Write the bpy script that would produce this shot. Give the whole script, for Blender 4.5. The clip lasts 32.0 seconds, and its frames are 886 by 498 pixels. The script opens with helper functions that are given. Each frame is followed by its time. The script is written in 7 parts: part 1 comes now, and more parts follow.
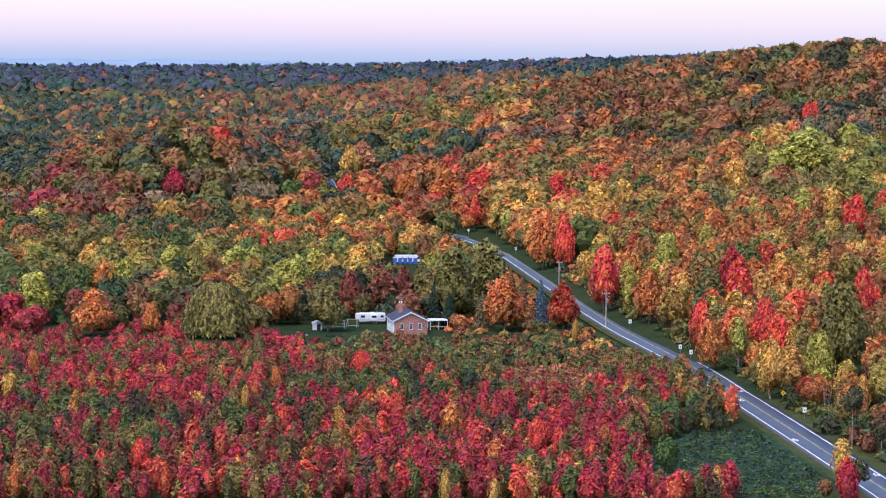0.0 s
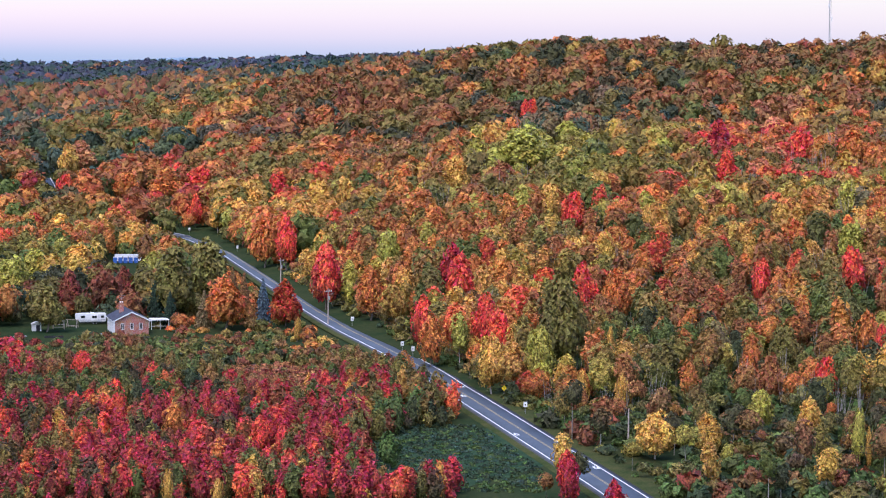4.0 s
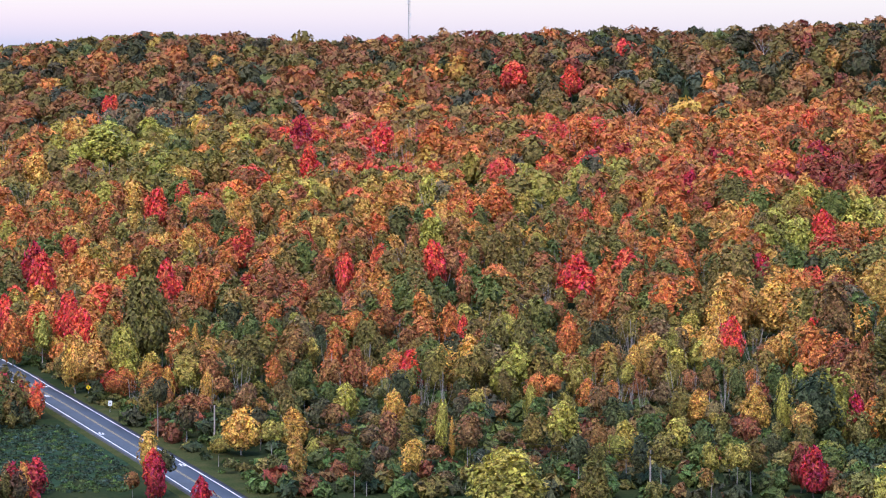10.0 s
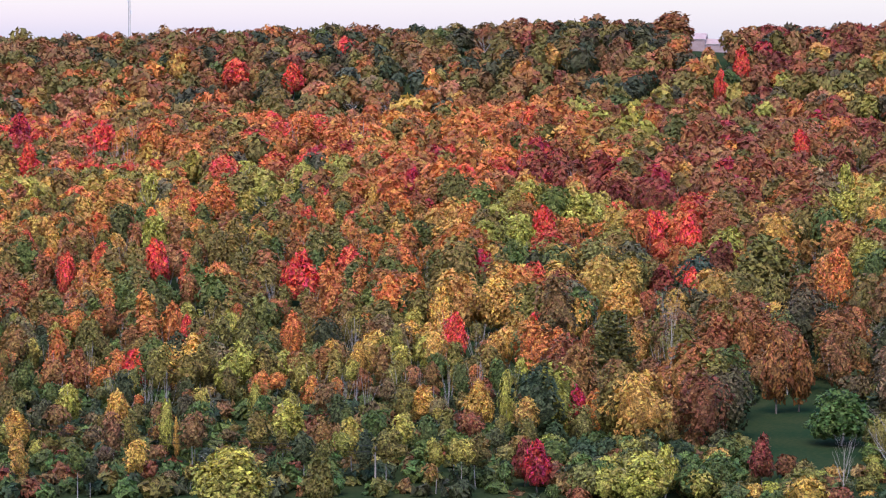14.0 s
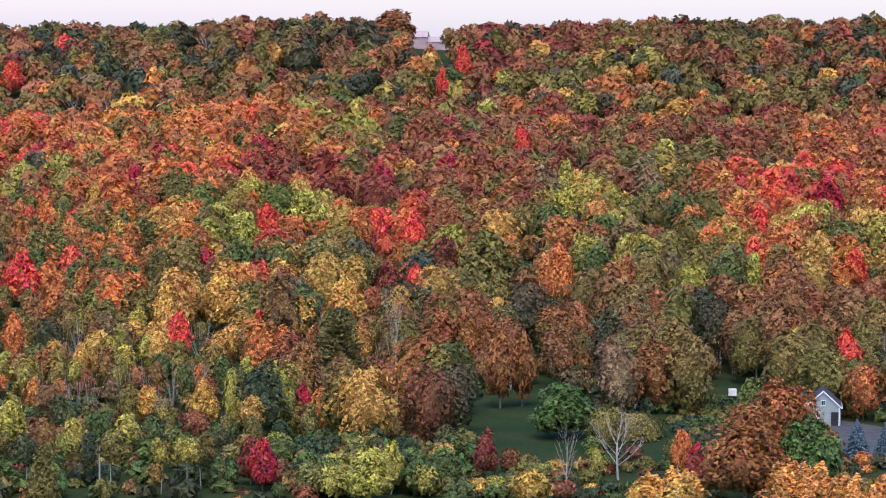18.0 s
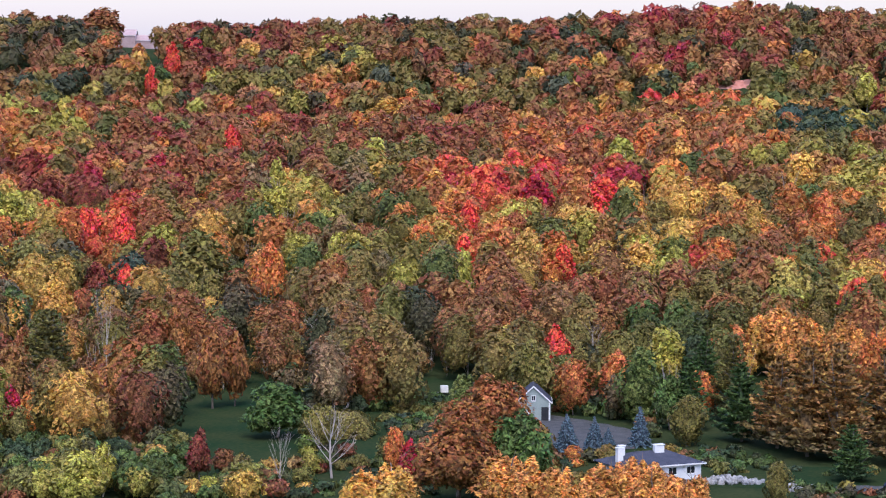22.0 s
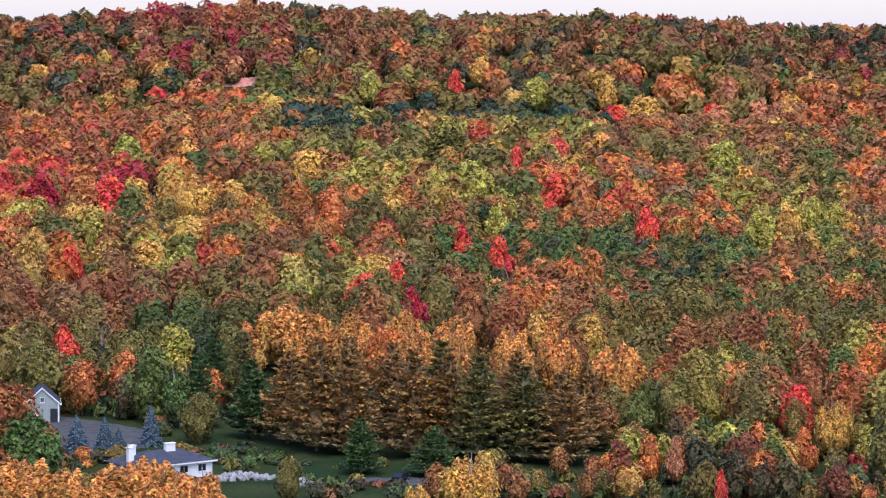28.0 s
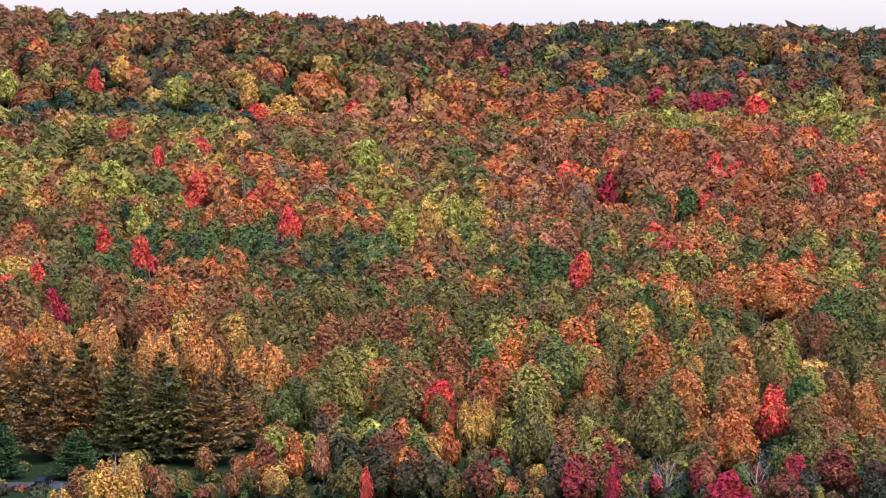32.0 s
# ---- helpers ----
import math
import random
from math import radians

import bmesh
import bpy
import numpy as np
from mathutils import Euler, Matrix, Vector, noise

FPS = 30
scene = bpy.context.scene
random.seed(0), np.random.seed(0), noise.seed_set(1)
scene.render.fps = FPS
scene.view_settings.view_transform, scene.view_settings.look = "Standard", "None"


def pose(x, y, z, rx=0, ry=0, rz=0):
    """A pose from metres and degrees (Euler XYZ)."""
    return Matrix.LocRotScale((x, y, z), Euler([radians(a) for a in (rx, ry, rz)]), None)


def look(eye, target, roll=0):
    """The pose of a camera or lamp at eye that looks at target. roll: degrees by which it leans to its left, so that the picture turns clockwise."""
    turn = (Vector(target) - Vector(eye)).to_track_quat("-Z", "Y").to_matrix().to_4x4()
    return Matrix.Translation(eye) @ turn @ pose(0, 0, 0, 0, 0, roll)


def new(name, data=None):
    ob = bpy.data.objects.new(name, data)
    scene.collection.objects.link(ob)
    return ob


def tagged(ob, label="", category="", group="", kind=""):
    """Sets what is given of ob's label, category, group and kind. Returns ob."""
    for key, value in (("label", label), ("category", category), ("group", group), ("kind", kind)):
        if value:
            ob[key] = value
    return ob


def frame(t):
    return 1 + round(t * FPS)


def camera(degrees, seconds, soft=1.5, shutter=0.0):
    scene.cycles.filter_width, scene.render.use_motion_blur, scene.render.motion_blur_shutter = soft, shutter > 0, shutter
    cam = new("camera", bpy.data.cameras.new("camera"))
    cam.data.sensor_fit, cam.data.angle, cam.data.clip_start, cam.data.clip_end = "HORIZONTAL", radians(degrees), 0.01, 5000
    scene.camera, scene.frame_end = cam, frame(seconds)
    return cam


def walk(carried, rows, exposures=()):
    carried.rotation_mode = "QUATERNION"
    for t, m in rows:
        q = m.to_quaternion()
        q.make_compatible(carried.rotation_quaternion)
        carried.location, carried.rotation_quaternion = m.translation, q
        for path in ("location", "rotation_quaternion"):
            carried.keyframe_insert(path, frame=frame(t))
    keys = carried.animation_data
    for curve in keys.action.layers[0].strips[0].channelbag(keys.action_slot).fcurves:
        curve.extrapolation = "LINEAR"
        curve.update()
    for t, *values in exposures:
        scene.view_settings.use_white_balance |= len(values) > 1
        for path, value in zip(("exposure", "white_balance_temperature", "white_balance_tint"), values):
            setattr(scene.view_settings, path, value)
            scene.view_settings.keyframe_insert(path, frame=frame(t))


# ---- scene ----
# ------------------------------------------------------------------ camera
# A drone hovers 78 m over a valley floor and turns slowly to the right.
EYE = Vector((0.0, 0.0, 78.0))
# seconds, heading clockwise from +y, tilt down, roll (degrees)
TURN = [
    (0.0, 0.000, 4.267, 0.388), (0.5, 0.796, 4.258, 0.388), (1.0, 1.588, 4.254, 0.387), (1.5, 2.382, 4.262, 0.388), (2.0, 3.160, 4.258, 0.386),
    (2.5, 3.938, 4.260, 0.384), (3.0, 4.723, 4.261, 0.388), (3.5, 5.500, 4.266, 0.394), (5.5, 8.634, 4.274, 0.398), (6.0, 9.412, 4.276, 0.397),
    (6.5, 10.193, 4.282, 0.394), (7.0, 10.972, 4.281, 0.394), (7.5, 11.754, 4.286, 0.395), (8.0, 12.539, 4.285, 0.388), (8.5, 13.317, 4.289, 0.385),
    (9.0, 14.102, 4.289, 0.390), (9.5, 14.878, 4.293, 0.385), (10.0, 15.658, 4.297, 0.387), (10.5, 16.434, 4.305, 0.383),
    (11.0, 17.222, 4.308, 0.378), (11.5, 18.006, 4.308, 0.383), (12.0, 18.781, 4.304, 0.390), (12.5, 19.559, 4.313, 0.389),
    (13.0, 20.342, 4.307, 0.389), (13.5, 21.118, 4.315, 0.389), (14.0, 21.896, 4.311, 0.394), (14.5, 22.669, 4.313, 0.391),
    (16.5, 25.718, 4.322, 0.371), (17.0, 26.507, 4.320, 0.370), (17.5, 27.308, 4.324, 0.373), (18.0, 28.121, 4.323, 0.369),
    (18.5, 28.938, 4.324, 0.356), (19.0, 29.746, 4.319, 0.352), (19.5, 30.562, 4.314, 0.349), (20.0, 31.374, 4.316, 0.347),
    (20.5, 32.174, 4.315, 0.347), (21.0, 32.984, 4.319, 0.357), (21.5, 33.798, 4.315, 0.370), (22.0, 34.628, 4.308, 0.371),
    (22.5, 35.474, 4.305, 0.374), (23.0, 36.323, 4.305, 0.383), (23.5, 37.167, 4.308, 0.385), (24.0, 38.029, 4.314, 0.387),
    (24.5, 38.912, 4.310, 0.386), (25.0, 39.813, 4.309, 0.369), (25.5, 40.725, 4.306, 0.363), (27.5, 44.702, 4.294, 0.367),
    (28.0, 45.700, 4.287, 0.370), (28.5, 46.704, 4.284, 0.374), (29.0, 47.706, 4.276, 0.369), (29.5, 48.702, 4.274, 0.367),
    (30.0, 49.698, 4.268, 0.359), (30.5, 50.695, 4.265, 0.348), (31.0, 51.689, 4.263, 0.344), (31.5, 52.719, 4.268, 0.340),
    (32.0, 53.749, 4.263, 0.344),
]


def heading(yaw, tilt, roll):
    a, b = radians(yaw), radians(tilt)
    way = Vector((math.sin(a) * math.cos(b), math.cos(a) * math.cos(b), -math.sin(b)))
    return look(EYE, EYE + way * 100, roll)


cam = camera(19.754, 32.0, soft=1.15)
walk(cam, [(t, heading(yaw, tilt, roll)) for t, yaw, tilt, roll in TURN])

# ------------------------------------------------------------------ sky and sun
# Dusk: an added broad sun lamp high behind the camera stands for the bright sky, the anti-twilight glows over the
# ridge.
SUN_AZ, SUN_EL = 215.0, 58.0
world = bpy.data.worlds.new("sky")
scene.world = world
world.use_nodes = True
wn, wl = world.node_tree.nodes, world.node_tree.links
wn.clear()
w_out = wn.new("ShaderNodeOutputWorld")
w_bg = wn.new("ShaderNodeBackground")
w_sky = wn.new("ShaderNodeTexSky")
w_sky.sky_type, w_sky.sun_disc = "NISHITA", False
w_sky.sun_elevation, w_sky.sun_rotation = radians(SUN_EL), radians(SUN_AZ)
w_sky.air_density, w_sky.dust_density = 1.0, 2.0
w_co = wn.new("ShaderNodeTexCoord")
w_sep = wn.new("ShaderNodeSeparateXYZ")
wl.new(w_co.outputs["Generated"], w_sep.inputs[0])


def world_ramp(stops):
    r = wn.new("ShaderNodeValToRGB")
    r.color_ramp.interpolation = "B_SPLINE"
    while len(r.color_ramp.elements) < len(stops):
        r.color_ramp.elements.new(0.5)
    for e, (p, c) in zip(r.color_ramp.elements, stops):
        e.position, e.color = p, (*c, 1)
    return r


w_map = wn.new("ShaderNodeMapRange")
w_map.inputs["From Min"].default_value, w_map.inputs["From Max"].default_value = -0.008, 0.036
wl.new(w_sep.outputs["Z"], w_map.inputs["Value"])
# band of dusk colour over the horizon: bluish shadow of the earth, pink belt, pale sky
w_west = world_ramp([(0.0, (0.34, 0.50, 0.78)), (0.2, (0.47, 0.59, 0.90)), (0.36, (0.80, 0.73, 0.97)), (0.55, (1.0, 0.86, 1.0)), (0.8, (1.05, 1.0, 1.05))])
w_north = world_ramp([(0.0, (0.62, 0.66, 0.82)), (0.3, (0.76, 0.74, 0.88)), (0.5, (0.88, 0.83, 0.92)), (0.75, (0.97, 0.93, 0.97)), (1.0, (1.0, 0.98, 1.0))])
wl.new(w_map.outputs[0], w_west.inputs[0])
wl.new(w_map.outputs[0], w_north.inputs[0])
w_side = wn.new("ShaderNodeMapRange")
w_side.inputs["From Min"].default_value, w_side.inputs["From Max"].default_value = -0.05, 0.5
wl.new(w_sep.outputs["X"], w_side.inputs["Value"])
w_mix1 = wn.new("ShaderNodeMixRGB")
wl.new(w_side.outputs[0], w_mix1.inputs[0])
wl.new(w_west.outputs[0], w_mix1.inputs[1])
wl.new(w_north.outputs[0], w_mix1.inputs[2])
w_gain = wn.new("ShaderNodeMixRGB")
w_gain.blend_type = "MULTIPLY"
w_gain.inputs[0].default_value = 1.0
w_gain.inputs[2].default_value = (0.30, 0.315, 0.385, 1)
wl.new(w_sky.outputs[0], w_gain.inputs[1])
w_up = wn.new("ShaderNodeMapRange")
w_up.interpolation_type = "SMOOTHSTEP"
w_up.inputs["From Min"].default_value, w_up.inputs["From Max"].default_value = 0.03, 0.25
wl.new(w_sep.outputs["Z"], w_up.inputs["Value"])
w_mix2 = wn.new("ShaderNodeMixRGB")
wl.new(w_up.outputs[0], w_mix2.inputs[0])
wl.new(w_mix1.outputs[0], w_mix2.inputs[1])
wl.new(w_gain.outputs[0], w_mix2.inputs[2])
wl.new(w_mix2.outputs[0], w_bg.inputs["Color"])
w_bg.inputs["Strength"].default_value = 1.0
wl.new(w_bg.outputs[0], w_out.inputs["Surface"])

sun = new("sun", bpy.data.lights.new("sun", "SUN"))
sun.data.energy, sun.data.angle, sun.data.color = 2.1, radians(40), (1.0, 0.88, 0.78)
_a, _e = radians(SUN_AZ), radians(SUN_EL)
sun.matrix_world = look((0, 0, 300), (-300 * math.sin(_a) * math.cos(_e), -300 * math.cos(_a) * math.cos(_e), 300 - 300 * math.sin(_e)))
scene.view_settings.exposure = 0.0


# ------------------------------------------------------------------ materials
def mat(name):
    m = bpy.data.materials.new(name)
    m.use_nodes = True
    n, l = m.node_tree.nodes, m.node_tree.links
    return m, n, l, n["Principled BSDF"]


def surface(name, a, b, scale=1.0, rough=0.8, metal=0.0, bump=0.2, fine=8.0, spec=0.3):
    """A two-tone procedural surface: large stains, fine grain and relief."""
    m, n, l, p = mat(name)
    co = n.new("ShaderNodeTexCoord")
    big, small = n.new("ShaderNodeTexNoise"), n.new("ShaderNodeTexNoise")
    big.inputs["Scale"].default_value, small.inputs["Scale"].default_value = scale, scale * fine
    big.inputs["Detail"].default_value = small.inputs["Detail"].default_value = 4
    for x in (big, small):
        l.new(co.outputs["Object"], x.inputs["Vector"])
    add = n.new("ShaderNodeMath")
    add.operation = "ADD"
    l.new(big.outputs["Fac"], add.inputs[0])
    l.new(small.outputs["Fac"], add.inputs[1])
    mr = n.new("ShaderNodeMapRange")
    mr.inputs["From Min"].default_value, mr.inputs["From Max"].default_value = 0.7, 1.3
    l.new(add.outputs[0], mr.inputs["Value"])
    mix = n.new("ShaderNodeMixRGB")
    mix.inputs[1].default_value, mix.inputs[2].default_value = (*a, 1), (*b, 1)
    l.new(mr.outputs[0], mix.inputs[0])
    l.new(mix.outputs[0], p.inputs["Base Color"])
    bp = n.new("ShaderNodeBump")
    bp.inputs["Strength"].default_value, bp.inputs["Distance"].default_value = bump, 0.05
    l.new(small.outputs["Fac"], bp.inputs["Height"])
    l.new(bp.outputs[0], p.inputs["Normal"])
    p.inputs["Roughness"].default_value, p.inputs["Metallic"].default_value = rough, metal
    p.inputs["Specular IOR Level"].default_value = spec
    return m


def foliage():
    """Leaves: the tree's own colour from its tint, each clump a little apart, with leaf-sized mottling."""
    m, n, l, p = mat("foliage")
    at = n.new("ShaderNodeAttribute")
    at.attribute_name = "tint"
    geo, co = n.new("ShaderNodeNewGeometry"), n.new("ShaderNodeTexCoord")
    nz = n.new("ShaderNodeTexNoise")
    nz.inputs["Scale"].default_value, nz.inputs["Detail"].default_value = 2.9, 3
    l.new(co.outputs["Object"], nz.inputs["Vector"])
    hsv = n.new("ShaderNodeHueSaturation")
    for src, lo, hi, dst in ((geo.outputs["Random Per Island"], 0.478, 0.522, "Hue"), (nz.outputs["Fac"], 0.96, 1.1, "Saturation")):
        mr = n.new("ShaderNodeMapRange")
        mr.inputs["To Min"].default_value, mr.inputs["To Max"].default_value = lo, hi
        l.new(src, mr.inputs["Value"])
        l.new(mr.outputs[0], hsv.inputs[dst])
    m1, m2 = n.new("ShaderNodeMapRange"), n.new("ShaderNodeMapRange")
    wv = n.new("ShaderNodeMath")
    wv.operation = "FRACT"
    mul = n.new("ShaderNodeMath")
    mul.operation = "MULTIPLY"
    mul.inputs[1].default_value = 7.31
    l.new(geo.outputs["Random Per Island"], mul.inputs[0])
    l.new(mul.outputs[0], wv.inputs[0])
    l.new(wv.outputs[0], m1.inputs["Value"])
    m1.inputs["To Min"].default_value, m1.inputs["To Max"].default_value = 0.76, 1.26
    m2.inputs["From Min"].default_value, m2.inputs["From Max"].default_value = 0.37, 0.63
    m2.inputs["To Min"].default_value, m2.inputs["To Max"].default_value = 0.38, 1.72
    l.new(nz.outputs["Fac"], m2.inputs["Value"])
    val = n.new("ShaderNodeMath")
    val.operation = "MULTIPLY"
    l.new(m1.outputs[0], val.inputs[0])
    l.new(m2.outputs[0], val.inputs[1])
    l.new(val.outputs[0], hsv.inputs["Value"])
    l.new(at.outputs["Color"], hsv.inputs["Color"])
    l.new(hsv.outputs[0], p.inputs["Base Color"])
    bp = n.new("ShaderNodeBump")
    bp.inputs["Strength"].default_value, bp.inputs["Distance"].default_value = 0.6, 0.25
    l.new(nz.outputs["Fac"], bp.inputs["Height"])
    l.new(bp.outputs[0], p.inputs["Normal"])
    p.inputs["Roughness"].default_value, p.inputs["Specular IOR Level"].default_value = 0.6, 0.2
    tr, ms = n.new("ShaderNodeBsdfTranslucent"), n.new("ShaderNodeMixShader")
    l.new(hsv.outputs[0], tr.inputs["Color"])
    ms.inputs[0].default_value = 0.28
    l.new(p.outputs[0], ms.inputs[1])
    l.new(tr.outputs[0], ms.inputs[2])
    l.new(ms.outputs[0], n["Material Output"].inputs["Surface"])
    return m


M_LEAF = foliage()
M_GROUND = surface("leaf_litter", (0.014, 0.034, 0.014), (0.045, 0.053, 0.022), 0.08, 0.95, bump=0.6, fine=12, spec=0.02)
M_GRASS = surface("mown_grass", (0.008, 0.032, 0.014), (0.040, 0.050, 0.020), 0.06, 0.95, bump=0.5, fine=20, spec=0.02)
M_MEADOW = surface("rough_meadow", (0.012, 0.034, 0.018), (0.045, 0.08, 0.042), 0.35, 0.95, bump=0.8, fine=9, spec=0.02)
M_HAZY_HILLS = surface("hazy_far_hills", (0.20, 0.29, 0.40), (0.26, 0.35, 0.46), 0.002, 1.0, bump=0.0, spec=0.0)
M_SCRUB = surface("dry_weeds", (0.12, 0.05, 0.035), (0.26, 0.13, 0.09), 0.2, 0.95, bump=0.8, fine=9)
M_VERGE = surface("grass_verge", (0.025, 0.05, 0.016), (0.09, 0.085, 0.035), 0.2, 0.95, bump=0.6, fine=12, spec=0.02)
M_ASPHALT = surface("asphalt", (0.06, 0.08, 0.11), (0.09, 0.115, 0.15), 0.15, 0.8, bump=0.25, fine=14)
M_GRAVEL = surface("gravel", (0.05, 0.053, 0.058), (0.105, 0.108, 0.112), 0.4, 0.95, bump=0.8, fine=12, spec=0.05)
M_SHALE = surface("red_shale", (0.46, 0.17, 0.13), (0.62, 0.33, 0.28), 0.08, 0.95, bump=0.8, fine=8)
M_PAINT_W = surface("road_paint_white", (0.70, 0.72, 0.74), (0.85, 0.86, 0.87), 0.6, 0.6, bump=0.1)
M_PAINT_Y = surface("road_paint_yellow", (0.30, 0.24, 0.12), (0.42, 0.34, 0.18), 0.6, 0.6, bump=0.1)
M_BARK = surface("bark", (0.10, 0.08, 0.065), (0.22, 0.18, 0.15), 0.8, 0.95, bump=0.8, fine=10)
M_PALE = surface("pale_bark", (0.34, 0.29, 0.26), (0.52, 0.46, 0.42), 0.8, 0.9, bump=0.5, fine=10)


# ------------------------------------------------------------------ the lie of the land
def smooth(x, a, b):
    u = np.clip((x - a) / (b - a), 0, 1)
    return u * u * (3 - 2 * u)


def terrain(x, y):
    """Height of the ground: a flat valley floor, a long wooded slope up to a bench, a shallow dip, and the escarpment behind it."""
    x, y = np.asarray(x, float), np.asarray(y, float)
    d, az = np.hypot(x, y), np.degrees(np.arctan2(x, y))
    top = np.interp(az, [-20, -8, 9, 17, 22, 28, 34, 40, 46, 52, 58, 64, 75], [50, 55, 74, 77, 80.5, 82, 86, 92.5, 88.5, 87.5, 83.5, 80, 79])
    bench = 1 + 0.07 * np.sin(az / 3.1) + 0.05 * np.sin(az / 1.3 + 1)
    low = np.interp(d, [0, 600, 700, 850, 1000, 1110, 1170, 1240, 1290], [0, 0, 5, 15, 27, 36, 37, 30, 31]) * np.where(d > 650, bench, 1)
    high = smooth(d, 1270, 1560) * (top - 31) + 0.008 * np.clip(d - 1600, 0, 900)
    back = 1 - smooth(az, 150, 178)
    mix = smooth(d, 1050, 1400)
    w = back * (smooth(az, 0.5, 9.0) * (1 - mix) + smooth(az, -8, 10) * mix)
    valley = np.interp(d, [0, 1150, 1500, 1950, 2500, 3200, 4000, 4700, 6000], [0, 0, 14, 4, 10, 24, 36, 50, 50])
    for rise, a_mid, a_half, d_mid, d_half in ((27, -5.8, 2.4, 1290, 110), (16, 2.0, 4.5, 1850, 170), (20, 0.0, 7.0, 2550, 230), (12, -9.0, 5.0, 3500, 250)):
        valley = valley + rise * np.exp(-(((az - a_mid) / a_half) ** 2) - ((d - d_mid) / d_half) ** 2)
    return w * (low + high) + (1 - w) * valley


def mesh_of(name, verts, faces, material, tint=None, smooth_shade=False, normals=None):
    """A mesh from numpy arrays: verts (n, 3), faces (m, 3 or 4); tint gives each vertex its leaf colour, normals its lie."""
    verts, faces = np.asarray(verts, np.float32), np.asarray(faces, np.int32)
    me = bpy.data.meshes.new(name)
    k = faces.shape[1]
    me.vertices.add(len(verts))
    me.vertices.foreach_set("co", verts.ravel())
    me.loops.add(faces.size)
    me.loops.foreach_set("vertex_index", faces.ravel())
    me.polygons.add(len(faces))
    me.polygons.foreach_set("loop_start", np.arange(len(faces), dtype=np.int32) * k)
    if smooth_shade:
        me.polygons.foreach_set("use_smooth", np.ones(len(faces), bool))
    me.update(calc_edges=True)
    if tint is not None:
        at = me.color_attributes.new("tint", "FLOAT_COLOR", "POINT")
        rgba = np.ones((len(verts), 4), np.float32)
        rgba[:, : tint.shape[1]] = tint
        at.data.foreach_set("color", rgba.ravel())
    if normals is not None:
        me.normals_split_custom_set_from_vertices(np.asarray(normals, np.float32))
    me.materials.append(material)
    return me


def ground_sheet():
    rad = np.concatenate([np.arange(0, 400, 40), np.arange(400, 1700, 12), np.geomspace(1700, 4990, 60)])
    ang = np.radians(np.concatenate([np.arange(-14, 68, 0.5), np.arange(68, 346, 6)]))
    r, a = np.meshgrid(rad, ang, indexing="ij")
    x, y = r * np.sin(a), r * np.cos(a)
    z = terrain(x, y)
    v = np.stack([x, y, z], -1).reshape(-1, 3)
    n = len(ang)
    i, j = np.meshgrid(np.arange(len(rad) - 1), np.arange(n), indexing="ij")
    f = np.stack([i * n + j, (i + 1) * n + j, (i + 1) * n + (j + 1) % n, i * n + (j + 1) % n], -1).reshape(-1, 4)[:, ::-1]
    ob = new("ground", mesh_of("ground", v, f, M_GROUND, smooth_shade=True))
    return tagged(ob, "valley floor and wooded slopes of brown leaf litter", "ground", kind="structure")


ground_sheet()


def ribbon(name, line, half_l, half_r, lift, material, step=6.0):
    """A strip that follows a plan line over the land, with a small thickness."""
    pts = np.array(line, float)
    seg = np.concatenate([[0], np.cumsum(np.hypot(*np.diff(pts, axis=0).T))])
    s = np.arange(0, seg[-1], step)
    # soften the corners of the plan line
    px, py = np.interp(s, seg, pts[:, 0]), np.interp(s, seg, pts[:, 1])
    for _ in range(12):
        px[1:-1], py[1:-1] = (px[:-2] + 2 * px[1:-1] + px[2:]) / 4, (py[:-2] + 2 * py[1:-1] + py[2:]) / 4
    tx, ty = np.gradient(px), np.gradient(py)
    ln = np.hypot(tx, ty)
    nx, ny = ty / ln, -tx / ln
    zc = terrain(px, py)
    cols = [(-half_l, lift - 0.25), (-half_l, lift), (half_r, lift), (half_r, lift - 0.25)]
    v = np.stack([np.stack([px + nx * o, py + ny * o, zc + h], -1) for o, h in cols], 1).reshape(-1, 3)
    m = len(px)
    f = [(i * 4 + c, i * 4 + c + 1, i * 4 + 5 + c, i * 4 + 4 + c) for i in range(m - 1) for c in range(3)]
    return mesh_of(name, v, np.array(f)[:, ::-1], material)


ROAD = [(86, 395), (81.5, 455), (77.8, 496), (68.3, 600), (60.5, 650), (50.5, 711), (43.8, 772), (34.6, 888), (25.5, 1006), (14, 1090), (-8, 1130), (-42, 1180), (-54, 1250), (-62, 1330)]
tagged(new("verge", ribbon("verge", ROAD, 6.5, 17.0, 0.06, M_VERGE)), "mown grass verge along the road", "verge", kind="structure")
tagged(new("shoulder", ribbon("shoulder", ROAD, 4.7, 4.7, 0.10, M_GRAVEL)), "narrow gravel shoulder of the road", "shoulder", kind="structure")
tagged(new("road", ribbon("road", ROAD, 4.1, 4.1, 0.14, M_ASPHALT)), "two-lane blue-grey asphalt country road", "road", kind="structure")
for o in (-3.45, 3.45):
    tagged(new("edge_line", ribbon("edge_line", ROAD, -o + 0.13, o + 0.13, 0.16, M_PAINT_W)), "white painted edge line", "road marking", "road markings", "structure")
for o in (-0.16, 0.16):
    tagged(new("centre_line", ribbon("centre_line", ROAD, -o + 0.07, o + 0.07, 0.16, M_PAINT_Y)), "yellow double centre line", "road marking", "road markings", "structure")


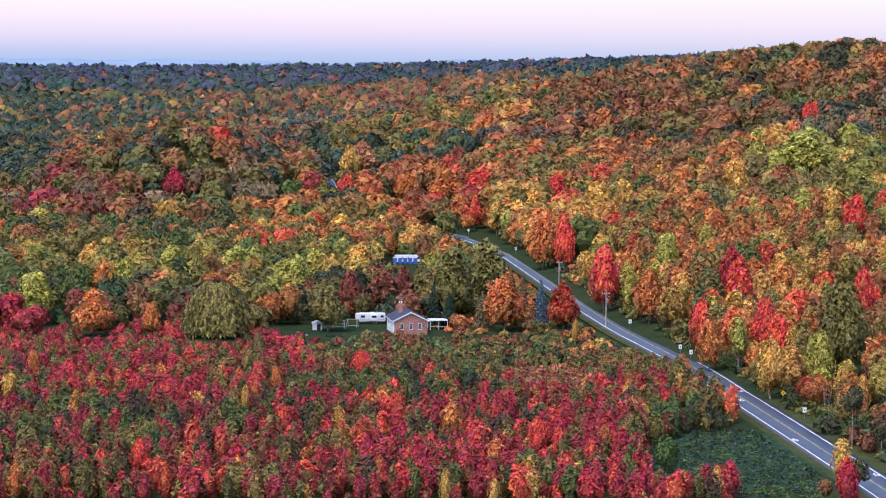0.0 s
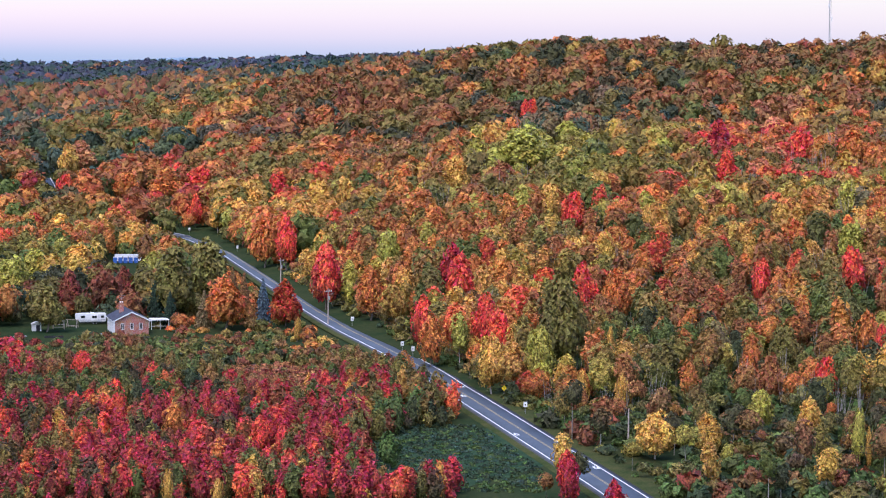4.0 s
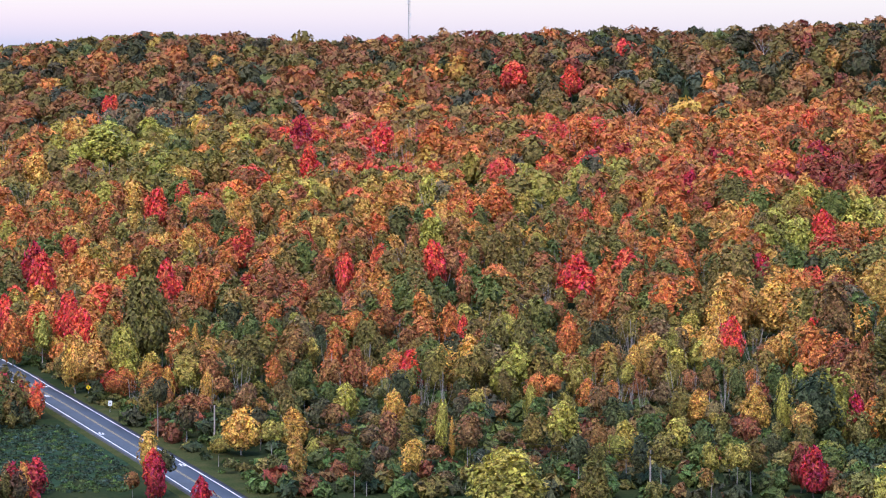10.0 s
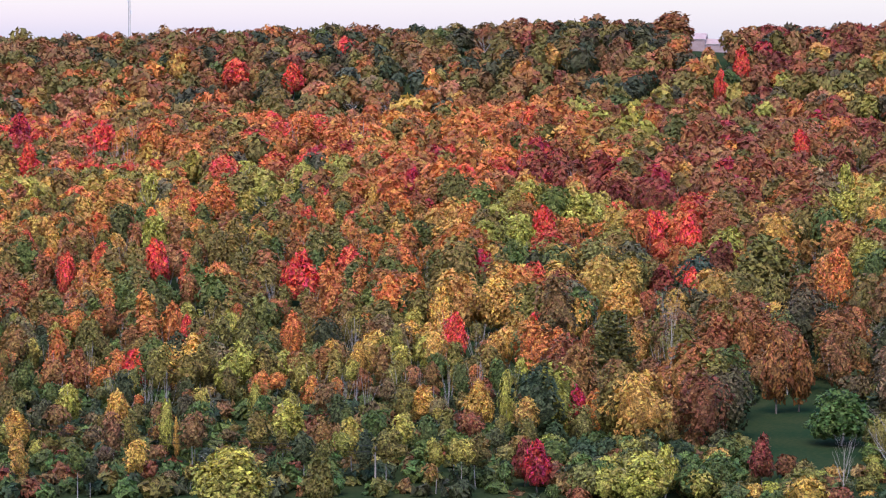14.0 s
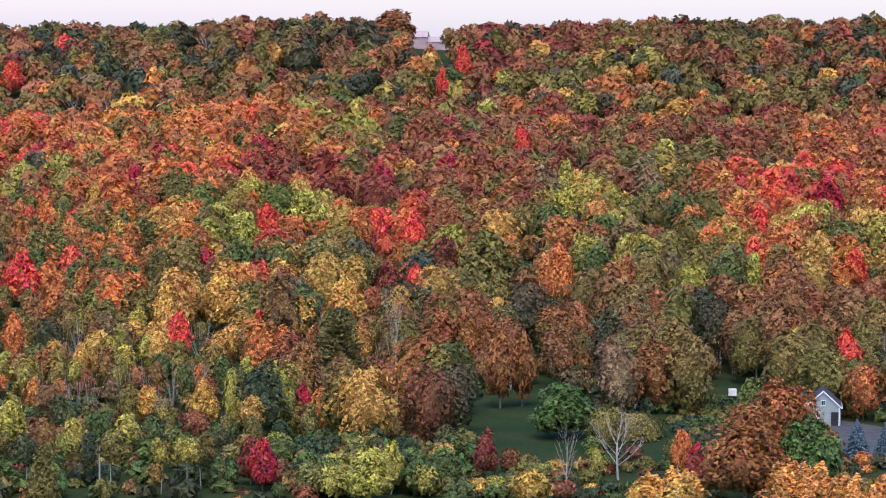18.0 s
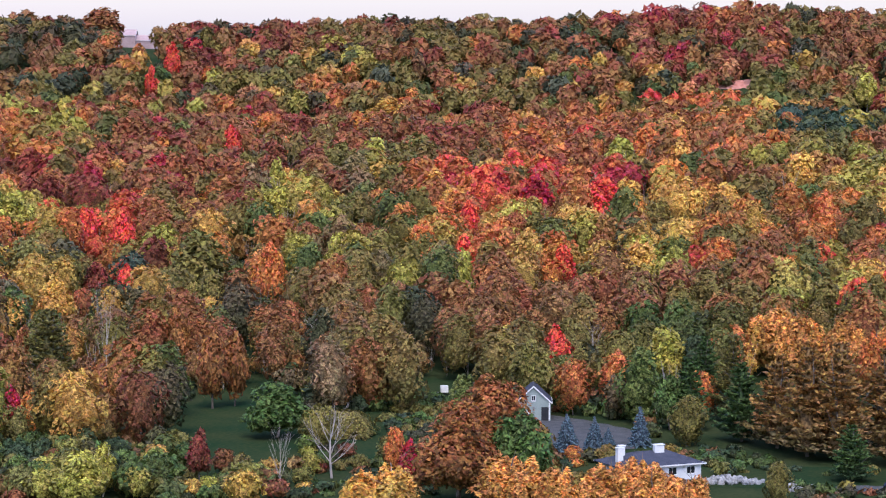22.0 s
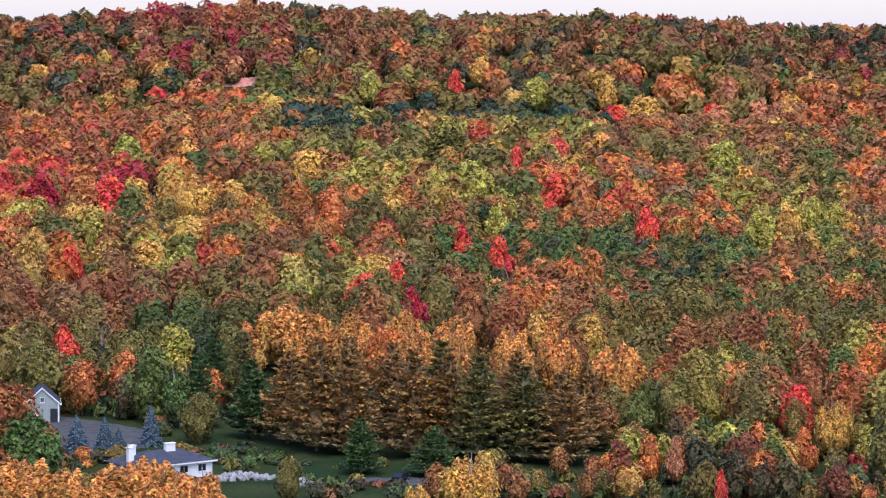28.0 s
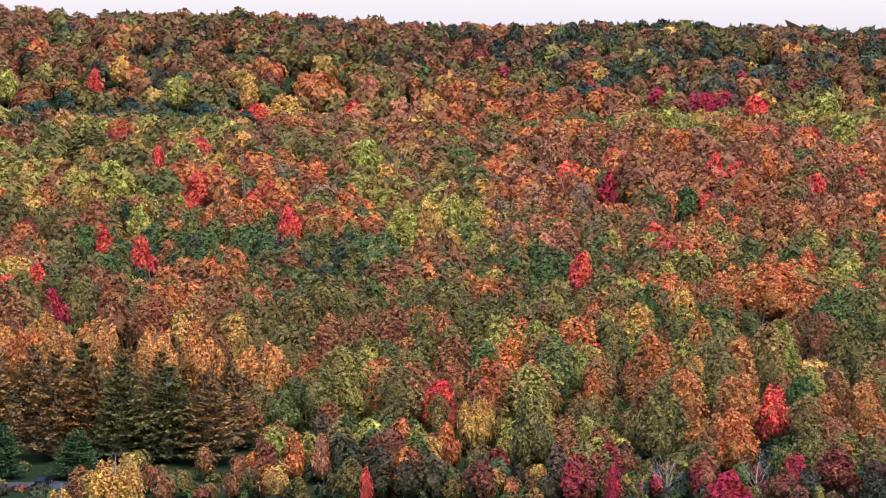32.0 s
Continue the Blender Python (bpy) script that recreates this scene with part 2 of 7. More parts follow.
def patch(name, centre, rx, ry, turn, lift, material, label, category, n=40, rough=0.12, seed=1):
    """An uneven oval sheet of ground, draped over the land."""
    rng = np.random.default_rng(seed)
    a = np.linspace(0, 2 * np.pi, n, endpoint=False)
    wob = 1 + rough * np.sin(2 * a + rng.uniform(0, 6)) + rough * 0.7 * np.sin(3 * a + rng.uniform(0, 6)) + rough * 0.4 * rng.normal(size=n)
    c, s = math.cos(radians(turn)), math.sin(radians(turn))
    rings = [0.0, 0.35, 0.7, 1.0]
    v, f = [], []
    for k in rings:
        ux, uy = rx * k * wob * np.cos(a), ry * k * wob * np.sin(a)
        x, y = centre[0] + c * ux - s * uy, centre[1] + s * ux + c * uy
        v.append(np.stack([x, y, terrain(x, y) + lift], -1))
    for i in range(len(rings) - 1):
        f += [(i * n + j, (i + 1) * n + j, (i + 1) * n + (j + 1) % n, i * n + (j + 1) % n) for j in range(n)]
    return tagged(new(name, mesh_of(name, np.concatenate(v), f, material)), label, category, kind="structure")


# ------------------------------------------------------------------ clearings: centre, half axes, turn
CLEAR = {
    "meadow": ((56, 492), 17, 40, -6), "house_yard": ((-28, 716), 19, 18, 0), "house": ((-8, 721), 9, 22, 8), "garden": ((268, 462), 15, 62, -30),
    "garden_east": ((286, 435), 14, 34, -33), "drive": ((318, 417), 16, 26, -38), "spruce_lawn": ((320, 393), 11, 24, 51), "house_two": ((291, 366), 14, 14, -9), "garden_two": ((322, 352), 12, 34, 48),
    "red_bank": ((915, 1042), 12, 26, -41.3), "ridge_house": ((716, 1352), 15, 72, -27.9), "scrub_gap": ((25.8, 606), 13, 34, -2.4), "cabins": ((-13, 962), 12, 14, 0), "cabins_front": ((-14.5, 895), 9, 76, 1),
    "camper": ((-21, 742), 11, 10, 0), "trailer": ((322, 465), 10, 44, -34.6), "rocks": ((297, 338), 11, 28, -41.2), "pine_grove": ((392, 392), 40, 78, -45.2),
}


def in_clearing(x, y, grow=1.0, road_gap=8.0):
    hit = np.zeros(np.shape(x), bool)
    for (cx, cy), rx, ry, turn in CLEAR.values():
        c, s = math.cos(radians(turn)), math.sin(radians(turn))
        dx, dy = x - cx, y - cy
        hit |= ((c * dx + s * dy) / (rx * grow + 1e-6)) ** 2 + ((-s * dx + c * dy) / (ry * grow + 1e-6)) ** 2 < 1
    line = np.array(ROAD, float)
    for (ax, ay), (bx, by) in zip(line[:-1], line[1:]):
        t = np.clip(((x - ax) * (bx - ax) + (y - ay) * (by - ay)) / ((bx - ax) ** 2 + (by - ay) ** 2), 0, 1)
        px, py = x - ax - t * (bx - ax), y - ay - t * (by - ay)
        side = (bx - ax) * (y - ay) - (by - ay) * (x - ax)
        hit |= np.hypot(px, py) < np.where(side > 0, road_gap, 6.6)
    return hit


patch("meadow", *CLEAR["meadow"], 0.05, M_MEADOW, "rough green meadow beside the road", "meadow", seed=3)
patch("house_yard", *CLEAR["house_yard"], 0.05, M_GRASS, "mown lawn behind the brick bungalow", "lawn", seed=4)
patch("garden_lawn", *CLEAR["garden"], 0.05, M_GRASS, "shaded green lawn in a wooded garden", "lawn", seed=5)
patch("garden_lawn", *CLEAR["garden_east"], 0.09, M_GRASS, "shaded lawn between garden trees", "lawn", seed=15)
patch("dry_scrub", *CLEAR["scrub_gap"], 0.05, M_SCRUB, "reddish-brown dry weeds in a gap", "scrub", seed=16)
patch("gravel_drive", *CLEAR["drive"], 0.10, M_GRAVEL, "grey gravel drive before the garage", "drive", seed=6)
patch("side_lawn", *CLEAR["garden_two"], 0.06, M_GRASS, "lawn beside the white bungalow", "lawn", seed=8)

# ------------------------------------------------------------------ trees
# leaf colours
INK = {
    "crimson": (0.39, 0.038, 0.030), "scarlet": (0.66, 0.105, 0.040), "orange": (0.55, 0.195, 0.038), "rust": (0.30, 0.122, 0.030),
    "gold": (0.56, 0.33, 0.050), "lime": (0.36, 0.32, 0.040), "olive": (0.175, 0.148, 0.024), "green": (0.078, 0.128, 0.020),
    "dark": (0.026, 0.050, 0.016), "maroon": (0.215, 0.058, 0.022), "grey": (0.20, 0.146, 0.042), "brown": (0.24, 0.118, 0.030),
    # the last colour here puts the blue-grey haze of far woods into leaves
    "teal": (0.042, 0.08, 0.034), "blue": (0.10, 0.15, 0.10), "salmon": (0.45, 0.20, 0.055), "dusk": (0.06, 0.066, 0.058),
}
NAMES = list(INK)
for _k, (_r, _g, _b) in INK.items():
    INK[_k] = (_r, _g, _b * 1.85)
RGB = np.array([INK[k] for k in NAMES])


EIGHT = np.array([(0, 2, 4), (2, 1, 4), (1, 3, 4), (3, 0, 4), (2, 0, 5), (1, 2, 5), (3, 1, 5), (0, 3, 5)])


def puffs(c, size, rng, yaw=None, droop=None):
    """Rounded leaf masses at c (n, 3) with half axes size (n, 3): vertices, triangles and normals."""
    n = len(c)
    yaw = rng.uniform(0, 6.28, n) if yaw is None else yaw
    tilt = rng.normal(0, 0.35, n) if droop is None else droop
    ex = np.stack([np.cos(yaw) * np.cos(tilt), np.sin(yaw) * np.cos(tilt), np.sin(tilt)], -1)
    ey = np.stack([-np.sin(yaw), np.cos(yaw), 0 * yaw], -1)
    ez = np.cross(ex, ey)
    dirs = np.stack([ex, -ex, ey, -ey, ez, -ez], 1)
    reach = np.repeat(size, 2, 1)[..., None] * rng.uniform(0.8, 1.2, (n, 6, 1))
    v = c[:, None] + dirs * reach
    f = (np.arange(n)[:, None, None] * 6 + EIGHT[None]).reshape(-1, 3)
    nr = dirs / (np.repeat(size, 2, 1)[..., None] / size.mean(1)[:, None, None]) ** 0.5
    nr /= np.linalg.norm(nr, axis=-1, keepdims=True)
    return v.reshape(-1, 3), f, nr.reshape(-1, 3)


def leaves(base, height, crown_r, lift, taper, tint, tint2, n, rng, core=(4, 5), clump=1.0, slim=0.72, solid=0.72):
    """Crowns of many trees at once. base (k, 3); per tree: height, crown radius, share of bare stem (lift), taper (0 round,
    1 flame-shaped), tints of the lower and the upper leaves (k, 3); an inner mass of core rings and sides, and n pointed
    leaf sprays set on the rounded boughs round it."""
    k = len(base)
    ph = rng.uniform(0, 6.28, (k, 6))
    tp, lf = taper[:, None], lift[:, None]

    def place(q, th, grow):
        lump = 1 + 0.16 * np.sin(3 * th + ph[:, :1] + 5 * q) + 0.12 * np.sin(5 * th + ph[:, 1:2] - 9 * q) + 0.1 * np.sin(13 * q + ph[:, 2:3] + 2 * th)
        prof_round = np.where(q > 0.5, np.sqrt(np.clip(1 - ((q - 0.5) / 0.5) ** 2, 0.0, 1)), 0.55 + 0.45 * np.sin(np.clip(q / 0.5, 0, 1) * 1.57))
        prof_flame = np.clip((1 - q) ** 0.8 * (0.35 + 1.7 * q) * 1.2, 0.0, 1)
        r = crown_r[:, None] * ((1 - tp) * prof_round + tp * prof_flame) * lump * grow
        lean = (q ** 2) * height[:, None] * 0.06
        z = height[:, None] * (lf + (1 - lf) * (0.5 + (q - 0.5) * np.minimum(grow, 1.02)) * (0.95 + 0.05 * lump))
        return np.stack([r * np.cos(th) + lean * np.cos(ph[:, 4:5]), r * np.sin(th) + lean * np.sin(ph[:, 4:5]), z], -1) + base[:, None, :]

    def lie(q, th, stray):
        o = np.stack([np.cos(th), np.sin(th), -0.6 + 2.6 * q], -1) + rng.normal(0, stray, (*q.shape, 3))
        return o / np.linalg.norm(o, axis=-1, keepdims=True)

    # inner mass
    m, s = core
    lev = np.linspace(0.0, 1.0, m) ** 0.9
    qq = np.repeat(lev, s)[None] + rng.normal(0, 0.025, (k, m * s))
    qq[:, -s:] = 0.985
    tt = np.tile(np.arange(s) * 2 * np.pi / s, m)[None] + rng.normal(0, 0.14, (k, m * s))
    cv = place(np.clip(qq, 0, 0.99), tt, solid + rng.normal(0, 0.05, (k, m * s))).reshape(-1, 3)
    ring = []
    for i in range(m - 1):
        for j in range(s):
            a, b, c, d = i * s + j, i * s + (j + 1) % s, (i + 1) * s + (j + 1) % s, (i + 1) * s + j
            ring += [(a, b, c), (a, c, d)]
    cf = (np.arange(k)[:, None, None] * (m * s) + np.array(ring)[None]).reshape(-1, 3)
    cn = lie(np.clip(qq, 0, 1), tt, 0.1).reshape(-1, 3)
    cq = np.clip(qq[..., None] * 1.3 - 0.3, 0, 1)
    inner = (tint[:, None] * (1 - cq) + tint2[:, None] * cq).reshape(-1, 3)
    # boughs swell the crown into rounded lobes
    p = int(np.clip(n // 22, 4, 14))
    bq = 0.08 + 0.86 * ((np.arange(p)[None] + rng.random((k, p))) / p)
    bt = rng.uniform(0, 6.28, (k, 1)) + np.arange(p)[None] * 2.4 + rng.normal(0, 0.3, (k, p))
    wide = 1.9 / math.sqrt(p) * rng.uniform(0.8, 1.3, (k, p))
    hue = rng.normal(0, 0.22, (k, p))
    # sprays of leaves, spread evenly over the crown, pointing outward and up
    q = ((np.arange(n)[None] + rng.random((k, n))) / n) ** 0.92
    th = rng.uniform(0, 6.28, (k, 1)) + np.arange(n)[None] * 2.39996 + rng.normal(0, 0.15, (k, n))
    near, bough = np.full((k, n), 9.0), np.zeros((k, n), int)
    for j in range(p):
        away = np.abs((th - bt[:, j : j + 1] + np.pi) % (2 * np.pi) - np.pi) * (0.35 + 0.65 * np.sin(np.pi * np.clip(q, 0.08, 0.92)))
        e = np.hypot(away, (q - bq[:, j : j + 1]) * 2.6) / wide[:, j : j + 1]
        bough = np.where(e < near, j, bough)
        near = np.minimum(near, e)
    swell = np.sqrt(np.clip(1 - near ** 2, 0, 1))
    lc = place(np.clip(q, 0, 0.985), th, 0.74 + 0.32 * swell + rng.uniform(-0.08, 0.06, (k, n)))
    row = np.arange(k)[:, None]
    out = lie(q, th, 0.12)
    gq, gt = q - bq[row, bough], (th - bt[row, bough] + np.pi) % (2 * np.pi) - np.pi
    u = out + 0.5 * np.stack([-np.sin(th) * gt, np.cos(th) * gt, 2.2 * gq], -1)
    u /= np.linalg.norm(u, axis=-1, keepdims=True)
    area = 2 * np.pi * crown_r * (0.5 * crown_r + (1 - lift) * height * 0.75)
    ls = clump * np.sqrt(0.82 * area / n)[:, None] * rng.uniform(0.65, 1.3, (k, n))
    face = u + rng.normal(0, 0.4, u.shape)
    face /= np.linalg.norm(face, axis=-1, keepdims=True)
    a = rng.normal(0, 0.8, u.shape) + (0, 0, 0.7)
    a -= face * (a * face).sum(-1, keepdims=True)
    a /= np.linalg.norm(a, axis=-1, keepdims=True) + 1e-9
    b = np.cross(face, a)
    L = ls[..., None]
    lv = np.stack([lc + L * a, lc + L * (-0.55 * a + slim * b), lc + L * (-0.55 * a - slim * b)], 2).reshape(-1, 3)
    lf2 = np.arange(len(lv)).reshape(-1, 3) + len(cv)
    turn = np.clip(0.5 + 1.7 * (q - 0.42) + 0.3 * np.sin(2 * th + ph[:, 5:6]) + hue[row, bough] + rng.normal(0, 0.1, (k, n)), 0, 1)[..., None]
    lt = (tint[:, None] * (1 - turn) + tint2[:, None] * turn) * (1 + 0.5 * hue[row, bough][..., None]) * rng.uniform(0.85, 1.15, (k, n, 1))
    tn = np.concatenate([inner, np.repeat(lt.reshape(-1, 3), 3, 0)])
    nr = np.concatenate([cn, np.repeat((u * 0.8 + face * 0.25).reshape(-1, 3), 3, 0)])
    nr /= np.linalg.norm(nr, axis=1, keepdims=True) + 1e-9
    return np.concatenate([cv, lv]), np.concatenate([cf, lf2]), tn, nr


def stems(base, height, r, rng, sides=3, spread=0.04):
    """Tapered trunks for many trees."""
    k = len(base)
    a = np.linspace(0, 2 * np.pi, sides, endpoint=False)
    ring = np.stack([np.cos(a), np.sin(a), np.zeros(sides)], -1)
    lean = rng.normal(0, spread, (k, 1, 3)) * height[:, None, None]
    lean[..., 2] = height[:, None]
    lo = base[:, None] + ring * r[:, None, None]
    hi = base[:, None] + ring * r[:, None, None] * 0.3 + lean
    v = np.concatenate([lo, hi], 1).reshape(-1, 3)
    f = []
    for j in range(sides):
        n2 = (j + 1) % sides
        f.append(np.stack([np.arange(k) * 2 * sides + o for o in (j, n2, n2 + sides, j + sides)], -1))
    return v, np.concatenate(f)


# colour zones of the woods: bearings, distances, shares of the leaf colours; later zones lie over earlier ones
ZONES = []


def zone(a0, a1, d0, d1, mix):
    words = mix.split()
    share = np.zeros(len(NAMES))
    for nm, wt in zip(words[::2], words[1::2]):
        share[NAMES.index(nm)] = float(wt)
    ZONES.append((a0, a1, d0, d1, share / share.sum()))


zone(-30, 90, 0, 6000, "olive 4 rust 3 orange 2 green 2 gold 1")
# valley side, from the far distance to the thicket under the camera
# far woods: haze put into the leaf colours by teal and grey-blue shares
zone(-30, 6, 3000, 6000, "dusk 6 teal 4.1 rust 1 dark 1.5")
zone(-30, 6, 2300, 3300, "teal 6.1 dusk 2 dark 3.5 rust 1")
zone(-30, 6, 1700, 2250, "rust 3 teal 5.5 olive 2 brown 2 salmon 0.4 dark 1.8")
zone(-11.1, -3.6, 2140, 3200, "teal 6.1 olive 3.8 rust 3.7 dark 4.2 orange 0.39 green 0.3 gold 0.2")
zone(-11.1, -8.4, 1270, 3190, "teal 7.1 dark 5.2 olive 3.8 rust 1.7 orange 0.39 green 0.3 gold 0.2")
zone(-5.8, 2.1, 1990, 2850, "rust 5.7 brown 3 salmon 0.8 olive 1.8 maroon 1 orange 0.39 green 0.4 gold 0.2 teal 3.3 dark 2.4")
zone(-8.7, -2.9, 1220, 2210, "rust 5.9 brown 3 orange 1.76 olive 4 scarlet 0.2 dark 3.8 green 0.4 gold 0.3 teal 3.9")
zone(-4.1, -2.4, 1440, 2300, "grey 4 maroon 2 salmon 0.8 teal 3.5 olive 0.6 rust 0.5 orange 0.33 green 0.3 gold 0.2 dark 1.8")
zone(-2.9, 1.0, 1300, 1420, "olive 3.7 teal 5.9 green 2.3 lime 1 grey 1 rust 0.6 orange 0.33 gold 0.2 dark 2")
zone(-11.1, -7.2, 1110, 1260, "maroon 4 grey 3 crimson 0.6 olive 2.7 rust 0.6 orange 0.33 green 1.2 gold 0.2")
zone(-7.2, -2.3, 1070, 1230, "dark 3 olive 3.7 grey 2 rust 2.6 crimson 0.3 gold 0.5 orange 0.33 green 1.3")
zone(-11.1, -7.2, 930, 1110, "olive 4.8 dark 3 orange 1.69 rust 2.7 lime 1 green 1.5 gold 0.2")
zone(-7.2, -4.6, 920, 1070, "olive 4.6 dark 2 green 3.1 orange 0.91 rust 0.5 gold 0.2")
zone(-2.4, 1.0, 1100, 1310, "orange 4.29 scarlet 1.17 rust 3.7 crimson 0.6 gold 1.2 olive 0.9 green 1.4")
zone(-4.9, 0.8, 930, 1120, "orange 3.71 scarlet 0.78 olive 3.9 gold 2.3 green 3.5 rust 0.8")
zone(-11.1, -0.3, 780, 950, "lime 5 olive 6.2 green 5.1 gold 2.3 dark 1 orange 0.98 rust 1")
zone(-11.1, -2.9, 640, 790, "olive 3.8 dark 4 green 3.3 brown 1 rust 0.7 orange 0.6 gold 0.2")
zone(-2.9, -0.3, 680, 830, "dark 4 maroon 2 olive 3.8 green 2.3 rust 0.7 orange 0.6 gold 0.2")
# thicket and scrub before the brick house
zone(-30, 5, 620, 715, "olive 4 green 4 maroon 2 rust 1 crimson 1")
zone(-30, -3, 580, 715, "crimson 5 maroon 3 olive 2 scarlet 1")
zone(-30, 7, 400, 580, "crimson 10 maroon 4 green 4 dark 2 olive 3 scarlet 3 gold 0.5 orange 0.7")
zone(-3, 7, 580, 715, "olive 7 green 3 brown 2 maroon 2 rust 1 dark 1")
# hill right of the road
# ridge zones below: its shade put into colour by extra dark, olive shares
zone(2.1, 9.8, 1380, 1640, "rust 5.8 brown 6.7 olive 4.4 dark 3.1 maroon 1 orange 0.7 green 0.4 gold 0.3")
zone(0.9, 5.9, 1320, 1420, "salmon 1.6 rust 4.7 orange 1.62 maroon 1 olive 0.8 green 0.3 gold 0.2 teal 2.9 dark 2.1")
zone(1.0, 5.9, 1140, 1330, "orange 2.99 rust 3.7 olive 3.8 lime 1 scarlet 0.39 green 1.3 gold 0.2")
zone(5.9, 9.8, 1150, 1370, "teal 3 green 3.3 dark 2 rust 2.7 orange 1.6 olive 0.8 gold 0.2")
zone(5.9, 9.9, 930, 1120, "lime 5 olive 5 gold 3.3 orange 2.8 rust 1.9 green 0.4")
zone(1.0, 4.0, 830, 1170, "orange 4.36 scarlet 1.17 gold 3.3 olive 3 lime 1 rust 0.8 green 1.5")
zone(4.0, 9.9, 800, 950, "orange 4.8 olive 5.1 lime 2 green 3.5 rust 2.9 scarlet 0.6 gold 0.3")
zone(3.1, 9.9, 670, 810, "orange 5.7 scarlet 1.8 lime 2 olive 4 gold 2.3 green 1.4 rust 0.9")
zone(5.3, 10.0, 510, 660, "gold 5.3 orange 5.8 lime 3 olive 4.2 scarlet 0.6 rust 1 green 0.5")
zone(4.2, 13.0, 1370, 2600, "brown 7 rust 5 olive 6.7 dark 4.4 orange 1.8 green 0.5 gold 0.3")
zone(13.0, 23.9, 1450, 2600, "rust 4.8 brown 5.7 olive 4.4 dark 4.1 maroon 2 orange 0.7 green 0.4 gold 0.3")
zone(16.3, 20.0, 1380, 1490, "rust 4.6 maroon 2 scarlet 0.6 olive 3.7 dark 3.5 orange 0.5 green 0.3 gold 0.2 brown 1.3")
zone(20.0, 23.9, 1370, 1500, "olive 6 rust 3.7 brown 4.5 grey 1 teal 1 orange 0.6 green 0.4 gold 0.2 dark 1.8")
zone(4.2, 7.6, 1160, 1400, "rust 5.6 salmon 0.8 olive 2.7 orange 1.5 green 0.3 gold 0.2 dark 1.8 teal 1.2")
zone(8.0, 11.7, 1080, 1370, "teal 3 grey 4 dark 2 rust 2.7 olive 1.8 orange 0.6 green 0.4 gold 0.2")
zone(11.7, 15.6, 1320, 1410, "rust 3.6 orange 2.5 olive 2.7 salmon 2 teal 1 green 0.3 gold 0.2")
zone(15.6, 21.9, 1340, 1400, "salmon 3 rust 4.8 orange 3.6 teal 2 olive 3.2 green 0.4 gold 0.3 dark 1.9 brown 1.6")
zone(7.6, 10.5, 920, 1090, "lime 6 olive 4.8 gold 1.2 rust 0.7 orange 0.6 green 0.3")
zone(5.4, 7.6, 970, 1110, "orange 3.5 lime 3 olive 3.8 rust 2.7 green 0.3 gold 0.2")
zone(10.5, 12.0, 1000, 1310, "gold 3.2 olive 3.6 orange 2.5 lime 1 rust 0.5 green 0.3")
zone(11.7, 14.7, 1010, 1350, "scarlet 2.4 crimson 1.2 orange 3.5 salmon 2 olive 2.7 rust 0.6 green 0.3 gold 0.2")
zone(14.7, 17.8, 990, 1340, "orange 4.6 rust 3.7 olive 4.8 scarlet 0.6 green 0.3 gold 0.2")
zone(17.8, 19.4, 990, 1320, "scarlet 3 orange 4.4 crimson 0.6 olive 0.5 rust 0.5 green 0.2 gold 0.2")
zone(19.4, 24.0, 1000, 1340, "orange 7.7 gold 3.3 rust 3.9 scarlet 0.6 olive 2 green 0.4")
zone(10.5, 16.8, 890, 1010, "orange 4.7 scarlet 1.8 lime 3 olive 4 gold 2.3 teal 1 rust 0.9 green 0.4")
zone(16.8, 19.9, 840, 990, "lime 3 teal 2 orange 2.6 scarlet 1.2 rust 2.7 olive 2.9 green 0.4 gold 0.2")
zone(19.9, 24.0, 870, 1000, "rust 4.6 scarlet 1.2 crimson 1.2 orange 3.5 gold 1.2 olive 0.7 green 0.3")
zone(4.2, 10.5, 780, 940, "orange 4.8 olive 5.1 rust 3.9 lime 2 green 2.5 scarlet 0.6 gold 0.3")
zone(10.5, 24.0, 770, 880, "orange 5.9 olive 5.2 green 3.5 rust 3.1 gold 2.4 lime 1 scarlet 0.6")
zone(22.5, 24.0, 780, 870, "lime 4 green 3.2 orange 1.4 olive 0.6 rust 0.5 gold 0.2")
zone(10.5, 15.6, 660, 780, "orange 5.8 rust 4 olive 5.2 green 3.5 scarlet 0.6 grey 1 gold 0.3")
zone(15.6, 21.9, 660, 780, "olive 6.2 green 4.5 orange 3.8 rust 4 scarlet 0.6 grey 1 gold 0.3")
zone(10.5, 19.4, 540, 660, "olive 6.3 green 3.6 orange 3.9 lime 2 rust 3.1 dark 2 scarlet 0.4 grey 1 gold 0.4")
zone(19.4, 24.1, 510, 660, "gold 4.3 lime 4 olive 4 brown 1 rust 1.9 grey 1 crimson 0.3 orange 0.7 green 0.4")
zone(9.0, 19.4, 440, 540, "dark 4 brown 3 olive 4 lime 2 maroon 1 rust 1.9 gold 1.3 orange 0.8 green 0.4")
zone(16.9, 24.1, 430, 510, "green 3.4 dark 3 lime 3 olive 2.8 maroon 1 rust 0.7 orange 0.6 gold 0.2")
# thicket between the meadow and the camera
zone(-30, 6.4, 400, 600, "crimson 10 maroon 4 green 4 dark 2 olive 3 scarlet 3 gold 0.5 orange 0.7")
zone(-30, 8.4, 400, 500, "crimson 10 maroon 4 green 4 dark 2 olive 3 scarlet 3 gold 0.5 orange 0.7")
zone(-4, 1.2, 555, 590, "green 5 dark 4 olive 4 maroon 2 crimson 2")
zone(-30, -6.2, 470, 540, "olive 3 dark 3 green 3 crimson 3 maroon 2")
